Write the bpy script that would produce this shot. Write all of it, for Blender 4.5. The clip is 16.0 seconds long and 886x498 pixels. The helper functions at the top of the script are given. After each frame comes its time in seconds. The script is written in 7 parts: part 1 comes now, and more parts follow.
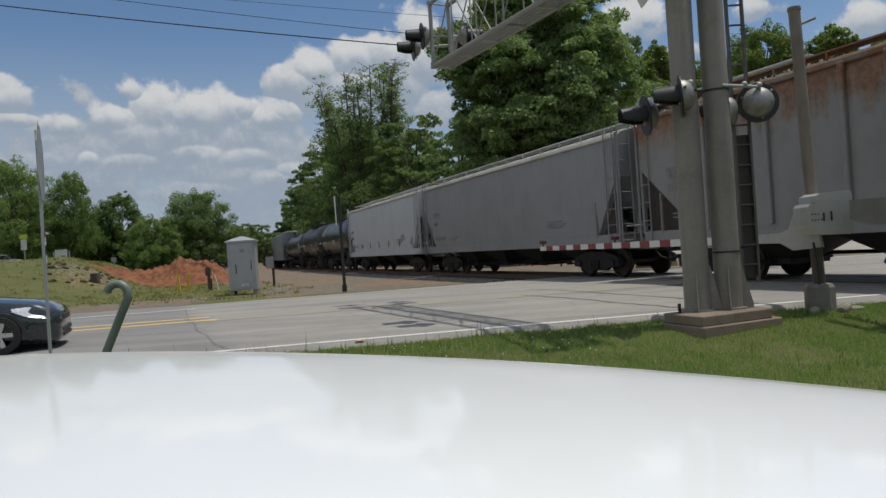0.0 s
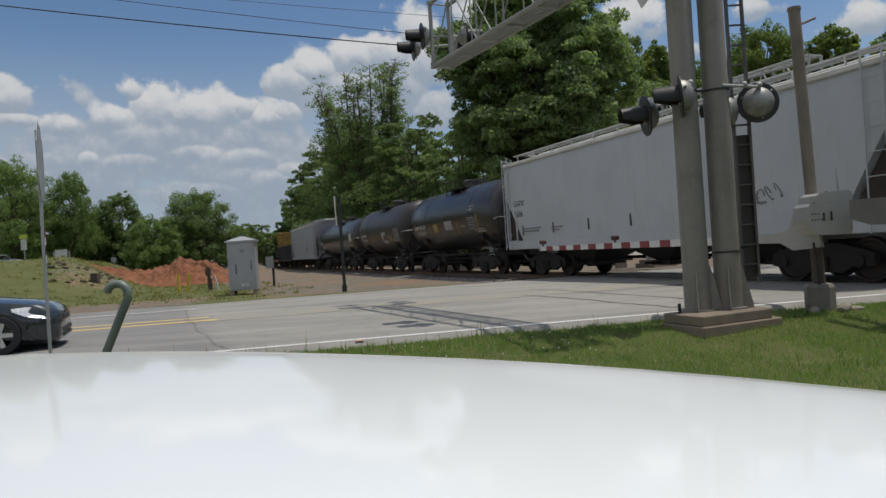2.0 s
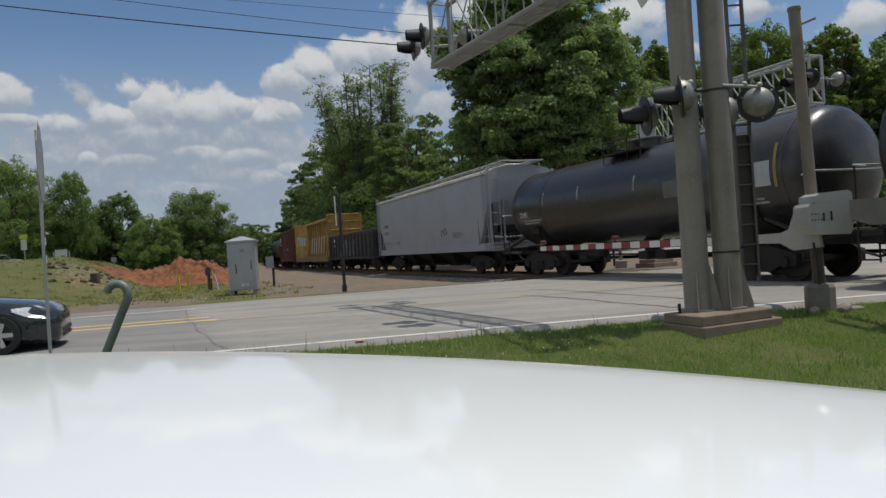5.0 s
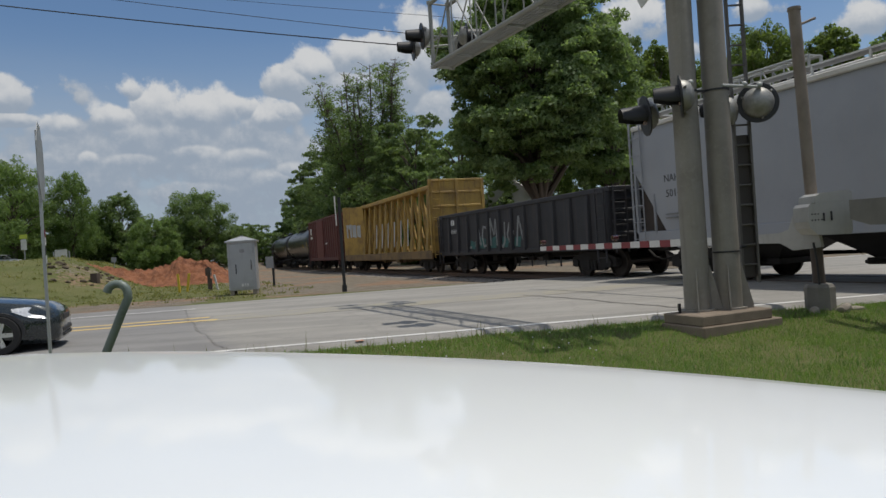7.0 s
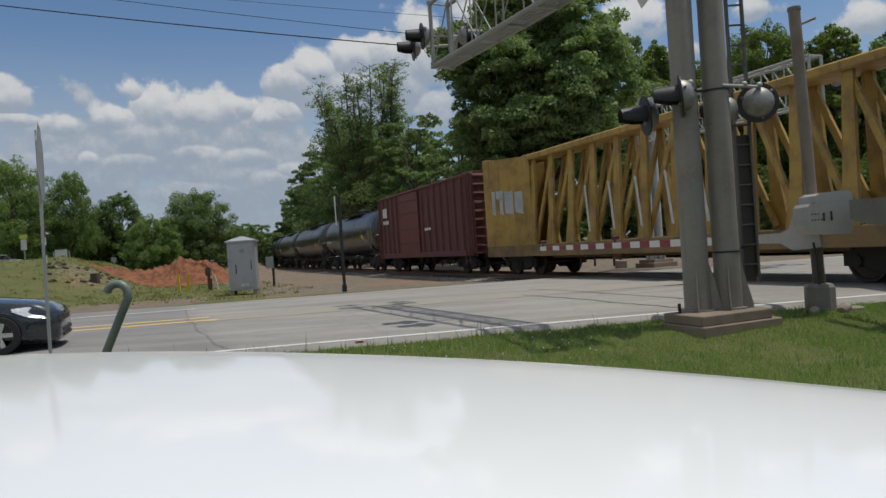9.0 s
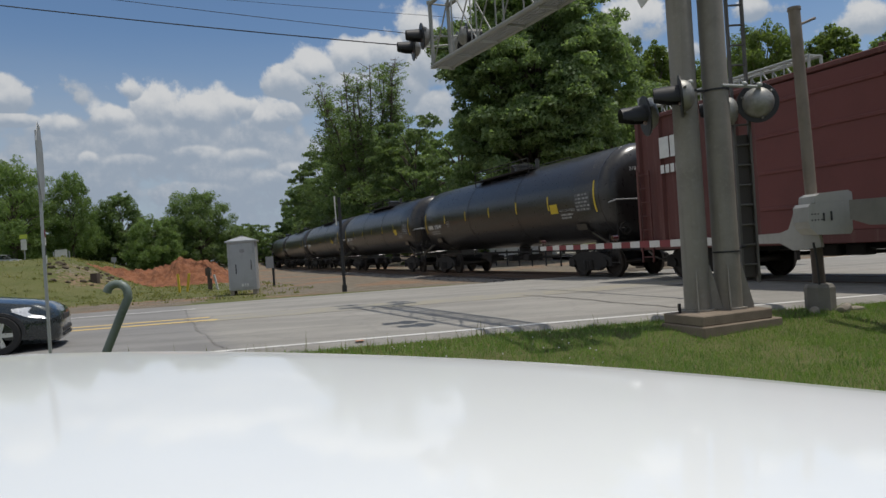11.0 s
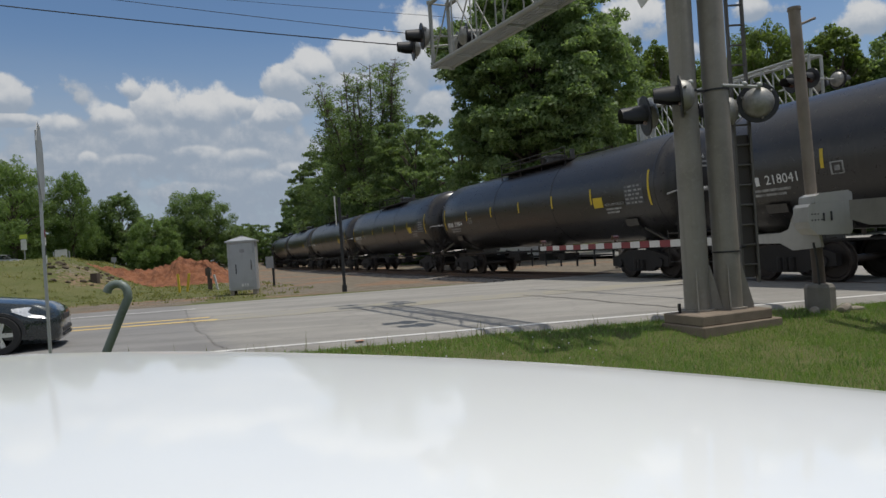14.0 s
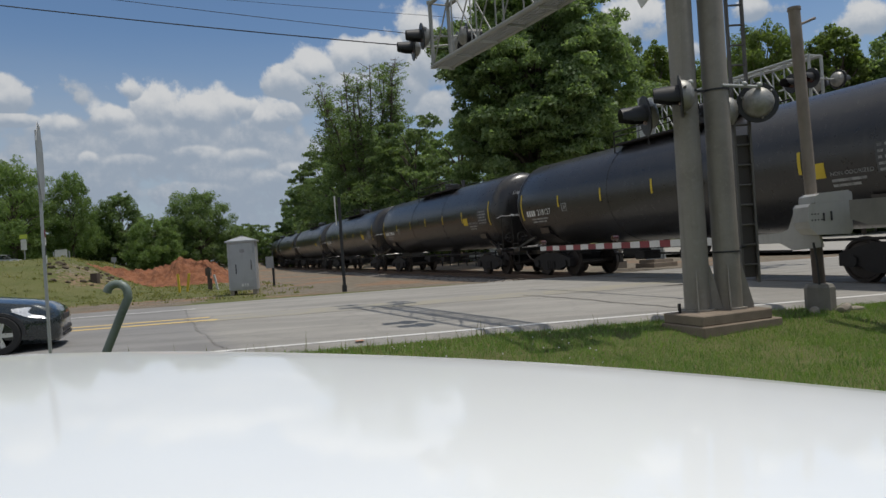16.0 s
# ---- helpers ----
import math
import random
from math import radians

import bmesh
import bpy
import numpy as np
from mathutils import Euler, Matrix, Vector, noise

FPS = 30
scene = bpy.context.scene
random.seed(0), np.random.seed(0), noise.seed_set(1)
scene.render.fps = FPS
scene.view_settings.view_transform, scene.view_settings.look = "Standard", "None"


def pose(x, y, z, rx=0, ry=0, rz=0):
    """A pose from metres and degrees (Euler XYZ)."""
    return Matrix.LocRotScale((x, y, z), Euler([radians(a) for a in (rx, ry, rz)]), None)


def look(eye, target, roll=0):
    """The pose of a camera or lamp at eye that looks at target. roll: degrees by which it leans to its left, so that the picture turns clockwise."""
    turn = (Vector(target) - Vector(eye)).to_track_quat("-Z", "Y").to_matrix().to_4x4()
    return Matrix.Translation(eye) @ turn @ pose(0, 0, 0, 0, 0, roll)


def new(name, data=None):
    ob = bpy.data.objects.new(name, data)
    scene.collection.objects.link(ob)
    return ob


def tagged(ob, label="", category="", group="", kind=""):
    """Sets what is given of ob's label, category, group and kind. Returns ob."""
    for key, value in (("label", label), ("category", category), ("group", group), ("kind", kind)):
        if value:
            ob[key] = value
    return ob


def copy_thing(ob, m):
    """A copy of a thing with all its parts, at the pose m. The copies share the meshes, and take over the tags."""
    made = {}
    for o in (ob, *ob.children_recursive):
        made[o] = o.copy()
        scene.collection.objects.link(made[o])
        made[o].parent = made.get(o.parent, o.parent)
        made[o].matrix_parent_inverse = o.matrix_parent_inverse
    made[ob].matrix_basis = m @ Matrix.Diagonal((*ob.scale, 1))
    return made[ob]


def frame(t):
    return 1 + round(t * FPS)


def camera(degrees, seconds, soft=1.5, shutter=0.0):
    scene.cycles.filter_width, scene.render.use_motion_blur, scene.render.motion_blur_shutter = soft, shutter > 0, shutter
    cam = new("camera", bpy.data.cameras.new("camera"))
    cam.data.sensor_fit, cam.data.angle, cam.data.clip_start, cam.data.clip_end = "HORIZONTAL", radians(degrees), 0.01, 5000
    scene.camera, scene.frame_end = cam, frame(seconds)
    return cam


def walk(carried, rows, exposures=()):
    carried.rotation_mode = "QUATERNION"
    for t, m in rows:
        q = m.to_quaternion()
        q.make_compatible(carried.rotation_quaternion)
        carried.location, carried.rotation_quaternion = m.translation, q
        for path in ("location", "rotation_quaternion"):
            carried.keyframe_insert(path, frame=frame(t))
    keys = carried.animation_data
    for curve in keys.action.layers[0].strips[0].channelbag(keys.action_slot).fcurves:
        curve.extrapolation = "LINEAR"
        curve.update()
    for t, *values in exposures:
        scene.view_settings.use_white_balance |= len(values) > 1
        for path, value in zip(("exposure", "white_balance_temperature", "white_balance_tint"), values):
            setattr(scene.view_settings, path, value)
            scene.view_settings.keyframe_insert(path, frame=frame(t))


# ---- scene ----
cam = camera(64.82, 16.0, soft=1.5)
EYE = Vector((0, 0, 1.276))
STILL = look(EYE, EYE + Vector((0, 1, -0.00194)), -3.783)
walk(cam, [(0, STILL), (16, STILL)])

# ---- light ----
SUN_TO = Vector((0.31, 0.04, 1.0)).normalized()
sun = new("sun", bpy.data.lights.new("sun", "SUN"))
sun.data.energy, sun.data.angle, sun.data.color = 2.85, radians(0.53), (1, 0.95, 0.87)
sun.matrix_world = look(SUN_TO * 100, (0, 0, 0))
scene.view_settings.exposure = 0.0


class Tree:
    """Short writing for shader nodes."""

    def __init__(self, tree):
        self.t = tree
        tree.nodes.clear()

    def n(self, kind):
        return self.t.nodes.new(kind)

    def link(self, a, b):
        self.t.links.new(a, b)

    def put(self, socket, v):
        if isinstance(v, bpy.types.NodeSocket):
            self.link(v, socket)
        elif isinstance(v, (tuple, list)) and len(v) == 3 and len(socket.default_value) == 4:
            socket.default_value = (*v, 1)
        else:
            socket.default_value = v

    def math(self, op, a, b=0.0, c=0.0, clamp=False):
        m = self.t.nodes.new("ShaderNodeMath")
        m.operation, m.use_clamp = op, clamp
        for i, v in enumerate((a, b, c)):
            self.put(m.inputs[i], v)
        return m.outputs[0]

    def vmath(self, op, a, b=(0, 0, 0)):
        m = self.t.nodes.new("ShaderNodeVectorMath")
        m.operation = op
        self.put(m.inputs[0], a)
        self.put(m.inputs[1], b)
        return m.outputs[0]

    def mix(self, f, a, b, blend="MIX"):
        m = self.t.nodes.new("ShaderNodeMix")
        m.data_type, m.blend_type = "RGBA", blend
        self.put(m.inputs[0], f)
        self.put(m.inputs[6], a)
        self.put(m.inputs[7], b)
        return m.outputs[2]

    def noise(self, vec, scale, detail=4, rough=0.55, distort=0.0):
        m = self.t.nodes.new("ShaderNodeTexNoise")
        self.put(m.inputs["Vector"], vec)
        m.inputs["Scale"].default_value, m.inputs["Detail"].default_value = scale, detail
        m.inputs["Roughness"].default_value, m.inputs["Distortion"].default_value = rough, distort
        return m.outputs["Fac"]

    def ramp(self, f, lo, hi):
        m = self.t.nodes.new("ShaderNodeMapRange")
        m.interpolation_type = "SMOOTHSTEP"
        self.put(m.inputs[0], f)
        m.inputs[1].default_value, m.inputs[2].default_value = lo, hi
        return m.outputs[0]

    def scaled(self, vec, s):
        return self.vmath("MULTIPLY", vec, s)

    def place(self):
        """Places on the thing, in metres."""
        return self.t.nodes.new("ShaderNodeTexCoord").outputs["Object"]


def cloudy_sky():
    world = bpy.data.worlds.new("world")
    scene.world = world
    world.use_nodes = True
    T = Tree(world.node_tree)
    sky = T.n("ShaderNodeTexSky")
    sky.sky_type, sky.sun_disc = "NISHITA", False
    sky.sun_elevation = math.asin(SUN_TO.z)
    sky.sun_rotation = math.atan2(SUN_TO.x, SUN_TO.y)
    sky.air_density, sky.dust_density, sky.ozone_density = 1.0, 1.0, 1.2
    way = T.t.nodes.new("ShaderNodeTexCoord").outputs["Generated"]
    sep = T.n("ShaderNodeSeparateXYZ")
    T.link(way, sep.inputs[0])
    x, y, z = sep.outputs
    azim = T.math("ARCTAN2", x, y)
    elev = T.math("ARCSINE", z)
    com = T.n("ShaderNodeCombineXYZ")
    T.link(azim, com.inputs[0])
    T.link(elev, com.inputs[1])
    flat = com.outputs[0]

    def knobs(vec):
        """Cauliflower heads of cumulus, at two sizes, frayed by noise."""
        fray = T.noise(vec, 26.0, 6, 0.62)
        bent = T.vmath("ADD", vec, T.scaled(T.t.nodes[-1].outputs["Color"], (0.028, 0.028, 0.028)))
        total = T.math("MULTIPLY", T.math("SUBTRACT", fray, 0.5), 1.35)
        for scale, amount in ((13.0, 0.85), (34.0, 0.5)):
            vor = T.n("ShaderNodeTexVoronoi")
            vor.feature = "SMOOTH_F1"
            vor.inputs["Scale"].default_value, vor.inputs["Smoothness"].default_value = scale, 0.5
            T.link(bent, vor.inputs["Vector"])
            total = T.math("ADD", total, T.math("MULTIPLY", T.math("SUBTRACT", 0.42, vor.outputs["Distance"]), amount))
        return total, fray

    bump, fine = knobs(way)
    lifted, _ = knobs(T.vmath("ADD", way, (0.004, 0.0, 0.012)))
    heap = lit = None
    for a, e, ra, re, glow in BANK_PUFFS + HIGH_PUFFS:
        d = T.vmath("SUBTRACT", flat, (radians(a), radians(e), 0))
        d = T.vmath("MULTIPLY", d, (1 / radians(ra), 1 / radians(re), 0))
        ln = T.t.nodes.new("ShaderNodeVectorMath")
        ln.operation = "LENGTH"
        T.link(d, ln.inputs[0])
        one = T.math("SUBTRACT", 1.0, T.math("MULTIPLY", ln.outputs["Value"], 0.72))
        if glow < 0.35:
            one = T.math("MINIMUM", one, 0.5)
        parts = T.n("ShaderNodeSeparateXYZ")
        T.link(d, parts.inputs[0])
        crown = T.math("MULTIPLY", T.ramp(parts.outputs[1], -0.75, 0.6), glow)
        if heap is None:
            heap, lit = one, crown
        else:
            front = T.ramp(T.math("SUBTRACT", one, heap), -0.12, 0.12)
            lit = T.math("ADD", T.math("MULTIPLY", front, crown), T.math("MULTIPLY", T.math("SUBTRACT", 1.0, front), lit))
            heap = T.math("SMOOTH_MAX", heap, one, 0.12)
    edge = T.math("ADD", T.math("MINIMUM", heap, 0.62), bump)
    cover = T.ramp(edge, -0.04, 0.3)
    # broad cloud over the rest of the sky
    wide = T.noise(T.scaled(way, (1, 1, 2.2)), 2.3, 6, 0.55)
    away = T.ramp(T.math("ABSOLUTE", azim), 0.66, 1.0)
    high = T.ramp(elev, 0.5, 0.8)
    free = T.math("MULTIPLY", T.ramp(wide, 0.4, 0.62), T.math("MAXIMUM", away, high))
    # grey layers and haze towards the horizon
    layer = T.ramp(T.noise(T.scaled(way, (1, 1, 4)), 6.0, 7, 0.6), 0.3, 0.66)
    west = T.ramp(azim, 0.02, -0.12)
    veil = T.math("MULTIPLY", T.ramp(elev, 0.32, 0.12), T.math("MULTIPLY_ADD", layer, 0.3, 0.65))
    veil = T.math("MULTIPLY", veil, T.math("MULTIPLY_ADD", west, 0.5, 0.5))
    shade = T.math("ADD", lit, T.math("MULTIPLY", T.math("SUBTRACT", bump, lifted), 0.6))
    shade = T.math("ADD", shade, T.math("MULTIPLY", T.math("SUBTRACT", fine, 0.5), 0.55))
    shade = T.ramp(shade, 0.0, 1.1)
    low = T.mix(1.0, sky.outputs[0], SKY_TINT, "MULTIPLY")
    hazy = T.mix(veil, low, T.mix(T.math("MULTIPLY", layer, 0.5), HAZE, CLOUD_DARK))
    col = T.mix(cover, hazy, T.mix(shade, CLOUD_DARK, CLOUD_LIT))
    col = T.mix(free, col, T.mix(0.9, CLOUD_DARK, CLOUD_LIT))
    bg = T.n("ShaderNodeBackground")
    bg.inputs[1].default_value = SKY_STRENGTH
    T.link(col, bg.inputs[0])
    out = T.n("ShaderNodeOutputWorld")
    T.link(bg.outputs[0], out.inputs[0])


SKY_STRENGTH = 0.07
SKY_TINT = (0.98, 1.15, 1.3)
CLOUD_DARK, CLOUD_LIT, HAZE = (4.2, 5.0, 6.1), (8.5, 8.65, 8.8), (5.1, 5.95, 7.0)
# heaps of cumulus: azimuth, height, half-width, half-height in degrees, and how far their heads are lit
BANK_PUFFS = [
    (-21.0, 9.2, 10.0, 2.9, 0.3), (-14.5, 6.6, 7.0, 3.2, 0.3), (-27.0, 6.8, 7.0, 3.0, 0.3), (-5.0, 13.0, 6.0, 2.2, 0.34),
    (-21.6, 11.9, 2.7, 2.0, 1), (-17.2, 11.8, 2.5, 1.9, 1), (-19.4, 11.6, 2.2, 1.5, 0.95), (-13.1, 11.2, 2.0, 1.3, 0.95), (-24.5, 11.1, 2.1, 1.2, 0.9), (-28.2, 10.5, 1.5, 0.9, 0.75), 
    (-23.2, 13.0, 1.1, 0.9, 1), (-26.5, 8.2, 1.0, 0.8, 0.8), (-18.9, 8.5, 2.6, 0.9, 0.65), (-15.2, 8.1, 2.6, 1.1, 0.7), (-23.6, 8.0, 2.6, 0.8, 0.6), (-31.1, 12.3, 1.3, 1.1, 0.7),
    (-30.9, 10.8, 1.6, 0.5, 0.75), (-29.6, 8.0, 2.1, 0.9, 0.45), (-19.9, 5.6, 4.9, 1.0, 0.5), (-13.4, 6.2, 2.6, 1.3, 0.5), (-15.2, 12.0, 1.3, 1.1, 1),
]
HIGH_PUFFS = [
    (-11.4, 13.8, 2.1, 1.3, 0.8), (-9.5, 14.8, 2.2, 1.4, 1), (-6.3, 15.5, 2.4, 1.7, 1), (-3.6, 15.9, 2.2, 1.8, 1), (-12.3, 11.5, 1.3, 0.9, 0.9), (-0.6, 17.4, 2.4, 2.2, 0.9),
    (-0.3, 14.6, 2.0, 2.3, 0.6), (0.1, 11.2, 1.9, 2.0, 0.5), (-11.8, 7.0, 1.9, 0.9, 0.6), (17.0, 16.1, 2.6, 2.0, 1), (31.8, 13.7, 1.9, 1.3, 1), (24.7, 15.7, 1.8, 0.8, 0.8),
    (-5.8, 13.5, 4.1, 1.4, 0.6), (19.5, 13.5, 2.1, 0.8, 0.6), (4.8, 18.0, 3.7, 1.8, 0.8),
]
cloudy_sky()

# ---- materials ----


def material(name, base, rough=0.6, metal=0.0, dark=None, grain=30.0, wear=3.0, amount=0.35, bump=0.15, light=None, coat=0.0,
             streak=None, streak_amount=0.5, random_tint=0.0, spec=0.5, coat_rough=0.04):
    """A painted, rusted or plain surface: broad stains, fine grain, and runs of dirt down upright faces."""
    m = bpy.data.materials.new(name)
    m.use_nodes = True
    T = Tree(m.node_tree)
    at = T.place()
    dark = dark or tuple(c * 0.62 for c in base)
    light = light or tuple(min(1, c * 1.18) for c in base)
    broad = T.ramp(T.noise(at, wear, 6, 0.62), 0.38, 0.72)
    fine = T.noise(at, grain, 4, 0.6)
    col = T.mix(T.math("MULTIPLY", broad, amount), base, dark)
    col = T.mix(T.math("MULTIPLY", T.ramp(fine, 0.5, 0.8), amount * 0.6), col, light)
    if streak:
        run = T.noise(T.scaled(at, (2.2, 2.2, 0.12)), 4.0, 6, 0.65)
        col = T.mix(T.math("MULTIPLY", T.ramp(run, 0.5, 0.74), streak_amount), col, streak)
    if random_tint:
        info = T.n("ShaderNodeObjectInfo")
        f = T.math("MULTIPLY_ADD", info.outputs["Random"], random_tint, 1 - random_tint / 2)
        hsv = T.n("ShaderNodeHueSaturation")
        T.link(col, hsv.inputs["Color"])
        T.link(f, hsv.inputs["Value"])
        col = hsv.outputs[0]
    p = T.n("ShaderNodeBsdfPrincipled")
    T.link(col, p.inputs["Base Color"])
    T.link(T.math("MULTIPLY_ADD", T.math("SUBTRACT", fine, 0.5), 0.25, rough, clamp=True), p.inputs["Roughness"])
    p.inputs["Metallic"].default_value = metal
    p.inputs["Specular IOR Level"].default_value = spec
    if coat:
        p.inputs["Coat Weight"].default_value, p.inputs["Coat Roughness"].default_value = coat, coat_rough
    if bump:
        b = T.n("ShaderNodeBump")
        b.inputs["Strength"].default_value, b.inputs["Distance"].default_value = bump, 0.02
        T.link(fine, b.inputs["Height"])
        T.link(b.outputs[0], p.inputs["Normal"])
    out = T.n("ShaderNodeOutputMaterial")
    T.link(p.outputs[0], out.inputs[0])
    return m


def rust_run_material(name, base, rust, top, reach):
    """Weathered paint with rust that runs down from the roof edge in uneven streaks."""
    m = bpy.data.materials.new(name)
    m.use_nodes = True
    T = Tree(m.node_tree)
    at = T.place()
    sep = T.n("ShaderNodeSeparateXYZ")
    T.link(at, sep.inputs[0])
    down = T.math("DIVIDE", T.math("SUBTRACT", top, sep.outputs[2]), reach)
    run = T.noise(T.scaled(at, (1.0, 1.0, 0.1)), 2.6, 6, 0.65)
    patch = T.noise(at, 1.4, 6, 0.62)
    amount = T.ramp(T.math("SUBTRACT", T.math("ADD", run, T.math("MULTIPLY", patch, 0.5)), T.math("MULTIPLY", down, 0.62)), 0.28, 0.62)
    col = T.mix(T.math("MULTIPLY", T.ramp(patch, 0.4, 0.7), 0.35), base, tuple(c * 0.68 for c in base))
    col = T.mix(T.math("MULTIPLY", amount, 0.85), col, T.mix(T.ramp(T.noise(at, 7, 5), 0.35, 0.65), rust, tuple(c * 0.55 for c in rust)))
    p = T.n("ShaderNodeBsdfPrincipled")
    T.link(col, p.inputs["Base Color"])
    p.inputs["Roughness"].default_value = 0.72
    out = T.n("ShaderNodeOutputMaterial")
    T.link(p.outputs[0], out.inputs[0])
    return m

# ---- shapes ----


def mesh_of(bm, name, mats, smooth=False):
    me = bpy.data.meshes.new(name)
    bm.normal_update()
    bm.to_mesh(me)
    bm.free()
    for m in (mats if isinstance(mats, (list, tuple)) else [mats]):
        me.materials.append(m)
    if smooth:
        for p in me.polygons:
            p.use_smooth = True
        me.set_sharp_from_angle(angle=radians(40))
    return me


def part(name, bm, mat, parent=None, label="", smooth=False, m=None):
    """One mesh object under a thing or a part; bm may be a bmesh or a mesh made before."""
    me = bm if isinstance(bm, bpy.types.Mesh) else mesh_of(bm, name, mat, smooth)
    ob = new(name, me)
    ob.parent = parent
    if m is not None:
        ob.matrix_basis = m
    return tagged(ob, label)


def thing(name, label, category, m=None, group="", kind=""):
    ob = new(name)
    ob.empty_display_size = 0.2
    if m is not None:
        ob.matrix_basis = m
    return tagged(ob, label, category, group, kind)


def box(bm, lo, hi, bevel=0.0, m=None):
    """A box between two corners, with worn edges."""
    sub = bm if not bevel else bmesh.new()
    c = [(a + b) / 2 for a, b in zip(lo, hi)]
    s = [abs(b - a) for a, b in zip(lo, hi)]
    mat = Matrix.LocRotScale(c, None, s)
    if m is not None and not bevel:
        mat = m @ mat
    bmesh.ops.create_cube(sub, size=1, matrix=mat)
    if bevel:
        bmesh.ops.bevel(sub, geom=sub.edges[:], offset=bevel, segments=1, affect="EDGES")
        if m is not None:
            sub.transform(m)
        merge(bm, sub)
    return bm


def merge(bm, sub):
    tmp = bpy.data.meshes.new("tmp")
    sub.to_mesh(tmp)
    sub.free()
    bm.from_mesh(tmp)
    bpy.data.meshes.remove(tmp)


def rod(bm, a, b, r, sides=8, r2=None):
    """A round bar from a to b."""
    a, b = Vector(a), Vector(b)
    d = b - a
    m = Matrix.Translation((a + b) / 2) @ d.to_track_quat("Z", "Y").to_matrix().to_4x4()
    bmesh.ops.create_cone(bm, cap_ends=True, segments=sides, radius1=r, radius2=r if r2 is None else r2, depth=d.length, matrix=m)
    return bm


def bar(bm, a, b, w, h, up=(0, 0, 1)):
    """A square bar from a to b."""
    a, b = Vector(a), Vector(b)
    d = (b - a)
    x = d.normalized()
    y = Vector(up).cross(x)
    if y.length < 1e-4:
        y = Vector((0, 1, 0)).cross(x)
    y.normalize()
    z = x.cross(y)
    m = Matrix((( *(x * d.length), 0), (*(y * w), 0), (*(z * h), 0), (0, 0, 0, 1))).transposed()
    m.translation = (a + b) / 2
    bmesh.ops.create_cube(bm, size=1, matrix=m)
    return bm


def lathe(bm, rings, sides=24, m=None, caps=True):
    """A turned body: rings of (radius, height) about z."""
    m = m or Matrix()
    loops = []
    for r, h in rings:
        loops.append([bm.verts.new(m @ Vector((r * math.cos(2 * math.pi * i / sides), r * math.sin(2 * math.pi * i / sides), h))) for i in range(sides)])
    for a, b in zip(loops, loops[1:]):
        for i in range(sides):
            j = (i + 1) % sides
            bm.faces.new((a[i], a[j], b[j], b[i]))
    if caps:
        bm.faces.new(loops[0][::-1])
        bm.faces.new(loops[-1])
    return bm


def loft(bm, rings, closed=True, caps=True):
    """A skin over rings of the same number of points."""
    loops = [[bm.verts.new(p) for p in ring] for ring in rings]
    n = len(loops[0])
    for a, b in zip(loops, loops[1:]):
        for i in range(n if closed else n - 1):
            j = (i + 1) % n
            bm.faces.new((a[i], a[j], b[j], b[i]))
    if caps:
        bm.faces.new(loops[0][::-1])
        bm.faces.new(loops[-1])
    bmesh.ops.recalc_face_normals(bm, faces=bm.faces[:])
    return bm


def tube(bm, pts, r, sides=10):
    """A bent pipe through points."""
    pts = [Vector(p) for p in pts]
    rings = []
    for i, p in enumerate(pts):
        d = (pts[min(i + 1, len(pts) - 1)] - pts[max(i - 1, 0)]).normalized()
        x = Vector((0.3, 0.9, 0.1)).cross(d).normalized()
        y = d.cross(x)
        rings.append([p + (x * math.cos(2 * math.pi * k / sides) + y * math.sin(2 * math.pi * k / sides)) * r for k in range(sides)])
    return loft(bm, rings)


def writing(text, size, mat, parent, m, name="number", label=""):
    """Letters of the built-in font as a thin mesh."""
    cu = bpy.data.curves.new("letters", "FONT")
    cu.body, cu.size, cu.extrude, cu.resolution_u = text, size, 0.003, 2
    tmp = bpy.data.objects.new("letters", cu)
    me = bpy.data.meshes.new_from_object(tmp)
    bpy.data.objects.remove(tmp)
    bpy.data.curves.remove(cu)
    me.materials.clear()
    me.materials.append(mat)
    return part(name, me, mat, parent, label, m=m)


def bars(bm, x, z, widths, h, y, gap=0.05):
    """A row of plain upright bars the size of letters, on a side face."""
    for w in widths:
        box(bm, (x, y - 0.006, z), (x + w, y, z + h))
        x += w + gap
    return bm


# ---- plan: the track's frame at the crossing ----
X0, TH, BEND, BEND_FROM, SPEED = 15.432, radians(-22.906), 0.00082, 9.09, 12.647
ALONG = Vector((math.sin(TH), math.cos(TH), 0))
ACROSS = Vector((math.cos(TH), -math.sin(TH), 0))


def at(u, w, z=0.0):
    """u metres along the straight track, w metres across it, to the far side."""
    return Vector((X0, 0, z)) + ALONG * u + ACROSS * w


def uw(x, y):
    d = Vector((x - X0, y, 0))
    return d.dot(ALONG), d.dot(ACROSS)


def track(s):
    """Place and heading of the track's middle, s metres out; it bends gently beyond the crossing."""
    if s <= BEND_FROM:
        return at(s, 0), TH
    p, r = at(BEND_FROM, 0), 1 / BEND
    a = TH + (s - BEND_FROM) * BEND
    return p + Vector((r * (math.cos(TH) - math.cos(a)), r * (math.sin(a) - math.sin(TH)), 0)), a


def track_pose(s):
    p, a = track(s)
    return Matrix.Translation(p) @ Matrix.Rotation(math.atan2(-math.cos(a), -math.sin(a)), 4, "Z")


ROAD_DIR = Vector((0.9868, 0.1616, 0)).normalized()
ROAD_N = Vector((-ROAD_DIR.y, ROAD_DIR.x, 0))
NEAR_EDGE = Vector((1.79, 10.72, 0))
ROAD_W = 12.4


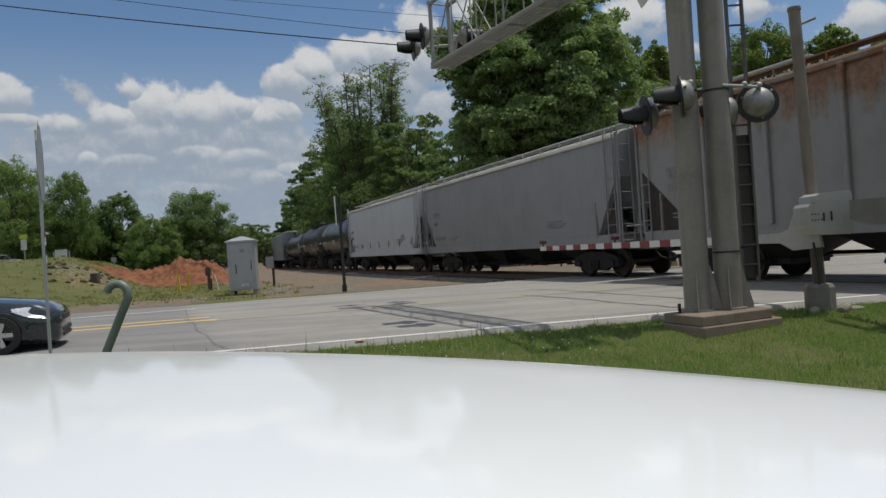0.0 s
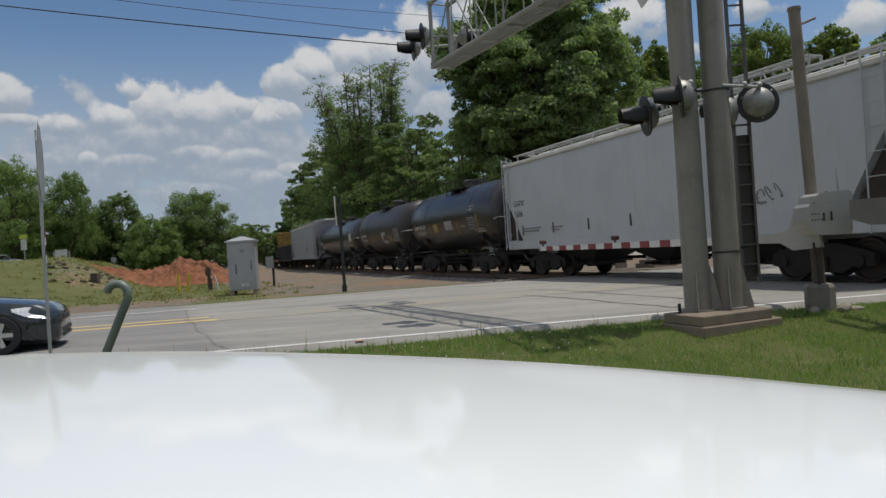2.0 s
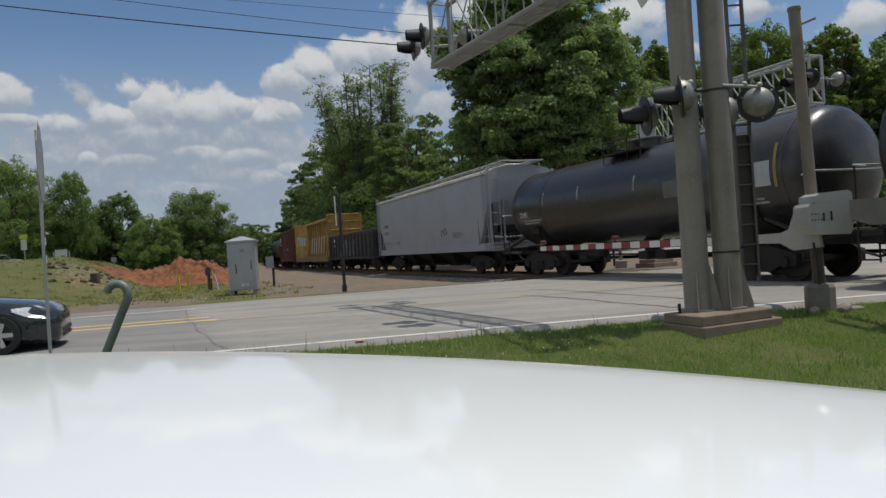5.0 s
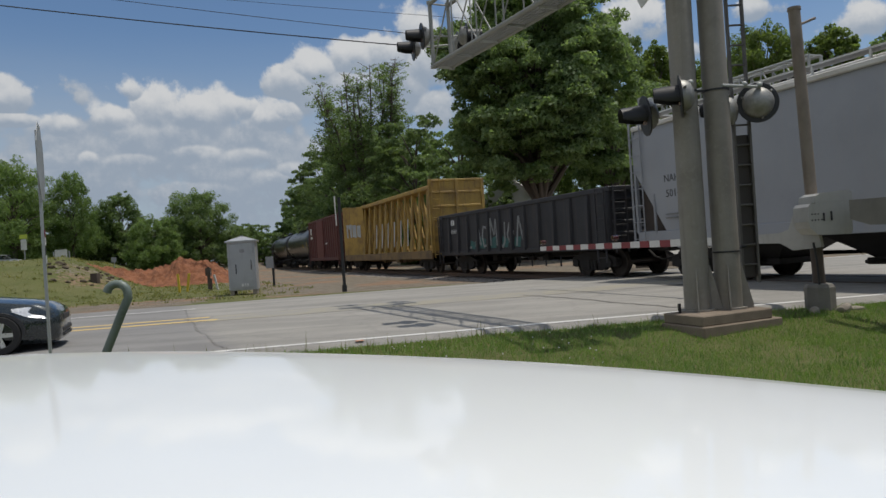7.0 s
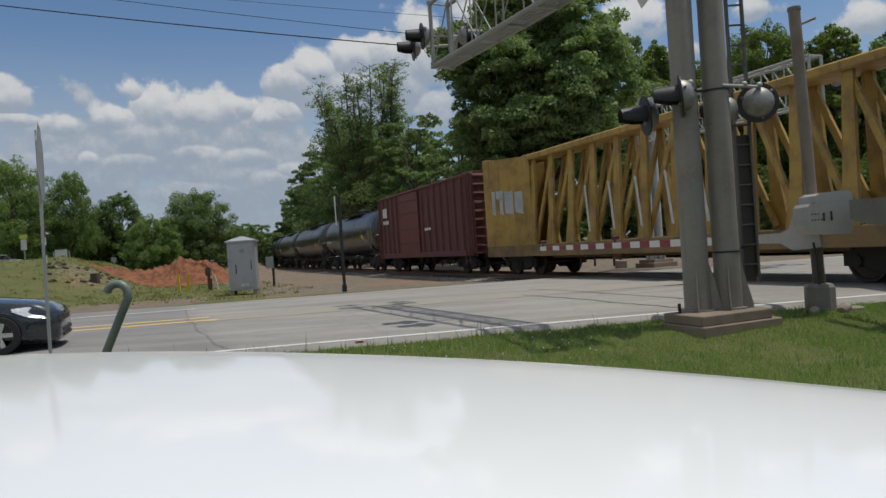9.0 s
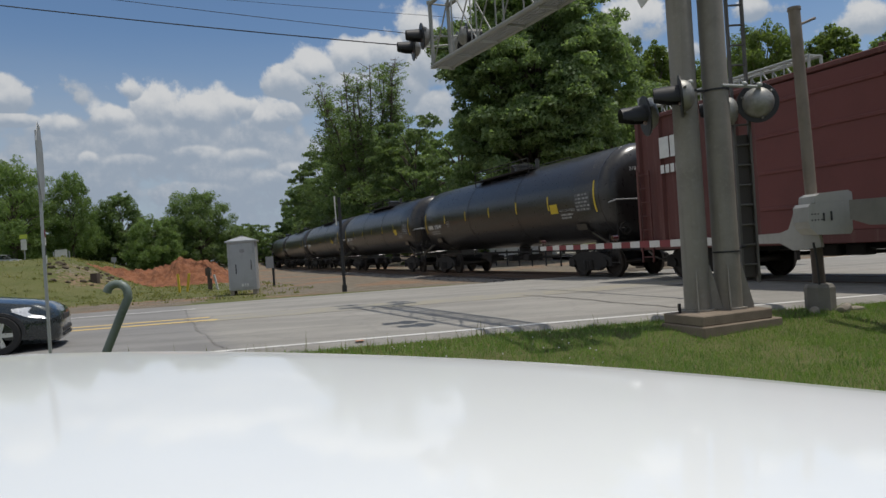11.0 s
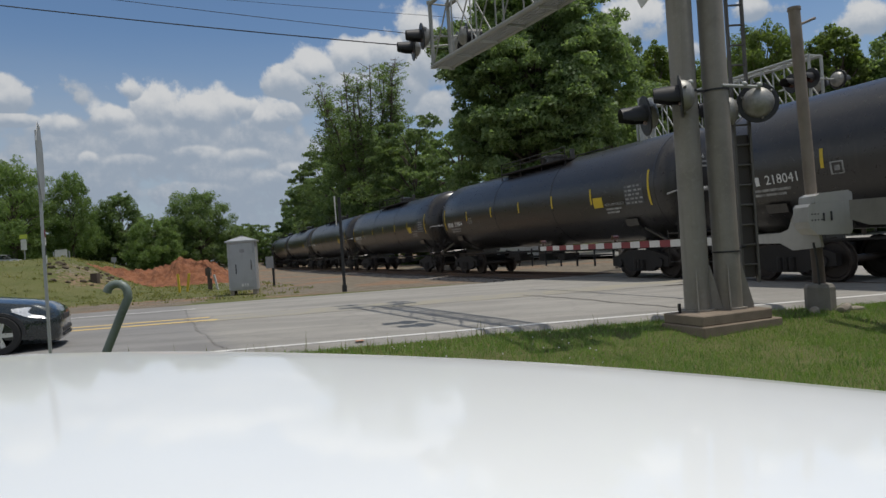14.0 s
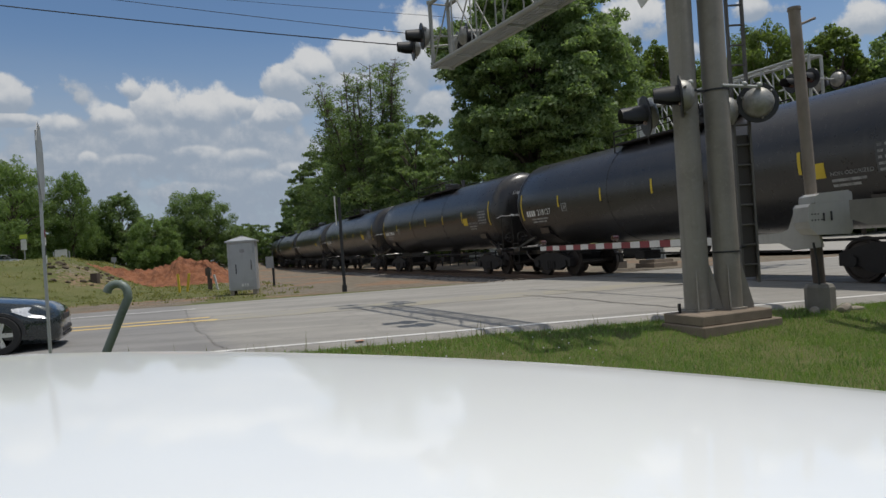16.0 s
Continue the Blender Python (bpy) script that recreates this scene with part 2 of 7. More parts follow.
def road_at(along, across, z=0.0):
    return NEAR_EDGE + ROAD_DIR * along + ROAD_N * across + Vector((0, 0, z))


def road_of(x, y):
    d = Vector((x, y, 0)) - NEAR_EDGE
    return d.dot(ROAD_DIR), d.dot(ROAD_N)


def smooth(a, b, x):
    t = min(1, max(0, (x - a) / (b - a)))
    return t * t * (3 - 2 * t)


def mix(a, b, t):
    return a + (b - a) * t


def ground_z(x, y):
    """The lie of the land, with the rails' top at nought."""
    along, across = road_of(x, y)
    z = 0.0
    near = smooth(-0.25, -2.2, across)
    z = mix(-0.07, -0.26, near)
    far = smooth(ROAD_W, ROAD_W + 6, across)
    u, w = uw(x, y)
    if across > ROAD_W * 0.5:
        z = mix(-0.07, -0.14, far)
        left = smooth(-13.5, -20, w) * smooth(40, 57, u)
        z += left * 2.4 + left * (0.25 * noise.noise((x * 0.08, y * 0.08, 0)) + 0.22 * noise.noise((x * 0.35, y * 0.35, 5)))
        z += smooth(70, 130, math.hypot(x, y)) * 1.2 * (1 - left)
    # trackbed
    p, a = track(max(min(math.hypot(x - X0, y), 420), 0)) if u > 0 else (at(u, 0), TH)
    off = abs((Vector((x, y, 0)) - p).dot(Vector((math.cos(a), -math.sin(a), 0))))
    if off < 4:
        z = mix(-0.24, z, smooth(1.2, 4, off))
    z += 0.03 * noise.noise((x * 0.7, y * 0.7, 3)) + 0.015 * noise.noise((x * 2.3, y * 2.3, 7))
    if -1.5 < across < ROAD_W + 1.5:
        z = min(z, -0.05)
    return z


def ground_material(name):
    m = bpy.data.materials.new(name)
    m.use_nodes = True
    T = Tree(m.node_tree)
    p0 = T.place()
    a = T.n("ShaderNodeAttribute")
    a.attribute_name = "bare"
    broad = T.noise(p0, 0.35, 6, 0.6)
    mid = T.noise(p0, 3.5, 5, 0.6)
    fine = T.noise(p0, 60, 3, 0.65)
    green = T.mix(T.ramp(broad, 0.35, 0.68), (0.125, 0.138, 0.048), (0.178, 0.17, 0.072))
    green = T.mix(T.ramp(mid, 0.45, 0.75), green, (0.17, 0.16, 0.075))
    green = T.mix(T.math("MULTIPLY", T.ramp(fine, 0.3, 0.75), 0.5), green, (0.035, 0.06, 0.012))
    soil = T.mix(T.ramp(mid, 0.3, 0.7), (0.15, 0.125, 0.095), (0.235, 0.205, 0.16))
    soil = T.mix(T.math("MULTIPLY", T.ramp(T.noise(p0, 0.22, 4), 0.5, 0.64), 0.45), soil, (0.33, 0.165, 0.085))
    soil = T.mix(T.math("MULTIPLY", T.ramp(fine, 0.45, 0.8), 0.5), soil, (0.13, 0.1, 0.075))
    edge = T.math("ADD", a.outputs["Fac"], T.math("MULTIPLY", T.math("SUBTRACT", mid, 0.5), 1.1))
    col = T.mix(T.ramp(edge, 0.4, 0.62), green, soil)
    p = T.n("ShaderNodeBsdfPrincipled")
    T.link(col, p.inputs["Base Color"])
    p.inputs["Roughness"].default_value = 0.95
    p.inputs["Specular IOR Level"].default_value = 0.15
    b = T.n("ShaderNodeBump")
    b.inputs["Strength"].default_value, b.inputs["Distance"].default_value = 0.7, 0.04
    T.link(T.math("ADD", fine, mid), b.inputs["Height"])
    T.link(b.outputs[0], p.inputs["Normal"])
    out = T.n("ShaderNodeOutputMaterial")
    T.link(p.outputs[0], out.inputs[0])
    return m


def road_material(name):
    m = bpy.data.materials.new(name)
    m.use_nodes = True
    T = Tree(m.node_tree)
    p0 = T.place()
    broad = T.noise(T.scaled(p0, (0.25, 1.2, 1)), 0.9, 6, 0.6)
    mid = T.noise(p0, 2.6, 6, 0.65)
    fine = T.noise(p0, 90, 3, 0.7)
    col = T.mix(T.ramp(broad, 0.3, 0.7), (0.226, 0.216, 0.196), (0.319, 0.303, 0.272))
    # older, greyer asphalt on one side of a ragged joint that slants across the road
    joint = T.n("ShaderNodeVectorMath")
    joint.operation = "DOT_PRODUCT"
    T.link(T.vmath("SUBTRACT", p0, tuple(road_at(-4.95, 0))), joint.inputs[0])
    joint.inputs[1].default_value = ROAD_DIR + 0.25 * ROAD_N
    ragged = T.math("ADD", joint.outputs["Value"], T.math("MULTIPLY", T.math("SUBTRACT", mid, 0.5), 1.6))
    older = T.math("SUBTRACT", 1.0, T.ramp(ragged, -0.35, 0.35))
    col = T.mix(T.math("MULTIPLY", older, 0.85), col, T.mix(T.ramp(broad, 0.3, 0.7), (0.165, 0.161, 0.158), (0.225, 0.219, 0.213)))
    col = T.mix(T.math("MULTIPLY", T.ramp(mid, 0.52, 0.78), 0.5), col, (0.14, 0.135, 0.13))
    col = T.mix(T.math("MULTIPLY", T.ramp(fine, 0.4, 0.75), 0.35), col, (0.33, 0.315, 0.29))
    vor = T.n("ShaderNodeTexVoronoi")
    vor.feature = "DISTANCE_TO_EDGE"
    vor.inputs["Scale"].default_value = 0.3
    T.link(T.vmath("ADD", p0, T.scaled(T.t.nodes["Noise Texture.001"].outputs["Color"], (0.9, 0.9, 0))), vor.inputs["Vector"])
    crack = T.math("SUBTRACT", 1.0, T.ramp(vor.outputs["Distance"], 0.003, 0.012))
    col = T.mix(T.math("MULTIPLY", crack, 0.14), col, (0.07, 0.068, 0.065))
    p = T.n("ShaderNodeBsdfPrincipled")
    T.link(col, p.inputs["Base Color"])
    p.inputs["Roughness"].default_value = 0.85
    p.inputs["Specular IOR Level"].default_value = 0.3
    b = T.n("ShaderNodeBump")
    b.inputs["Strength"].default_value, b.inputs["Distance"].default_value = 0.35, 0.01
    T.link(fine, b.inputs["Height"])
    T.link(b.outputs[0], p.inputs["Normal"])
    out = T.n("ShaderNodeOutputMaterial")
    T.link(p.outputs[0], out.inputs[0])
    return m


def worn_paint(name, col, under=(0.2, 0.19, 0.18), left=0.45):
    """Road paint that has worn through to the asphalt in places."""
    m = bpy.data.materials.new(name)
    m.use_nodes = True
    T = Tree(m.node_tree)
    p0 = T.place()
    gone = T.ramp(T.math("ADD", T.math("MULTIPLY", T.noise(p0, 1.1, 5), 0.6), T.math("MULTIPLY", T.noise(p0, 30, 4, 0.7), 0.4)), left, left + 0.14)
    p = T.n("ShaderNodeBsdfPrincipled")
    T.link(T.mix(gone, col, under), p.inputs["Base Color"])
    p.inputs["Roughness"].default_value = 0.75
    out = T.n("ShaderNodeOutputMaterial")
    T.link(p.outputs[0], out.inputs[0])
    return m


def leaf_material(name, a, b, c):
    m = bpy.data.materials.new(name)
    m.use_nodes = True
    T = Tree(m.node_tree)
    geo = T.n("ShaderNodeNewGeometry")
    p0 = T.place()
    col = T.mix(geo.outputs["Random Per Island"], a, b)
    col = T.mix(T.ramp(T.noise(p0, 0.6, 3), 0.4, 0.7), col, c)
    d = T.n("ShaderNodeBsdfPrincipled")
    T.link(col, d.inputs["Base Color"])
    d.inputs["Roughness"].default_value = 0.55
    d.inputs["Specular IOR Level"].default_value = 0.35
    tr = T.n("ShaderNodeBsdfTranslucent")
    T.link(T.mix(1.0, col, (1.2, 1.28, 0.65), "MULTIPLY"), tr.inputs[0])
    mx = T.n("ShaderNodeMixShader")
    mx.inputs[0].default_value = 0.58
    T.link(d.outputs[0], mx.inputs[1])
    T.link(tr.outputs[0], mx.inputs[2])
    out = T.n("ShaderNodeOutputMaterial")
    T.link(mx.outputs[0], out.inputs[0])
    return m


def glass_material(name, tint=(0.8, 0.85, 0.85)):
    m = bpy.data.materials.new(name)
    m.use_nodes = True
    p = m.node_tree.nodes["Principled BSDF"]
    p.inputs["Base Color"].default_value = (*tint, 1)
    p.inputs["Roughness"].default_value, p.inputs["Transmission Weight"].default_value = 0.03, 1.0
    return m


GRASS = ground_material("grass_and_soil")
ROAD = road_material("worn_asphalt")
WHITE_LINE = worn_paint("white_road_paint", (0.62, 0.61, 0.58), left=0.56)
YELLOW_LINE = worn_paint("yellow_road_paint", (0.58, 0.42, 0.16), left=0.58)
YELLOW_FAINT = worn_paint("faded_yellow_paint", (0.3, 0.275, 0.215), (0.27, 0.257, 0.23), left=0.44)
ORANGE_MARK = worn_paint("orange_spray", (0.75, 0.3, 0.12), left=0.42)
CRACK_TAR = material("crack_tar", (0.2, 0.188, 0.17), 0.85, grain=40, wear=6, amount=0.7, bump=0.2)
BALLAST = material("ballast", (0.24, 0.215, 0.19), 0.95, grain=26, wear=0.9, amount=0.7, bump=0.9, dark=(0.1, 0.09, 0.08), light=(0.42, 0.39, 0.35))
TIE = material("creosoted_tie", (0.09, 0.07, 0.055), 0.9, grain=22, wear=4, amount=0.6, bump=0.5)
RAIL = material("rail_steel", (0.17, 0.12, 0.095), 0.5, 0.6, grain=40, wear=5, amount=0.5)
CONCRETE = material("concrete", (0.29, 0.255, 0.21), 0.9, grain=45, wear=2.4, amount=0.6, bump=0.3, dark=(0.2, 0.17, 0.13))
GALV = material("galvanised_steel", (0.42, 0.43, 0.41), 0.62, 0.35, grain=14, wear=1.2, amount=0.35, bump=0.05)
MAST_PAINT = material("weathered_mast", (0.27, 0.247, 0.21), 0.6, 0.15, grain=14, wear=1.6, amount=0.7, bump=0.1, dark=(0.185, 0.165, 0.138), light=(0.36, 0.34, 0.3), streak=(0.19, 0.165, 0.13), streak_amount=0.6)
GATE_MAST = material("brown_weathered_mast", (0.25, 0.21, 0.168), 0.65, 0.15, grain=14, wear=1.8, amount=0.7, bump=0.1, dark=(0.15, 0.115, 0.085), streak=(0.15, 0.12, 0.09), streak_amount=0.6)
STEM_BROWN = material("dark_rusty_stem", (0.085, 0.066, 0.052), 0.75, 0.1, grain=18, wear=2.5, amount=0.6, bump=0.15)
MECH_PAINT = material("gate_box_paint", (0.42, 0.405, 0.37), 0.45, 0.2, grain=30, wear=2.5, amount=0.4, streak=(0.3, 0.28, 0.24), streak_amount=0.35)
BLACK_SIGNAL = material("black_signal", (0.02, 0.02, 0.021), 0.5, grain=25, wear=3, amount=0.4, bump=0.05)
RED_STRIPE = material("red_sheeting", (0.21, 0.03, 0.036), 0.4, grain=40, wear=4, amount=0.4, bump=0.02)
WHITE_STRIPE = material("white_sheeting", (0.62, 0.61, 0.58), 0.4, grain=40, wear=4, amount=0.3, bump=0.02)
RED_LENS = material("red_lens", (0.045, 0.005, 0.005), 0.2, grain=60, wear=6, amount=0.2, bump=0.02, coat=0.6)
TRUCK_STEEL = material("truck_steel", (0.022, 0.019, 0.017), 0.8, 0.1, grain=22, wear=3, amount=0.6, bump=0.3, light=(0.06, 0.048, 0.038))
WHEEL_STEEL = material("wheel_steel", (0.05, 0.04, 0.034), 0.55, 0.4, grain=22, wear=4, amount=0.5, bump=0.15, light=(0.16, 0.12, 0.09))
HOPPER_GREY = material("hopper_grey", (0.245, 0.245, 0.248), 0.6, grain=16, wear=0.7, amount=0.35, bump=0.04, streak=(0.18, 0.16, 0.14), streak_amount=0.5)
HOPPER_LIGHT = material("hopper_light", (0.45, 0.465, 0.48), 0.6, grain=16, wear=0.6, amount=0.28, bump=0.04, streak=(0.36, 0.33, 0.28), streak_amount=0.35)
HOPPER_PALE = material("hopper_pale", (0.3, 0.31, 0.33), 0.58, grain=16, wear=0.6, amount=0.28, bump=0.04, streak=(0.33, 0.31, 0.28), streak_amount=0.3)
HOPPER_ROOF = material("hopper_roof", (0.6, 0.59, 0.55), 0.6, grain=20, wear=0.9, amount=0.4, bump=0.05, dark=(0.35, 0.28, 0.2))
HOPPER_RUSTY = rust_run_material("hopper_rusty", (0.25, 0.245, 0.235), (0.27, 0.12, 0.055), 4.45, 1.5)
RUST = material("rust_band", (0.2, 0.105, 0.06), 0.85, grain=9, wear=0.9, amount=0.8, bump=0.1, dark=(0.26, 0.24, 0.22), light=(0.3, 0.26, 0.22), streak=(0.3, 0.29, 0.275), streak_amount=0.7)
TANK_BLACK = material("tank_black", (0.023, 0.021, 0.0205), 0.31, spec=0.65, grain=9, wear=0.8, amount=0.5, bump=0.004, light=(0.05, 0.047, 0.043), streak=(0.045, 0.04, 0.034), streak_amount=0.6)
TANK_BROWN = material("tank_brown_black", (0.036, 0.031, 0.029), 0.42, grain=10, wear=0.9, amount=0.5, bump=0.01, light=(0.06, 0.052, 0.044), streak=(0.075, 0.054, 0.038), streak_amount=0.5)
GONDOLA_BLACK = material("gondola_black", (0.03, 0.03, 0.034), 0.65, grain=18, wear=1.2, amount=0.6, bump=0.08, light=(0.09, 0.075, 0.065), streak=(0.075, 0.055, 0.045), streak_amount=0.5)
BOX_BROWN = material("boxcar_brown", (0.115, 0.036, 0.03), 0.65, grain=18, wear=1.0, amount=0.5, bump=0.06, dark=(0.08, 0.026, 0.022), streak=(0.22, 0.13, 0.1), streak_amount=0.4)
BOX_RED = material("boxcar_door_red", (0.145, 0.038, 0.032), 0.6, grain=18, wear=1.0, amount=0.4, bump=0.05)
BEAM_YELLOW = material("centerbeam_yellow", (0.41, 0.262, 0.055), 0.6, grain=18, wear=1.6, amount=0.85, bump=0.06, dark=(0.2, 0.12, 0.04), streak=(0.15, 0.095, 0.05), streak_amount=0.75)
BEAM_DIRTY = material("centerbeam_deck", (0.2, 0.13, 0.055), 0.75, grain=18, wear=1.5, amount=0.9, bump=0.1, dark=(0.08, 0.06, 0.04), light=(0.36, 0.25, 0.09))
WHITE_LETTER = material("white_lettering", (0.68, 0.68, 0.66), 0.6, grain=40, wear=5, amount=0.4, bump=0.02)
PALE_LETTER = material("pale_lettering", (0.34, 0.34, 0.33), 0.6, grain=26, wear=6, amount=0.9, bump=0.02, dark=(0.08, 0.08, 0.08))
DARK_LETTER = material("dark_lettering", (0.07, 0.07, 0.075), 0.6, grain=40, wear=5, amount=0.4, bump=0.02)
FAINT_LETTER = material("faint_lettering", (0.2, 0.2, 0.2), 0.6, grain=40, wear=5, amount=0.5, bump=0.02)
END_SHADE = material("end_shade_brown", (0.05, 0.038, 0.031), 0.85, grain=20, wear=2, amount=0.6, bump=0.1, light=(0.14, 0.1, 0.07))
YELLOW_MARK = material("yellow_marking", (0.6, 0.43, 0.03), 0.5, grain=40, wear=5, amount=0.3, bump=0.02)
LIME_MARK = material("lime_sheeting", (0.5, 0.58, 0.07), 0.45, grain=30, wear=3, amount=0.2, bump=0.02)
DULL_YELLOW = material("dull_yellow", (0.3, 0.22, 0.06), 0.6, grain=30, wear=3, amount=0.7, bump=0.02)
TRUSS_STEEL = material("dull_truss_steel", (0.3, 0.3, 0.275), 0.55, 0.2, grain=14, wear=1.2, amount=0.4, bump=0.05)
DULL_GREY = material("dull_grey_patch", (0.12, 0.115, 0.11), 0.6, grain=30, wear=3, amount=0.6, bump=0.02)
FAINT_PANEL = material("faint_panel", (0.075, 0.075, 0.076), 0.6, grain=30, wear=3, amount=0.5, bump=0.02)
GREY_PATCH = material("grey_patch", (0.3, 0.3, 0.3), 0.6, grain=30, wear=3, amount=0.5, bump=0.02)
SPRAY = material("white_spray", (0.42, 0.44, 0.44), 0.6, grain=30, wear=2.5, amount=0.6, bump=0.02)
FADED_SPRAY = material("faded_spray", (0.27, 0.28, 0.28), 0.6, grain=30, wear=2.2, amount=0.8, bump=0.02, dark=(0.09, 0.09, 0.09))
TEAL_SPRAY = material("teal_spray", (0.03, 0.13, 0.12), 0.6, grain=30, wear=3, amount=0.9, bump=0.02, dark=(0.04, 0.05, 0.05))
BARK = material("bark", (0.13, 0.105, 0.085), 0.95, grain=18, wear=2, amount=0.6, bump=0.6)
LEAF_A = leaf_material("oak_leaf", (0.112, 0.162, 0.079), (0.3, 0.386, 0.198), (0.174, 0.245, 0.12))
LEAF_B = leaf_material("young_leaf", (0.091, 0.131, 0.038), (0.232, 0.299, 0.098), (0.142, 0.196, 0.06))
LEAF_C = leaf_material("dull_leaf", (0.097, 0.141, 0.065), (0.232, 0.305, 0.146), (0.15, 0.21, 0.096))
LEAF_D = leaf_material("field_tree_leaf", (0.103, 0.148, 0.068), (0.238, 0.317, 0.152), (0.155, 0.22, 0.1))
LEAF_E = leaf_material("field_fresh_leaf", (0.112, 0.168, 0.064), (0.262, 0.355, 0.15), (0.172, 0.245, 0.095))

# ---- ground, road, track ----


def bare_of(x, y):
    """How bare of grass the soil is: at the trackside, the verge of the far lane and the cut bank."""
    along, across = road_of(x, y)
    u, w = uw(x, y)
    b = 0.0
    if across > ROAD_W - 1:
        b = max(b, 0.95 * smooth(3.6, 1.3, across - ROAD_W), 0.9 * smooth(9.5, 7, across - ROAD_W) * smooth(-6.5, -9.5, along))
        b = max(b, smooth(-15, -5.5, w) * 0.95 if w < 30 else 0)
        b = max(b, 0.5 * smooth(1.25, 0.7, math.hypot((w + 17.2) / 2.6, (u - 50.8) / 5)))
        if w < -3.6 and along > -9:
            b *= 1 - 0.75 * smooth(0.5, 0.9, across - ROAD_W) * smooth(3.2, 2.0, across - ROAD_W)
        if w < -14:
            b = max(b, 0.16)
    elif across < 1:
        b = max(b, 0.8 * smooth(-3.6, -2.2, w))
        b = max(b, 0.45 * smooth(-0.7, 0.2, across))
    if w > -3.4:
        b = max(b, 0.7)
    if w > 40 or math.hypot(x, y) > 140:
        b = 0.2
    return b


def ground():
    xs = sorted({*[round(v, 2) for v in np.arange(-30, 34, 0.7)], *[float(v) for v in np.arange(-90, 90, 4)],
                 *[s * 90 * 1.35 ** k for k in range(1, 13) for s in (-1, 1)]})
    ys = sorted({*[round(v, 2) for v in np.arange(-6, 70, 0.7)], *[float(v) for v in np.arange(-60, 130, 4)],
                 *[130 * 1.35 ** k for k in range(1, 12)], *[-60 * 1.35 ** k for k in range(1, 13)]})
    verts = [(x, y, ground_z(x, y)) for y in ys for x in xs]
    nx = len(xs)
    faces = [(j * nx + i, j * nx + i + 1, (j + 1) * nx + i + 1, (j + 1) * nx + i) for j in range(len(ys) - 1) for i in range(nx - 1)]
    me = bpy.data.meshes.new("ground")
    me.from_pydata(verts, [], faces)
    a = me.attributes.new("bare", "FLOAT", "POINT")
    a.data.foreach_set("value", [bare_of(v[0], v[1]) for v in verts])
    me.polygons.foreach_set("use_smooth", [True] * len(faces))
    me.materials.append(GRASS)
    return tagged(new("ground", me), "grassy ground with bare soil beside the track", "ground", kind="structure")


def strip(bm, a0, a1, c0, c1, z, n=30, wob=0.0):
    """A flat strip along the road, from a0 to a1 along it and c0 to c1 across it."""
    rows = []
    for i in range(n + 1):
        a = mix(a0, a1, i / n)
        d = wob * noise.noise((a * 0.8, c0, 2.2))
        rows.append((bm.verts.new(road_at(a, c0 + d, z)), bm.verts.new(road_at(a, c1 + d, z))))
    for (p, q), (r, s) in zip(rows, rows[1:]):
        bm.faces.new((p, r, s, q))


def crack(r, c, pts, half):
    """A dark crack through points given along and across the road."""
    bm = bmesh.new()
    fine = [(mix(a[0], b[0], k / 6), mix(a[1], b[1], k / 6)) for a, b in zip(pts, pts[1:]) for k in range(6)]
    rows = []
    for a, b in fine:
        d = 0.07 * noise.noise((a * 3, b * 3, 1)) + 0.05 * noise.noise((a * 9, b * 9, 4))
        h = half * (0.7 + 0.9 * abs(noise.noise((a * 5, b * 5, 8))))
        z = 0.03 * (1 - abs(b - c) / c) + 0.009
        rows.append((bm.verts.new(road_at(a + d - h, b, z)), bm.verts.new(road_at(a + d + h, b, z))))
    for (p, q), (s, t) in zip(rows, rows[1:]):
        bm.faces.new((p, q, t, s))
    part("sealed_crack", bm, CRACK_TAR, r, "dark crack across the asphalt")


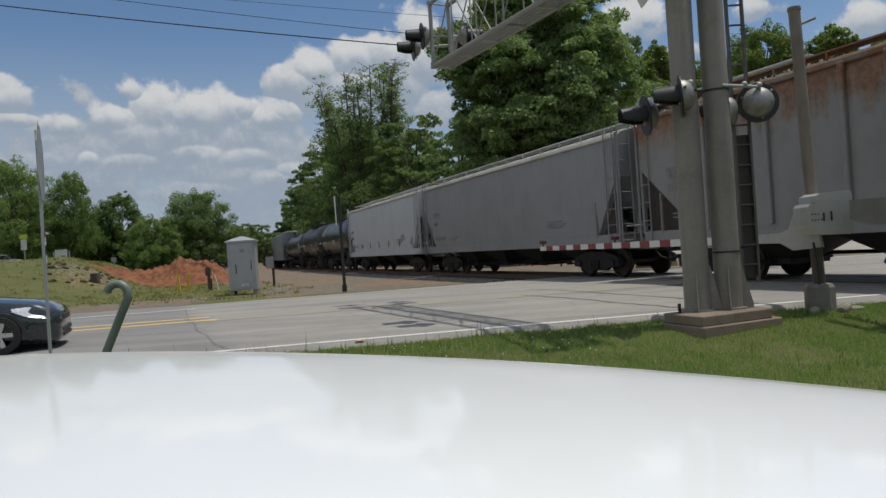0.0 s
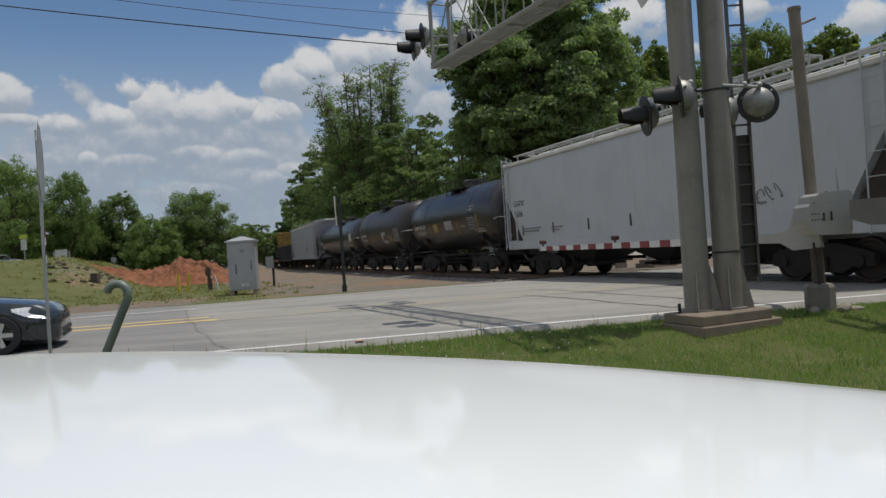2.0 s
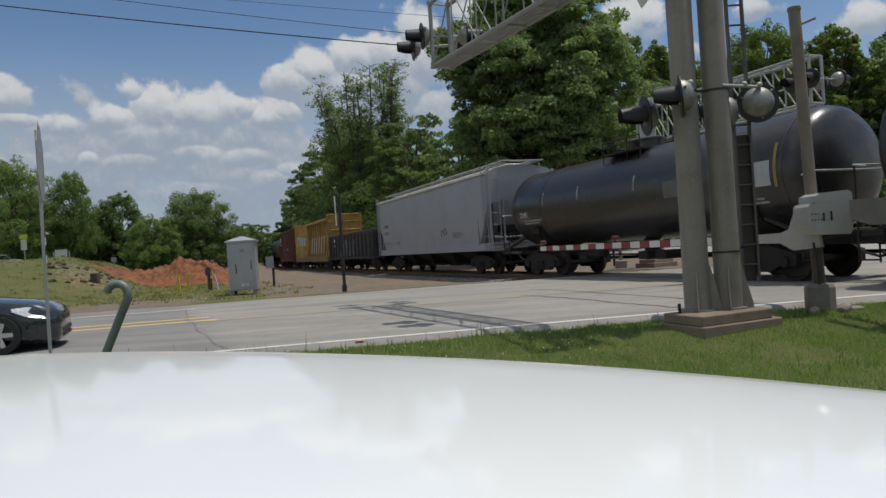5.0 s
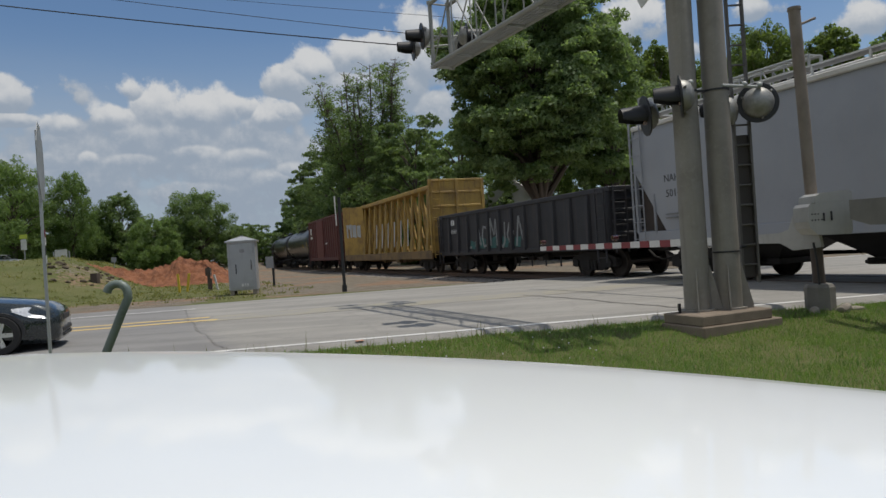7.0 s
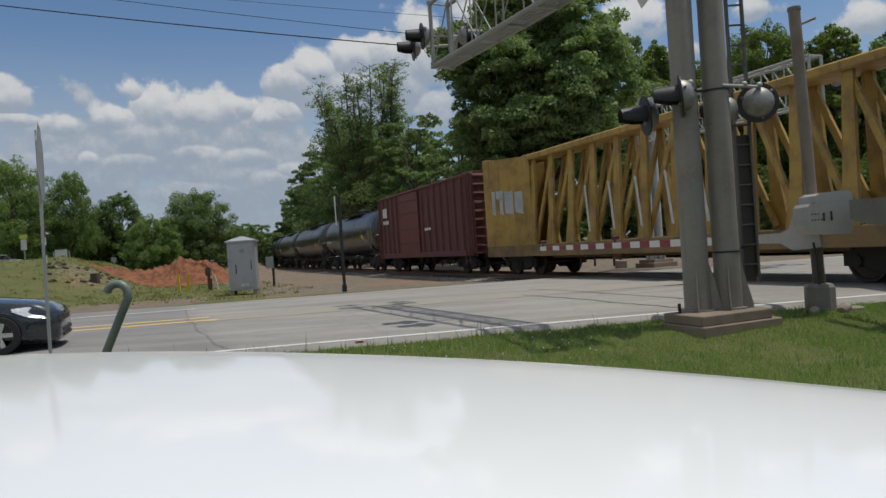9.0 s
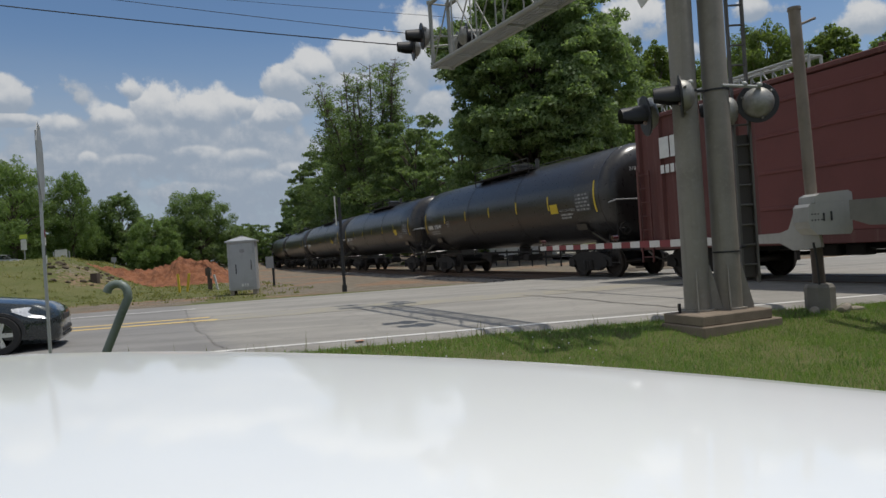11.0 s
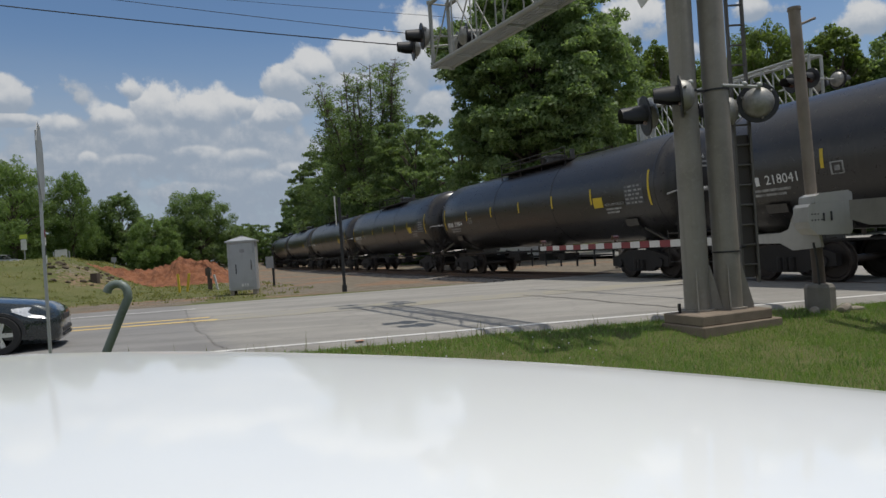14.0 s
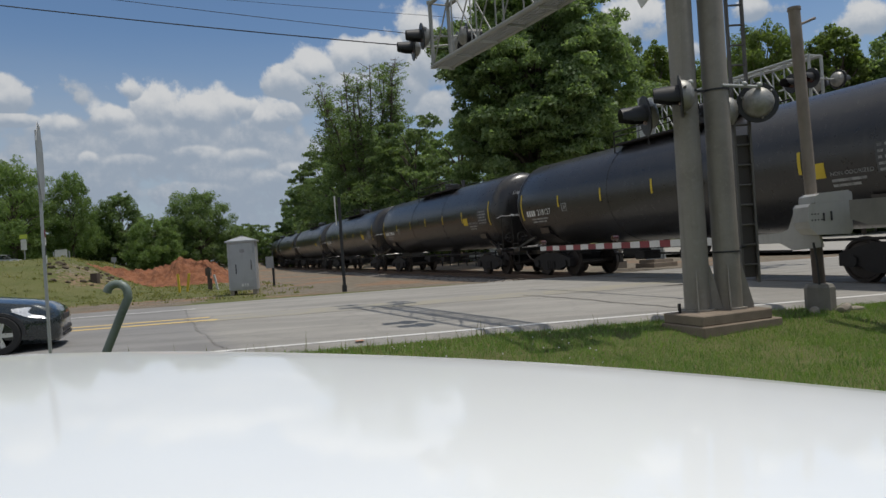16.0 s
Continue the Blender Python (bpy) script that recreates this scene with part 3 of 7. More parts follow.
def road():
    bm = bmesh.new()
    for a0, a1 in ((-140, 160),):
        n = 200
        prof = [(-0.17, -0.09), (-0.08, -0.012), (0.0, 0.0), (ROAD_W / 2, 0.03), (ROAD_W, 0.0), (ROAD_W + 0.5, -0.015), (ROAD_W + 0.75, -0.09)]
        rows = []
        for i in range(n + 1):
            a = mix(a0, a1, i / n)
            row = []
            for k, (c, z) in enumerate(prof):
                wob = (0.04 if k < 2 else 0.12) * noise.noise((a * 0.9, k, 5)) if k in (0, 1, 5, 6) else 0
                p = road_at(a, c + wob, z)
                u, w = uw(p.x, p.y)
                if abs(w) < 2.6 and z > -0.02:
                    p.z = mix(-0.012, z, smooth(1.2, 2.6, abs(w)))
                row.append(bm.verts.new(p))
            rows.append(row)
        for r0, r1 in zip(rows, rows[1:]):
            for k in range(len(prof) - 1):
                bm.faces.new((r0[k], r1[k], r1[k + 1], r0[k + 1]))
    r = part("road", bm, ROAD, smooth=True)
    tagged(r, "worn pale grey asphalt road with cracks", "road", kind="structure")
    c = ROAD_W / 2
    lines = [("edge_line", WHITE_LINE, [(-60, 10.0, 0.06, 0.2), (16, 90, 0.06, 0.2)]),
             ("edge_line", WHITE_LINE, [(-60, -7.3, 10.2, 10.36), (14, 90, ROAD_W - 0.25, ROAD_W - 0.11)]),
             ("centre_line", YELLOW_LINE, [(-60, -6.0, c - 0.72, c - 0.44), (-60, -6.3, c + 0.1, c + 0.38)]),
             ("faded_line", YELLOW_FAINT, [(-6.2, 5.5, c - 0.95, c + 0.45)]),
             ("orange_mark", ORANGE_MARK, [(-3.2, -3.08, -0.1, 0.03), (-3.85, -3.76, 0.1, 0.17)])]
    for name, mat, segs in lines:
        bm = bmesh.new()
        for a0, a1, c0, c1 in segs:
            strip(bm, a0, a1, c0, c1, 0.008, 80)
        for v in bm.verts:
            al, ac = road_of(v.co.x, v.co.y)
            crown = 0.03 * (1 - abs(ac - c) / c)
            v.co.z = max(crown, 0) + 0.005
        part(name, bm, mat, r)
    # dark cracks: where the old asphalt meets the new, and one that wanders across the near lanes
    crack(r, c, [(-7.6, 10.6), (-7.3, 9.0), (-7.0, 7.6), (-6.8, 6.4), (-6.3, 4.8), (-6.1, 3.6), (-5.6, 2.2), (-5.3, 0.9), (-5.0, 0.2)], 0.009)
    crack(r, c, [(0.95, 5.7), (1.15, 5.1), (1.4, 4.4), (1.5, 3.9), (1.72, 3.1), (1.75, 2.4), (2.0, 1.7), (2.2, 0.9), (2.4, 0.3)], 0.035)
    return r


def rail_and_ties():
    bed = bmesh.new()
    step = 2.0
    rows = []
    for i in range(-30, 226):
        s = i * step
        p, a = track(s)
        o = Vector((math.cos(a), -math.sin(a), 0))
        row = []
        for w, z in ((-3.3, -0.34), (-2.1, -0.2), (-1.35, -0.16), (0, -0.165), (1.35, -0.16), (2.1, -0.2), (3.3, -0.34)):
            q = p + o * (w + 0.12 * noise.noise((s, w, 1)))
            q.z = z + 0.02 * noise.noise((s * 1.3, w * 2, 4))
            row.append(bed.verts.new(q))
        rows.append(row)
    for r0, r1 in zip(rows, rows[1:]):
        for k in range(6):
            bed.faces.new((r0[k], r0[k + 1], r1[k + 1], r1[k]))
    for v in bed.verts:
        al, ac = road_of(v.co.x, v.co.y)
        if -0.3 < ac < ROAD_W + 0.3:
            v.co.z = min(v.co.z, -0.13)
    t = thing("railway_track", "railway track of brown steel rails on ballast", "track", kind="structure")
    part("ballast_bed", bed, BALLAST, t, "brown and grey crushed stone", smooth=True)
    prof = [(-0.075, -0.165), (0.075, -0.165), (0.075, -0.15), (0.012, -0.13), (0.012, -0.045), (0.037, -0.035), (0.037, -0.004), (0.03, 0), (-0.03, 0), (-0.037, -0.004), (-0.037, -0.035), (-0.012, -0.045), (-0.012, -0.13), (-0.075, -0.15)]
    for side in (-0.755, 0.755):
        rings = []
        for i in range(-15, 106):
            p, a = track(i * 4.0)
            o = Vector((math.cos(a), -math.sin(a), 0))
            rings.append([p + o * (side + y) + Vector((0, 0, z)) for y, z in prof])
        bm = bmesh.new()
        loft(bm, rings)
        part("rail", bm, RAIL, t)
    bm = bmesh.new()
    box(bm, (-0.11, -1.3, -0.3), (0.11, 1.3, -0.145))
    tie = mesh_of(bm, "tie", TIE)
    s = -20.0
    while s < 150:
        p, a = track(s)
        al, ac = road_of(p.x, p.y)
        if not -0.2 < ac < ROAD_W + 0.2:
            part("tie", tie, TIE, t, m=track_pose(s) @ pose(0, 0, random.uniform(-0.006, 0.006), 0, 0, random.uniform(-1, 1)))
        s += 0.54
    return t


# ---- train ----
COUPLED = []


def truck_meshes():
    w = bmesh.new()
    for side in (-1, 1):
        m = Matrix.Translation((0, side * 0.755, 0)) @ Matrix.Rotation(radians(90 * side), 4, "X")
        lathe(w, [(0.49, -0.075), (0.49, -0.05), (0.46, -0.045), (0.455, 0.05), (0.4, 0.055), (0.37, 0.02), (0.17, 0.03), (0.14, 0.075), (0.0001, 0.08)], 20, m @ Matrix.Scale(-1, 4, (0, 0, 1)), caps=False)
    rod(w, (0, -1.05, 0), (0, 1.05, 0), 0.085, 10)
    bmesh.ops.recalc_face_normals(w, faces=w.faces[:])
    wheel = mesh_of(w, "wheelset", WHEEL_STEEL, True)
    f = bmesh.new()
    y0, y1 = 0.94, 1.1
    out = [(-1.22, 0.36), (-1.22, 0.62), (-0.98, 0.7), (-0.45, 0.83), (0.45, 0.83), (0.98, 0.7), (1.22, 0.62), (1.22, 0.36), (1.0, 0.34), (0.9, 0.42), (0.5, 0.22), (-0.5, 0.22), (-0.9, 0.42), (-1.0, 0.34)]
    loft(f, [[(x, y, z) for x, z in out] for y in (y0, y1)])
    for x in (-0.16, 0, 0.16):
        rod(f, (x, 1.12, 0.27), (x, 1.12, 0.55), 0.075, 8)
    for x in (-0.915, 0.915):
        rod(f, (x, 0.95, 0.46), (x, 1.16, 0.46), 0.13, 12)
    side = mesh_of(f, "side_frame", TRUCK_STEEL, True)
    b = bmesh.new()
    box(b, (-0.2, -1.0, 0.45), (0.2, 1.0, 0.78), 0.03)
    box(b, (-0.42, -0.35, 0.7), (0.42, 0.35, 0.9), 0.03)
    for x in (-0.45, 0.45):
        box(b, (x - 0.06, -0.85, 0.35), (x + 0.06, 0.85, 0.5), 0.02)
    return wheel, side, mesh_of(b, "bolster", TRUCK_STEEL)


WHEELSET, SIDE_FRAME, BOLSTER = truck_meshes()
WHEELS = []


def trucks(car, at_x):
    for x in (-at_x, at_x):
        tk = part("truck", BOLSTER, TRUCK_STEEL, car, "black cast-steel truck", m=pose(x, 0, 0))
        for a in (-0.915, 0.915):
            WHEELS.append(part("wheelset", WHEELSET, WHEEL_STEEL, tk, m=pose(a, 0, 0.46)))
        part("side_frame", SIDE_FRAME, TRUCK_STEEL, tk)
        part("side_frame", SIDE_FRAME, TRUCK_STEEL, tk, m=pose(0, 0, 0, 0, 0, 180))


def coupler_mesh():
    bm = bmesh.new()
    box(bm, (-0.75, -0.09, 0.76), (0.05, 0.09, 0.96), 0.02)
    box(bm, (-0.05, -0.17, 0.74), (0.2, 0.15, 1.0), 0.04)
    tube(bm, [(-0.5, -0.3, 0.8), (-0.2, -0.32, 0.6), (0.1, -0.25, 0.5), (0.3, -0.1, 0.56)], 0.03, 6)
    return mesh_of(bm, "coupler", TRUCK_STEEL)


COUPLER = coupler_mesh()


def couplers(car, L):
    part("coupler", COUPLER, TRUCK_STEEL, car, m=pose(L / 2 - 0.1, 0, 0))
    part("coupler", COUPLER, TRUCK_STEEL, car, m=pose(-L / 2 + 0.1, 0, 0, 0, 0, 180))


def ladder(bm, x, y, z0, z1, wx, wy, n, r=0.02):
    """A ladder: two stiles and n rungs; (wx, wy) is its width along the car or across it."""
    for k in (0, 1):
        bar(bm, (x + wx * k, y + wy * k, z0), (x + wx * k, y + wy * k, z1), r * 2, r * 2)
    for i in range(n):
        z = mix(z0 + 0.15, z1 - 0.1, i / max(1, n - 1))
        rod(bm, (x, y, z), (x + wx, y + wy, z), r * 0.8, 6)


def brake_gear(bm, x, n=5):
    for i in range(n):
        a = x + random.uniform(-3, 3)
        box(bm, (a - 0.2, -0.7 + random.uniform(-.3, .3), 0.55), (a + 0.25, -0.3, 0.8), 0.03)
    rod(bm, (x - 3.4, -0.5, 0.72), (x + 3.4, -0.5, 0.66), 0.03, 6)


def covered_hopper(L, paint, roof_paint, label, number, marks=4, ribs=False, letters=None, spray=None, marked=False, code=""):
    letters = letters or DARK_LETTER
    car = thing("covered_hopper", label, "hopper car", group="cars of the freight train")
    B, w, zs = L / 2 - 0.55, 1.56, 4.4 if ribs else 4.21
    cut = 2.05 if ribs else 1.15
    bm = bmesh.new()

    def ring(x, zb, hw):
        return [(x, -hw, zb), (x, -w, max(zb, 2.2) if not ribs else zb + 0.01), (x, -w, zs - 0.25), (x, -w + 0.07, zs), (x, -w + 0.3, zs + 0.14), (x, -0.5, zs + 0.3), (x, 0.5, zs + 0.3),
                (x, w - 0.3, zs + 0.14), (x, w - 0.07, zs), (x, w, zs - 0.25), (x, w, max(zb, 2.2) if not ribs else zb + 0.01), (x, hw, zb)]
    lo = w - (0.06 if not ribs else 0)
    loft(bm, [ring(-B, 3.05, w), ring(-B + cut, 1.28, lo), ring(B - cut, 1.28, lo), ring(B, 3.05, w)])
    part("body", bm, paint, car, smooth=True)
    for y in (-1, 1):
        bm = bmesh.new()
        box(bm, (-B, y * 1.5 - 0.05, 1.02), (B, y * 1.5 + 0.05, 1.34), 0.015)
        part("side_sill", bm, paint, car)
    for x in (-1, 1):
        bm = bmesh.new()
        box(bm, (x * (B - 0.15) - 0.15, -1.44, 1.0), (x * (B - 0.15) + 0.15, 1.44, 1.3), 0.02)
        box(bm, (x * (B - 2.1) - 1.99, -0.3, 0.82), (x * (B - 2.1) + 1.99, 0.3, 1.12), 0.02)
        part("end_sill", bm, paint, car)
    if ribs:
        n = 15
        bm = bmesh.new()
        box(bm, (-0.06, 0, 1.32), (0.06, 0.1, zs - 0.02), 0.015)
        post = mesh_of(bm, "side_post", paint)
        for i in range(n):
            x = mix(-B + cut * 0.75, B - cut * 0.75, i / (n - 1))
            part("side_post", post, paint, car, m=pose(x, w, 0))
            part("side_post", post, paint, car, m=pose(x, -w, 0, 0, 0, 180))
    bm = bmesh.new()
    for y in (-1, 1):
        box(bm, (-B - 0.02, y * (w - 0.03) - 0.06, zs - 0.05), (B + 0.02, y * (w - 0.03) + 0.06, zs + 0.07), 0.02)
        box(bm, (-B - 0.3, y * 0.72 - 0.2, zs + 0.42), (B + 0.3, y * 0.72 + 0.2, zs + 0.46))
        for i in range(13):
            x = mix(-B, B, i / 12)
            bar(bm, (x, y * 0.9, zs + 0.2), (x, y * 0.9, zs + 0.44), 0.04, 0.04)
    box(bm, (-B + 0.6, -0.35, zs + 0.28), (B - 0.6, 0.35, zs + 0.42), 0.03)
    for x in (-1, 1):
        box(bm, (x * (B + 0.12) - 0.15, -0.95, zs + 0.42), (x * (B + 0.12) + 0.15, 0.95, zs + 0.46))
    part("roof_walk", bm, roof_paint, car, "weathered roof walk and hatches")
    # end frames: ladders, posts, slope braces
    for sx in (-1, 1):
        bm = bmesh.new()
        for y in (-1, 1):
            bar(bm, (sx * B, y * 1.5, 1.3), (sx * B, y * 1.5, zs + 0.1), 0.09, 0.09)
            bar(bm, (sx * B, y * 0.9, 1.3), (sx * B, y * 0.9, 3.1), 0.08, 0.08)
        ladder(bm, sx * (B + 0.03) - 0.23 * (1 + sx), -1.62, 1.0, zs + 0.3, 0.42, 0, 8, 0.013)
        ladder(bm, sx * (B + 0.16), -1.55, 1.0, zs + 0.3, 0, 0.42, 8, 0.013)
        ladder(bm, sx * (B - 0.95) - 0.2, -1.55, 1.25, 2.35, 0.02, 0, 1)
        rod(bm, (sx * (B + 0.16), -1.4, 1.55), (sx * (B + 0.16), 1.4, 1.55), 0.025, 6)
        box(bm, (sx * (B - 0.25) - 0.35, -1.4, 1.3), (sx * (B - 0.25) + 0.35, 1.4, 1.36))
        part("end_frame", bm, paint, car, "ladder and posts at the open end")
        # added dark plates: the open end's shade and dirt put into their colour
        for y in (-1.36, 1.36):
            bm = bmesh.new()
            loft(bm, [[(sx * (B - 0.06), y + d, 2.93), (sx * (B - cut + 0.15), y + d, 1.33), (sx * (B - 0.06), y + d, 1.33)] for d in (-0.02, 0.02)])
            part("slope_web", bm, END_SHADE, car, "added dark brown plate for the shade and dirt in the open end")
        bm = bmesh.new()
        box(bm, (sx * (B - 0.8) - 0.35, -0.55, 1.4), (sx * (B - 0.8) + 0.35, 0.1, 1.85), 0.1)
        rod(bm, (sx * (B - 0.5), -0.9, 1.9), (sx * (B - 0.5), 0.4, 1.9), 0.16, 10)
        part("brake_cylinder", bm, TRUCK_STEEL, car)
    n = 4 if L > 16.5 else 3
    span = 2 * (B - 2.05) / n
    for i in range(n):
        x = -B + 2.05 + span * (i + 0.5)
        top, bot = span * 0.48, 0.28
        bm = bmesh.new()
        loft(bm, [[(x - top, -1.4, 1.27), (x + top, -1.4, 1.27), (x + top, 1.4, 1.27), (x - top, 1.4, 1.27)],
                  [(x - bot, -0.55, 0.5), (x + bot, -0.55, 0.5), (x + bot, 0.55, 0.5), (x - bot, 0.55, 0.5)]])
        box(bm, (x - 0.4, -0.65, 0.36), (x + 0.4, 0.65, 0.5), 0.02)
        rod(bm, (x, -1.2, 0.45), (x, 1.2, 0.45), 0.04, 6)
        part("outlet_gate", bm, TRUCK_STEEL, car, "dark hopper outlet under the body")
    y = -w - 0.004 - (0.1 if ribs else 0.0)
    bm = bmesh.new()
    if not code:
        bars(bm, -B + 1.15, 2.72, [0.16] * marks, 0.24, y)
    for i, x in enumerate(np.linspace(-B + 1.2, B - 1.4, 7) if marked else ()):
        mark = bmesh.new()
        box(mark, (x, -w - 0.004, 1.55), (x + 0.04, -w + 0.03, 1.9))
        part("marking", mark, letters, car)
    for x, z, a, h in ((-B + 1.2, 1.75, 1.3, 0.035), (-B + 1.2, 1.65, 1.1, 0.035), (-B + 3.2, 1.72, 0.7, 0.035), (-B + 3.2, 1.62, 0.5, 0.03), (B - 4.1, 1.9, 1.0, 0.03), (B - 4.1, 1.8, 1.2, 0.03), (B - 4.1, 1.7, 0.9, 0.03)):
        line = bmesh.new()
        box(line, (x, -w - 0.006, z), (x + a, -w + 0.04, z + h))
        part("lettering", line, FAINT_LETTER, car, "small faint stencilled data line")
    if not code:
        part("lettering", bm, letters, car, "worn stencilled mark")
    else:
        bm.free()
    if code:
        writing(code, 0.32 if marked else 0.27, letters, car, pose(-B + (0.62 if marked else 1.2), y - 0.002, 2.62, 90, 0, 0), "letters")
    writing(number, 0.33 if marked else 0.28, letters, car, pose(-B + (0.66 if marked else 1.25 if code else 1.15), y - 0.002, 2.22 if code else 2.34, 90, 0, 0))
    if spray:
        bm = bmesh.new()
        for k in range(3):
            x = spray + k * 0.24
            tube(bm, [(x + 0.11 * math.cos(0.6 * i + k), -w - 0.002, 1.95 + 0.16 * math.sin(0.6 * i) + 0.05 * k) for i in range(10)], 0.012, 5)
        part("graffiti", bm, FAINT_LETTER, car, "dark sprayed scrawl")
    trucks(car, L / 2 - 2.55)
    couplers(car, L)
    return car


def tank_car(L, r, zc, paint, label, number, stripes=False, long_platform=False, patches=(), marks=4, code="", panel=None):
    car = thing("tank_car", label, "tank car", group="cars of the freight train")
    H = L / 2 - 0.62
    prof = [(0.0001, -H), (r * 0.4, -H + 0.03), (r * 0.68, -H + 0.1), (r * 0.86, -H + 0.21), (r * 0.96, -H + 0.36), (r, -H + 0.56)]
    rings = prof + [(r, -H + 2.4), (r, 0), (r, H - 2.4)] + [(a, -b) for a, b in prof[::-1]]
    bm = bmesh.new()
    lathe(bm, rings, 36, Matrix.Translation((0, 0, zc)) @ Matrix.Rotation(radians(90), 4, "Y"), caps=False)
    bmesh.ops.recalc_face_normals(bm, faces=bm.faces[:])
    body = part("tank", bm, paint, car, smooth=True)
    for x in ([-H + 0.7, -H + 2.6, H - 2.6, H - 0.7] if not stripes else [-H + 0.6, -2.2, 2.2, H - 0.6]):
        bm = bmesh.new()
        lathe(bm, [(r + 0.002, -0.035), (r + 0.012, -0.03), (r + 0.012, 0.03), (r + 0.002, 0.035)], 36, Matrix.Translation((x, 0, zc)) @ Matrix.Rotation(radians(90), 4, "Y"), caps=False)
        part("weld_band", bm, paint, car, smooth=True)
    for sx in (-1, 1):
        bm = bmesh.new()
        box(bm, (sx * (L / 2 - 1.75) - 1.5, -0.33, 0.78), (sx * (L / 2 - 1.75) + 1.2, 0.33, 1.12), 0.02)
        box(bm, (sx * (L / 2 - 0.75) - 0.22, -1.5, 0.95), (sx * (L / 2 - 0.75) + 0.22, 1.5, 1.08), 0.02)
        for y in (-1, 1):
            loft(bm, [[(sx * (L / 2 - 2.55) + d, y * a, z) for a, z in ((0.25, 1.0), (1.25, 1.55), (1.32, 1.75), (0.25, 1.35))] for d in (-0.28, 0.28)])
            bar(bm, (sx * (L / 2 - 0.75), y * 1.45, 1.05), (sx * (L / 2 - 1.9), y * 1.3, 1.45), 0.1, 0.06)
        part("end_sill", bm, TRUCK_STEEL if not stripes else paint, car)
    for sx in (-1, 1):
        x = sx * (L / 2 - 0.42)
        for y in (-1.45, 1.45):
            bm = bmesh.new()
            rod(bm, (x, y, 0.45), (x, y, 2.35), 0.02, 6)
            rod(bm, (x - sx * 0.42, y, 0.45), (x - sx * 0.42, y, 1.35), 0.02, 6)
            for z in (0.5, 0.85, 1.25):
                rod(bm, (x, y, z), (x - sx * 0.42, y, z), 0.017, 6)
            part("end_handrail", bm, TRUCK_STEEL, car, "grab rails beside the end platform")
        rail_bm = bmesh.new()
        rod(rail_bm, (x, -1.47, 2.36), (x, 1.47, 2.36), 0.022, 6)
        rod(rail_bm, (x, -1.47, 2.36), (x - sx * 0.3, -1.5, 2.3), 0.022, 6)
        part("grab_rail", rail_bm, GREY_PATCH, car, "pale rail across the tank head")
        bm = bmesh.new()
        lathe(bm, [(0.16, -0.02), (0.2, -0.02), (0.2, 0.02), (0.16, 0.02), (0.16, -0.02)], 14, Matrix.Translation((x - sx * 0.08, -1.1, 1.5)) @ Matrix.Rotation(radians(90), 4, "Y"), caps=False)
        for k in range(3):
            g = 2 * math.pi * k / 3
            rod(bm, (x - sx * 0.08, -1.1, 1.5), (x - sx * 0.08, -1.1 + 0.18 * math.cos(g), 1.5 + 0.18 * math.sin(g)), 0.015, 5)
        rod(bm, (x - sx * 0.08, -1.1, 1.5), (x - sx * 0.5, -1.1, 1.5), 0.03, 6)
        part("brake_wheel", bm, TRUCK_STEEL, car, "dark hand brake wheel")
    # middle platform with its rails, manway, valves, ladders
    bm = bmesh.new()
    pl = 0.9 if not long_platform else 2.4
    rail = 0.3
    zt = zc + r
    for y in (-1, 1):
        box(bm, (-pl, y * 0.7 - 0.28, zt - 0.12), (pl, y * 0.7 + 0.28, zt - 0.07))
    for y in (-0.95, 0.95):
        for x in (-pl, -pl / 3, pl / 3, pl):
            rod(bm, (x, y, zt - 0.35), (x, y, zt + rail), 0.02, 6)
        rod(bm, (-pl, y, zt + rail), (pl, y, zt + rail), 0.02, 6)
        rod(bm, (-pl, y, zt + rail / 2), (pl, y, zt + rail / 2), 0.016, 6)
    part("platform", bm, TRUCK_STEEL, car, "walkway and low railing at the middle")
    bm = bmesh.new()
    lathe(bm, [(0.36, zt - 0.08), (0.36, zt + 0.2), (0.42, zt + 0.21), (0.42, zt + 0.27), (0.2, zt + 0.33), (0.0001, zt + 0.3)], 20, Matrix.Translation((0.3, 0, 0)))
    lathe(bm, [(0.2, zt - 0.08), (0.2, zt + 0.3), (0.23, zt + 0.35), (0.12, zt + 0.42), (0.0001, zt + 0.43)], 14, Matrix.Translation((-0.6, 0.1, 0)))
    lathe(bm, [(0.09, zt - 0.08), (0.09, zt + 0.42), (0.0001, zt + 0.44)], 10, Matrix.Translation((1.1, 0.2, 0)))
    part("manway", bm, paint, car, smooth=True)
    bm = bmesh.new()
    lathe(bm, [(0.2, zc - r - 0.4), (0.24, zc - r - 0.3), (0.24, zc - r + 0.06)], 14)
    brake_gear(bm, 0, 3)
    rod(bm, (-L / 2 + 2, -1.05, 0.9), (L / 2 - 2, -1.05, 0.9), 0.03, 6)
    box(bm, (-2.6, -0.8, 0.62), (-1.6, -0.4, 0.92), 0.08)
    part("bottom_valve", bm, TRUCK_STEEL, car)

    def wrap(bm, x0, x1, a0, a1, lift=0.006, n=8):
        """A patch that lies on the tank's near side, from angle a0 to a1 above the middle."""
        rr = r + lift
        rows = []
        for i in range(n + 1):
            a = radians(mix(a0, a1, i / n))
            rows.append([bm.verts.new((x, -rr * math.cos(a), zc + rr * math.sin(a))) for x in (x0, x1)])
        for (p, q), (s, t) in zip(rows, rows[1:]):
            bm.faces.new((p, q, t, s))

    def patch(name, x0, x1, a0, a1, mat, label=""):
        bm = bmesh.new()
        wrap(bm, x0, x1, a0, a1, n=max(2, int(abs(a1 - a0) / 4)))
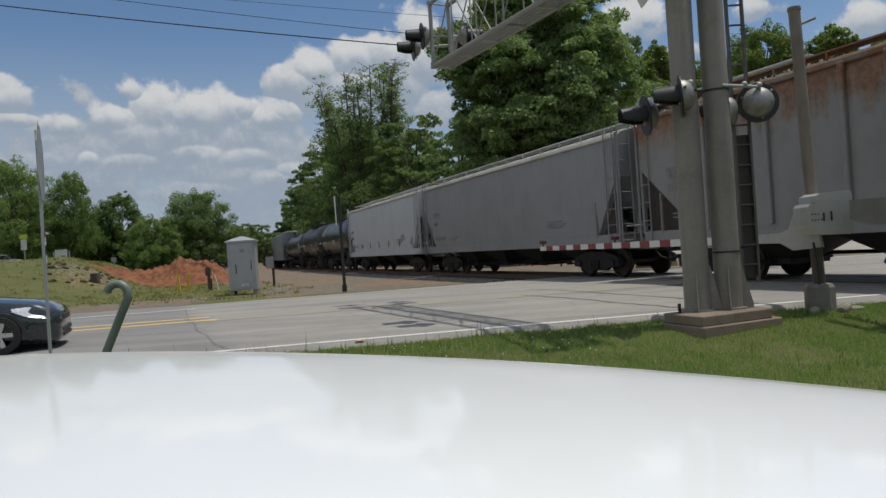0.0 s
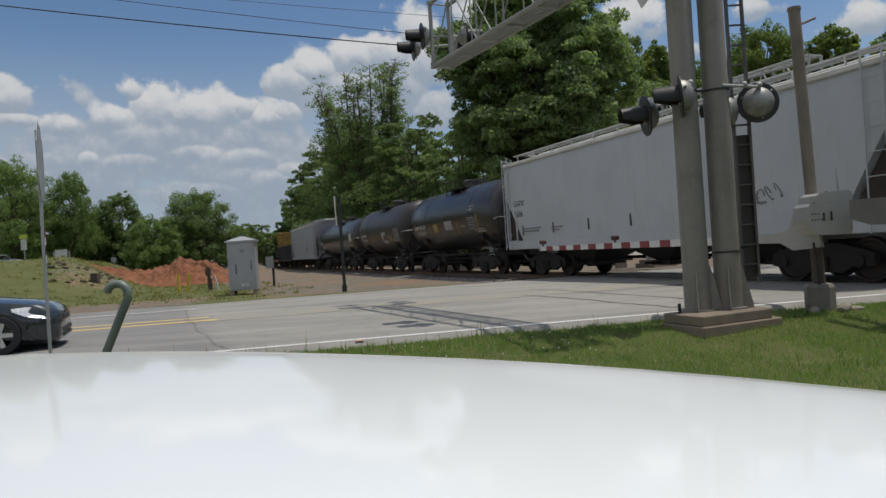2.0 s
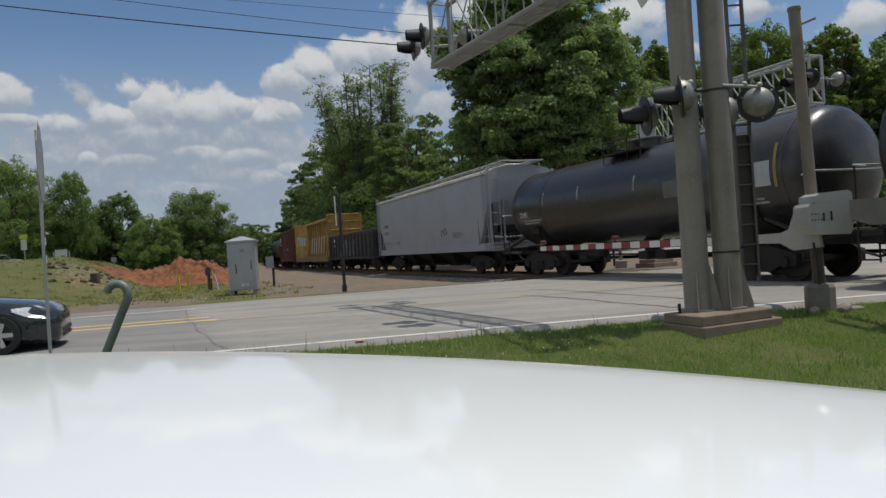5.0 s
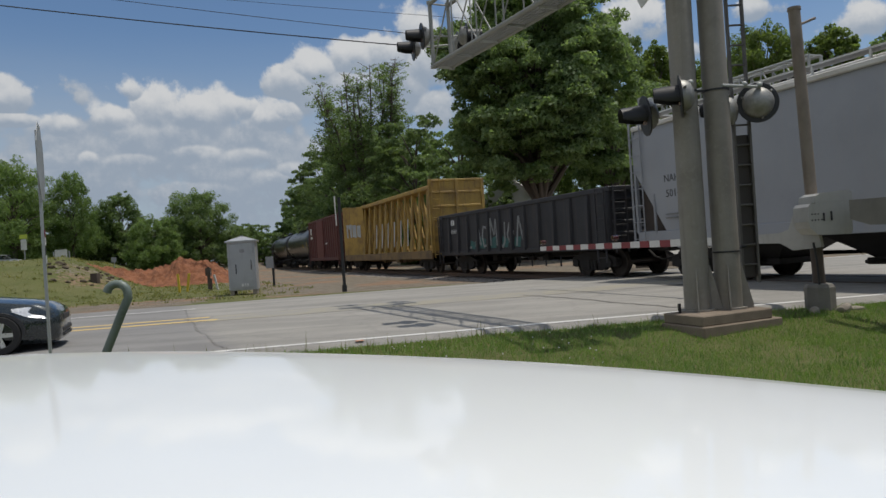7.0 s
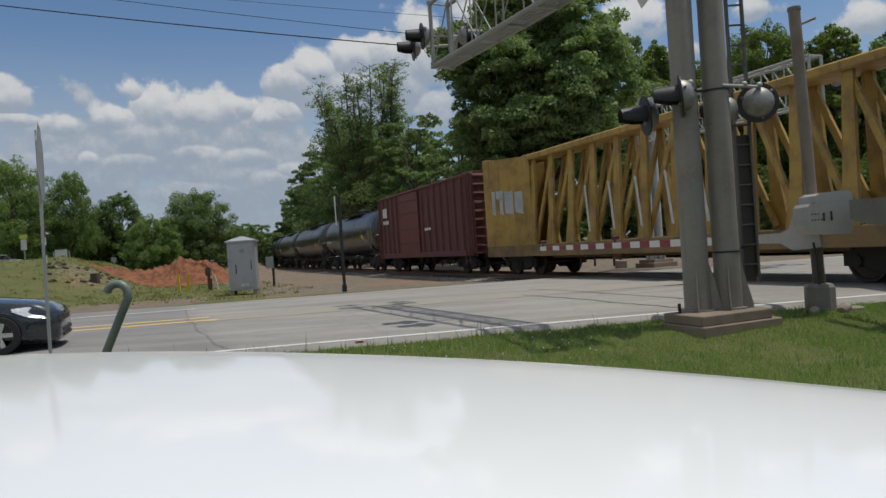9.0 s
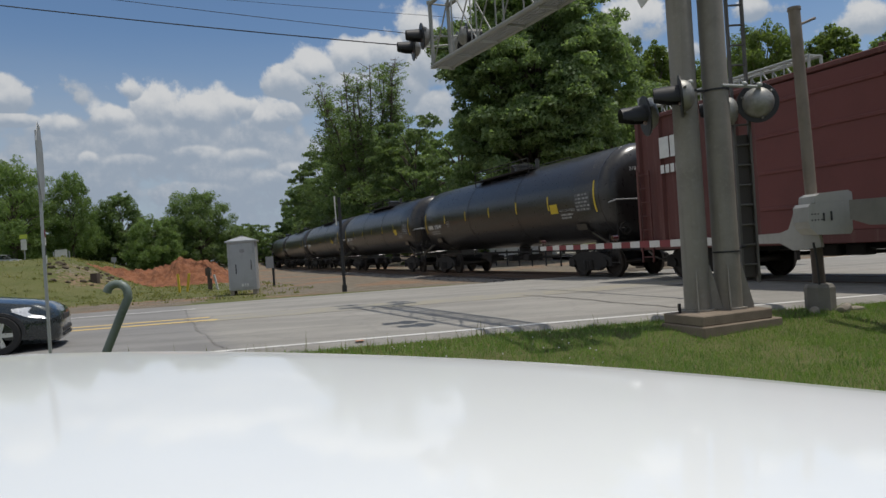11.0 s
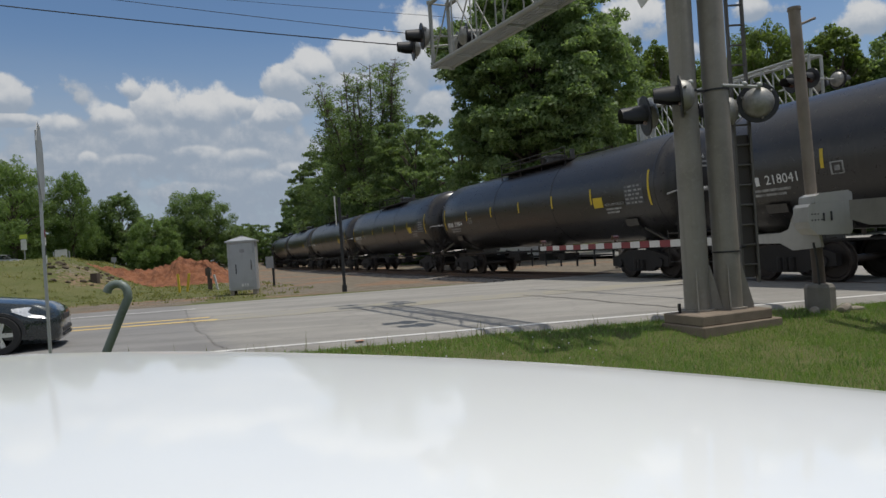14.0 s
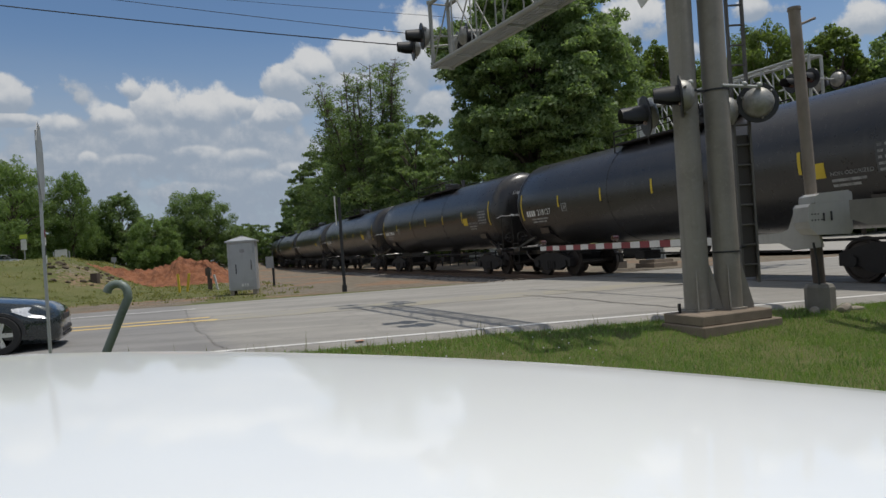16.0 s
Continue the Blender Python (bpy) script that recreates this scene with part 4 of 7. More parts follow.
        return part(name, bm, mat, car, label)

    def data_panel(x0, x1, a0, a1, rows, mat):
        """A pale stencilled table: rows of short bars on a faint ground."""
        patch("data_panel", x0, x1, a0, a1, FAINT_PANEL, "faint grey stencilled data panel")
        step = (a1 - a0) / rows
        bm = bmesh.new()
        for i in range(rows):
            x = x0 + 0.05
            while x < x1 - 0.12:
                w = random.uniform(0.06, 0.2)
                wrap(bm, x, min(x + w, x1 - 0.04), a0 + step * (i + 0.25), a0 + step * (i + 0.7), 0.009, 1)
                x += w + 0.06
        part("lettering", bm, mat, car, "worn stencilled rows")

    def words(text, x, ang, size, mat=WHITE_LETTER, name="letters"):
        rr = r + 0.012
        a = radians(ang)
        writing(text, size, mat, car, Matrix.Translation((x, -rr * math.cos(a), zc + rr * math.sin(a))) @ pose(0, 0, 0, 90 - ang - math.degrees(0.36 * size / r), 0, 0), name)

    if stripes:
        for x, a0, a1 in ((-7.45, -21, 15), (-4.92, -9, 6), (-2.5, -9, 6), (-0.12, -9, 6), (2.28, -10, 6), (4.62, -12, 6), (7.4, -21, 16)):
            patch("reflector_stripe", x - 0.04, x + 0.04, a0, a1, YELLOW_MARK, "yellow reflective stripe")
        patch("placard", 4.72, 5.2, -17, -5, YELLOW_MARK, "yellow warning panel")
        words("NON-ODORIZED", 5.3, -16, 0.12, PALE_LETTER)
        data_panel(6.3, 7.15, -18, 4, 5, PALE_LETTER)
        for k in range(marks):
            patch("lettering", -H + 1.1 + 0.155 * k, -H + 1.21 + 0.155 * k, -16.5, -9, WHITE_LETTER, "white stencilled mark")
        words(number, -H + 1.1 + 0.155 * marks + 0.12, -16, 0.3, name="number")
        for x, wd, a in ((-H + 1.35, 1.1, -22), (-H + 1.35, 0.95, -26), (5.3, 0.75, -21), (5.3, 0.6, -25)):
            patch("lettering", x, x + wd, a, a + 2.2, PALE_LETTER, "pale stencilled data line")
        bm = bmesh.new()
        for x0, x1, a0, a1 in ((-4.75, -4.45, -15, -14), (-4.75, -4.45, -6, -5), (-4.75, -4.71, -14, -6), (-4.49, -4.45, -14, -6), (-4.66, -4.54, -12, -8)):
            wrap(bm, x0, x1, a0, a1, n=2)
        part("marking", bm, PALE_LETTER, car, "small square stencil")
    else:
        words(code + " " + number, -H + 1.0, -13, 0.28, name="number")
        for x, wd, a in ((-H + 1.3, 1.3, -20), (-H + 1.3, 1.1, -24), (H - 2.1, 0.8, -26), (H - 2.1, 0.9, -30)):
            patch("lettering", x, x + wd, a, a + 2.2, PALE_LETTER, "pale stencilled data line")
        for row in patches:
            patch(*row)
        if panel:
            data_panel(*panel, 6, PALE_LETTER)
    # stencils on the leading head
    if code or stripes:
        text = (code + " " + number) if code else number
        writing(text, 0.17, WHITE_LETTER, car, pose(H - 0.02, -0.75, zc + 0.62, 90, 0, 90), "number")
        bm = bmesh.new()
        for z in (0.5, 0.38):
            box(bm, (H - 0.03, -0.45, zc + z), (H - 0.015, 0.1, zc + z + 0.05))
        part("lettering", bm, PALE_LETTER, car)
    trucks(car, L / 2 - 2.55)
    couplers(car, L)
    return car


def gondola(L):
    car = thing("gondola_car", "black ribbed steel gondola with sprayed graffiti", "gondola car", group="cars of the freight train")
    B, w, z0, z1 = L / 2 - 0.7, 1.5, 1.0, 2.72
    for y in (-1, 1):
        bm = bmesh.new()
        box(bm, (-B, y * w - 0.04, z0), (B, y * w + 0.04, z1))
        part("side_wall", bm, GONDOLA_BLACK, car)
    for x in (-1, 1):
        bm = bmesh.new()
        box(bm, (x * B - 0.05, -w + 0.041, z0), (x * B + 0.05, w - 0.041, z1 + 0.02))
        part("end_wall", bm, GONDOLA_BLACK, car)
    bm = bmesh.new()
    box(bm, (-B + 0.05, -w + 0.041, z0), (B - 0.05, w - 0.041, z0 + 0.12))
    part("floor", bm, GONDOLA_BLACK, car)
    n = 14
    bm = bmesh.new()
    loft(bm, [[(-a, 0.04, z), (a, 0.04, z), (a * 0.7, d, z), (-a * 0.7, d, z)] for z, a, d in ((z0, 0.1, 0.17), (z1 - 0.1, 0.1, 0.12))])
    post = mesh_of(bm, "side_post", GONDOLA_BLACK)
    for i in range(n):
        x = mix(-B + 0.1, B - 0.1, i / (n - 1))
        part("side_post", post, GONDOLA_BLACK, car, m=pose(x, w, 0))
        part("side_post", post, GONDOLA_BLACK, car, m=pose(x, -w, 0, 0, 0, 180))
    bm = bmesh.new()
    for y in (-1, 1):
        box(bm, (-B - 0.06, y * w - 0.1, z1 - 0.1), (B + 0.06, y * w + 0.14, z1 + 0.06), 0.02)
        box(bm, (-B, y * w - 0.1, z0 - 0.12), (B, y * w + 0.12, z0 + 0.06), 0.02)
    for x in (-1, 1):
        box(bm, (x * B - 0.14, -w, z1 - 0.08), (x * B + 0.14, w, z1 + 0.06), 0.02)
        for z in (1.35, 1.7, 2.05, 2.4):
            box(bm, (x * (B + 0.05) - 0.07, -w, z - 0.05), (x * (B + 0.05) + 0.07, w, z + 0.07), 0.03)
    part("top_rail", bm, GONDOLA_BLACK, car)
    for sx in (-1, 1):
        bm = bmesh.new()
        ladder(bm, sx * (B - 0.3) - 0.22, -w - 0.2, 0.5, z1, 0.44, 0, 6)
        part("ladder", bm, GONDOLA_BLACK, car)
        bm = bmesh.new()
        ladder(bm, sx * (B + 0.16), -w, 0.8, z1, 0, 0.44, 6)
        part("ladder", bm, GONDOLA_BLACK, car)
    bm = bmesh.new()
    box(bm, (-B + 2, -0.4, 0.7), (B - 2, 0.4, 1.0), 0.03)
    brake_gear(bm, 0, 4)
    part("centre_sill", bm, TRUCK_STEEL, car)
    glyphs = [[(0, 1), (0.05, 0), (0.5, 0.05)], [(0.1, 0), (0.45, 0.95), (0.6, 0.5), (0.8, 0.05), (0.25, 0.35)], [(0.7, 0.85), (0.2, 0.95), (0.05, 0.5), (0.2, 0.05), (0.7, 0.15)], [(0.1, 0), (0.15, 1), (0.5, 0.4), (0.75, 0.95), (0.8, 0)],
              [(0.1, 0.95), (0.15, 0.1), (0.5, 0), (0.75, 0.2), (0.8, 0.95)], [(0.4, 0.05), (0.1, 0.4), (0.4, 0.95), (0.75, 0.5), (0.4, 0.05)], [(0.1, 0), (0.4, 1), (0.8, 0.1)]]
    for k, glyph in enumerate(glyphs):
        x0, zz, hh = -B + 3.1 + k * 0.74, 1.16 + 0.06 * (k % 2), 1.12 - 0.1 * (k % 3)
        bm = bmesh.new()
        for (ax, az), (bx, bz) in zip(glyph, glyph[1:]):
            p, q = Vector((x0 + ax * 0.8, -w - 0.056, zz + az * hh)), Vector((x0 + bx * 0.8, -w - 0.056, zz + bz * hh))
            bar(bm, p, q, 0.012, 0.1, up=(0, 0, 1) if abs((q - p).normalized().z) < 0.9 else (1, 0, 0))
        part("graffiti", bm, FADED_SPRAY, car, "pale sprayed graffiti letter")
    for k in range(5):
        bm = bmesh.new()
        x = -B + 3.3 + k * 1.02
        loft(bm, [[(x, y, 1.14), (x + 0.5, y, 1.12), (x + 0.62, y, 1.4 + 0.12 * (k % 3)), (x + 0.1, y, 1.5 + 0.1 * (k % 2))] for y in (-w - 0.046, -w - 0.05)])
        part("graffiti", bm, TEAL_SPRAY, car, "teal sprayed patch")
    bm = bmesh.new()
    bars(bm, -B + 1.3, 2.25, [0.16, 0.16], 0.24, -w - 0.045)
    part("lettering", bm, WHITE_LETTER, car)
    writing("101343", 0.27, WHITE_LETTER, car, pose(-B + 1.1, -w - 0.05, 1.88, 90, 0, 0))
    # load of scrap just under the rim
    bm = bmesh.new()
    for k in range(22):
        x = random.uniform(B - 4, B - 0.8)
        rod(bm, (x - 1.2, random.uniform(-1.2, 1.2), random.uniform(1.2, 2.5)), (x + 0.6, random.uniform(-1.2, 1.2), random.uniform(1.2, 2.6)), 0.09, 8)
    part("load", bm, TRUCK_STEEL, car, "dark pipes lying inside")
    trucks(car, L / 2 - 2.4)
    couplers(car, L)
    return car


def centerbeam(L):
    car = thing("centerbeam_flatcar", "empty yellow centerbeam lumber car with graffiti", "flat car", group="cars of the freight train")
    B, w, z0, z1 = L / 2 - 0.7, 1.5, 1.05, 4.72
    bm = bmesh.new()
    box(bm, (-B, -w, z0 - 0.02), (B, w, z0 + 0.1))
    for y in (-1, 1):
        box(bm, (-B, y * w - 0.05, z0 - 0.3), (B, y * w + 0.05, z0 + 0.12), 0.015)
    box(bm, (-B + 2, -0.35, 0.62), (B - 2, 0.35, z0 - 0.02))
    brake_gear(bm, 0, 4)
    part("deck", bm, BEAM_DIRTY, car, "dirty yellow-brown deck and side sill")
    for sx in (-1, 1):
        bm = bmesh.new()
        x = sx * (B - 0.06)
        box(bm, (x - 0.05, -w, z0 + 0.1), (x + 0.05, w, z1), 0.01)
        bulk = part("bulkhead", bm, BEAM_YELLOW, car)
        for y in (-w + 0.07, 0, w - 0.07):
            bm = bmesh.new()
            box(bm, (x + sx * 0.05 - 0.08, y - 0.08, z0), (x + sx * 0.05 + 0.08, y + 0.08, z1), 0.015)
            part("bulkhead_post", bm, BEAM_YELLOW, bulk)
        for z in (z0 + 0.9, z0 + 1.6, z0 + 2.3, z0 + 3.0, z1 - 0.06):
            bm = bmesh.new()
            box(bm, (x + sx * 0.05 - 0.06, -w, z - 0.05), (x + sx * 0.05 + 0.06, w, z + 0.06), 0.015)
            part("bulkhead_rail", bm, BEAM_YELLOW, bulk)
        for y in (-1, 1):
            bm = bmesh.new()
            box(bm, (x + sx * 0.04 - 0.04, y * w - 0.45 * (y > 0), z1 - 0.5), (x + sx * 0.04 + 0.04, y * w + 0.45 * (y < 0), z1), 0.01)
            part("corner_gusset", bm, BEAM_YELLOW, bulk)
        bm = bmesh.new()
        ladder(bm, x + sx * 0.16, -w + 0.12, 0.8, z1, 0, 0.45, 9)
        part("ladder", bm, BEAM_YELLOW, bulk)
        # side wings that stiffen the bulkhead
        bm = bmesh.new()
        for y in (-1, 1):
            a, b = sx * (B - 0.1), sx * (B - 1.9)
            loft(bm, [[(a, y * (w - d), z0 + 0.1), (b, y * 0.45, z0 + 0.1), (b, y * 0.45, z1 - 0.06), (a, y * (w - d), z1 - 0.06)] for d in (0.0, 0.05)])
        part("bulkhead_wing", bm, BEAM_YELLOW, car, "yellow wing panel with a white painted mark")
    n = 12
    xs = [mix(-B + 2.0, B - 2.0, i / (n - 1)) for i in range(n)]
    for i, x in enumerate(xs):
        bm = bmesh.new()
        for y in (-1, 1):
            loft(bm, [[(x - a, y * d - 0.05, z), (x + a, y * d - 0.05, z), (x + a, y * d + 0.05, z), (x - a, y * d + 0.05, z)] for z, a, d in ((z0 + 0.1, 0.26, 0.55), (z0 + 1.2, 0.17, 0.42), (z1 - 0.2, 0.13, 0.3))])
        part("upright", bm, BEAM_YELLOW, car)
    for i, (a, b) in enumerate(zip(xs, xs[1:])):
        bm = bmesh.new()
        lo, hi = (a, b) if i < n // 2 else (b, a)
        for y in (-1, 1):
            bar(bm, (lo, y * 0.36, z0 + 0.2), (hi, y * 0.28, z1 - 0.3), 0.09, 0.15)
        part("diagonal", bm, BEAM_YELLOW, car)
    bm = bmesh.new()
    box(bm, (-B, -0.5, z1 - 0.26), (B, 0.5, z1 - 0.02), 0.04)
    part("top_chord", bm, BEAM_YELLOW, car)
    bm = bmesh.new()
    a, b = Vector((-B + 0.14, -w + 0.004, 0)), Vector((-B + 1.85, -0.47, 0))
    for i, (t0, t1, za, zb) in enumerate(((0.12, 0.2, 2.5, 3.4), (0.22, 0.4, 3.1, 3.4), (0.3, 0.38, 2.5, 3.1), (0.42, 0.62, 2.5, 3.35), (0.66, 0.84, 2.5, 3.3))):
        p, q = a.lerp(b, t0), a.lerp(b, t1)
        o = Vector((-(b - a).y, (b - a).x, 0)).normalized() * -0.012
        f = [bm.verts.new((v.x + o.x, v.y + o.y, z)) for v, z in ((p, za), (q, za - 0.1), (q, zb), (p, zb))]
        bm.faces.new(f)
    part("graffiti", bm, SPRAY, car, "white sprayed block letters")
    # straps in white: sunlight on the diagonals put into the colour
    for x in xs[3:9]:
        bm = bmesh.new()
        bar(bm, (x - 0.2, -0.6, 3.05), (x + 0.3, -0.85, 1.5), 0.05, 0.09)
        part("tie_strap", bm, WHITE_STRIPE, car, "tie-down strap coloured white as if sunlit")
    trucks(car, L / 2 - 2.6)
    couplers(car, L)
    return car


def boxcar(L):
    car = thing("boxcar", "brown ribbed steel boxcar with a red sliding door", "boxcar", group="cars of the freight train")
    B, w, z0, z1 = L / 2 - 0.75, 1.5, 1.0, 4.4
    bm = bmesh.new()
    loft(bm, [[(x, -w, z0), (x, w, z0), (x, w, z1), (x, w - 0.25, z1 + 0.12), (x, 0, z1 + 0.26), (x, -w + 0.25, z1 + 0.12), (x, -w, z1)] for x in (-B, B)])
    part("body", bm, BOX_BROWN, car)
    xs = [x for x in np.linspace(-B + 0.1, B - 0.1, 17) if abs(x + 1.3) > 1.6]
    bm = bmesh.new()
    loft(bm, [[(-0.09, 0, z), (0.09, 0, z), (0.05, 0.09, z), (-0.05, 0.09, z)] for z in (z0 + 0.08, z1 - 0.05)])
    post = mesh_of(bm, "side_post", BOX_BROWN)
    for x in xs:
        part("side_post", post, BOX_BROWN, car, m=pose(x, w, 0))
        part("side_post", post, BOX_BROWN, car, m=pose(x, -w, 0, 0, 0, 180))
    bm = bmesh.new()
    for y in (-1, 1):
        box(bm, (-B, y * w - 0.02, z0 - 0.16), (B, y * w + 0.1 * 1, z0 + 0.1), 0.015) if y > 0 else box(bm, (-B, -w - 0.1, z0 - 0.16), (B, -w + 0.02, z0 + 0.1), 0.015)
        box(bm, (-B - 0.02, y * w - 0.09, z1 - 0.06), (B + 0.02, y * w + 0.09, z1 + 0.06), 0.02)
    for i in range(15):
        x = mix(-B + 0.5, B - 0.5, i / 14)
        box(bm, (x - 0.05, -1.3, z1 + 0.1), (x + 0.05, 1.3, z1 + 0.2)) if i % 2 else None
    part("sill_and_eave", bm, BOX_BROWN, car)
    for sx in (-1, 1):
        bm = bmesh.new()
        for y in (-w + 0.04, w - 0.04):
            box(bm, (sx * B - 0.06, y - 0.06, z0 - 0.1), (sx * B + 0.06, y + 0.06, z1), 0.01)
        box(bm, (sx * (B + 0.02) - 0.03, -w + 0.1, z0 - 0.1), (sx * (B + 0.02) + 0.03, w - 0.1, z0 + 0.06), 0.01)
        end = part("corrugated_end", bm, BOX_BROWN, car, "end frame with round horizontal ribs")
        for i in range(9):
            z = z0 + 0.25 + i * 0.38
            bm = bmesh.new()
            rod(bm, (sx * B, -w + 0.1, z), (sx * B, w - 0.1, z), 0.1, 8)
            part("rib", bm, BOX_BROWN, end)
    for y in (-1, 1):
        bm = bmesh.new()
        box(bm, (-2.8, y * (w + 0.06) - 0.04, z0 + 0.1), (0.3, y * (w + 0.06) + 0.04, z1 - 0.1), 0.01)
        for z in (1.6, 2.4, 3.2, 3.9):
            box(bm, (-2.75, y * (w + 0.1) - 0.03, z), (0.25, y * (w + 0.1) + 0.03, z + 0.08), 0.01)
        part("door", bm, BOX_RED, car, "red sliding door")
    for sx in (-1, 1):
        bm = bmesh.new()
        ladder(bm, sx * (B - 0.34) - 0.22, -w - 0.14, 0.5, 3.0 if sx < 0 else z1, 0.44, 0, 7)
        part("ladder", bm, BOX_BROWN, car)
        bm = bmesh.new()
        ladder(bm, sx * (B + 0.16), -w + 0.05, 0.8, 3.2, 0, 0.44, 7)
        part("ladder", bm, BOX_BROWN, car)
    for x, z, ws, h in ((-B + 1.0, 3.25, [0.36, 0.36], 0.55), (-B + 1.0, 2.85, [0.14] * 6, 0.22), (1.2, 2.2, [0.5, 0.3], 0.12)):
        bm = bmesh.new()
        bars(bm, x, z, ws, h, -w - 0.09)
        part("lettering", bm, WHITE_LETTER, car, "white lettering, too worn to read")
    bm = bmesh.new()
    box(bm, (-B + 2, -0.35, 0.68), (B - 2, 0.35, 1.0), 0.02)
    brake_gear(bm, 0, 4)
    part("centre_sill", bm, TRUCK_STEEL, car)
    trucks(car, L / 2 - 2.4)
    couplers(car, L)
    return car


def train():
    """Cars in their order, each with the track lengths of its two ends at the start."""
    ends = [4.9, 22.2, 39.3, 55.65, 67.6, 79.05, 94.0, 111.0, 126.0, 146.2, 161.65]
    L = [b - a for a, b in zip(ends, ends[1:])]
    cars = [covered_hopper(L[0], HOPPER_RUSTY, RUST, "ribbed grey covered hopper with a rusty brown roof edge", "7214", ribs=True, letters=FAINT_LETTER),
            covered_hopper(L[1], HOPPER_GREY, HOPPER_ROOF, "dull grey covered hopper with smooth sides", "1006", letters=FAINT_LETTER),
            covered_hopper(L[2], HOPPER_LIGHT, HOPPER_ROOF, "pale grey covered hopper with faded stencils", "5606", spray=4.6, marked=True, code="GAPX"),
            tank_car(L[3], 1.5, 2.6, TANK_BLACK, "short black tank car with yellow and grey patches", "931139", code="FPAX", panel=(2.5, 3.4, -25, -2), patches=[
                ("placard", -1.7, -1.15, -22, -6, DULL_YELLOW, "dull yellow patch"), ("paint_patch", -0.2, 0.75, -20, -4, GREY_PATCH, "faded grey paint patch"), ("reflector_stripe", 1.3, 1.4, -29, -10, DULL_YELLOW),
                ("reflector_stripe", 3.46, 3.58, -35, 2, DULL_YELLOW), ("lettering", 2.65, 3.15, 8, 11.5, PALE_LETTER), ("lettering", 2.7, 3.2, 13.5, 17, PALE_LETTER), ("lettering", 1.6, 2.15, -18, -15, PALE_LETTER)]),
            tank_car(L[4], 1.5, 2.6, TANK_BROWN, "short brown-black tank car with faded paint patches", "9067", code="GAPX", panel=(3.4, 4.35, -27, 0), patches=[
                ("paint_patch", 0.85, 1.1, -32, -6, GREY_PATCH, "faded grey paint patch"), ("paint_patch", 1.104, 1.65, -13, -6, GREY_PATCH, "faded grey paint patch"), ("paint_patch", 1.104, 1.85, -34, -26, GREY_PATCH, "faded grey paint patch"),
                ("placard", 2.25, 2.75, -30, -16, DULL_YELLOW, "dull yellow patch"), ("reflector_stripe", -1.16, -1.08, -28, -4, DULL_YELLOW)]),
            tank_car(L[5], 1.4, 2.5, TANK_BLACK, "black tank car with white patches", "2240", patches=[
                ("paint_patch", 5.0, 5.85, -13, 10, SPRAY, "white paint patch"), ("reflector_stripe", 5.95, 6.03, -15, 26, DULL_YELLOW), ("reflector_stripe", 3.98, 4.06, 0, 18, PALE_LETTER), ("paint_patch", 2.3, 2.9, -12, 6, DULL_GREY),
                ("reflector_stripe", 1.0, 1.08, 2, 20, PALE_LETTER), ("reflector_stripe", -1.9, -1.82, 2, 20, PALE_LETTER), ("reflector_stripe", -4.1, -4.02, 2, 20, PALE_LETTER), ("paint_patch", -5.9, -5.0, -20, -12, DULL_GREY)]),
            covered_hopper(L[6], HOPPER_PALE, HOPPER_ROOF, "light grey covered hopper with a sprayed scrawl", "501423", spray=2.6, code="NAHX"),
            gondola(L[7]), centerbeam(L[8]), boxcar(L[9])]
    numbers = ["218040", "218041", "218066", "218127", "218066", "218067"]
    mids = [(a + b) / 2 for a, b in zip(ends, ends[1:])]
    first = tank_car(17.68, 1.53, 2.62, TANK_BLACK, "long glossy black tank car with yellow reflective stripes", numbers[0], stripes=True, long_platform=True)
    s = 161.65
    for k in range(14):
        cars.append(first if k == 0 else copy_tank(first, numbers[k % len(numbers)]))
        mids.append(s + 17.68 / 2)
        s += 17.68
    return list(zip(cars, mids))


def copy_tank(first, number):
    """The same tank car again, under another number."""
    c = copy_thing(first, Matrix())
    for o in list(c.children_recursive):
        if o.name.startswith("wheelset"):
            WHEELS.append(o)
        if o.name.startswith("number"):
            me, m, p = o.data, o.matrix_basis.copy(), o.parent
            bpy.data.objects.remove(o)
            size = 0.3 if abs(m.to_euler().z) < 0.5 else 0.17
            writing(number, size, WHITE_LETTER, p, m)
    return c

# ---- crossing signals ----
GLASS = glass_material("car_glass", (0.35, 0.4, 0.4))
CHROME = material("chrome", (0.62, 0.63, 0.65), 0.3, 1.0, grain=30, wear=4, amount=0.1, bump=0.0)
CAR_WHITE = material("white_car_paint", (0.85, 0.865, 0.845), 0.42, grain=3, wear=1.3, amount=0.05, bump=0.0, coat=0.75, coat_rough=0.06, dark=(0.7, 0.71, 0.69))
CAR_DARK = material("dark_blue_car_paint", (0.024, 0.033, 0.036), 0.28, 0.2, grain=40, wear=2, amount=0.2, bump=0.0, coat=1.0)
RUBBER = material("tyre_rubber", (0.02, 0.02, 0.02), 0.8, grain=40, wear=5, amount=0.4, bump=0.1)
DARK_TRIM = material("dark_trim", (0.025, 0.025, 0.027), 0.6, grain=30, wear=4, amount=0.3, bump=0.05)
CASE_PAINT = material("silver_case_paint", (0.4, 0.41, 0.42), 0.5, 0.3, grain=20, wear=1.5, amount=0.4, bump=0.05, streak=(0.26, 0.25, 0.23), streak_amount=0.35)
GREEN_PIPE = material("green_pipe_paint", (0.165, 0.2, 0.17), 0.45, grain=24, wear=3, amount=0.5, bump=0.08, light=(0.4, 0.44, 0.38), dark=(0.06, 0.09, 0.08))
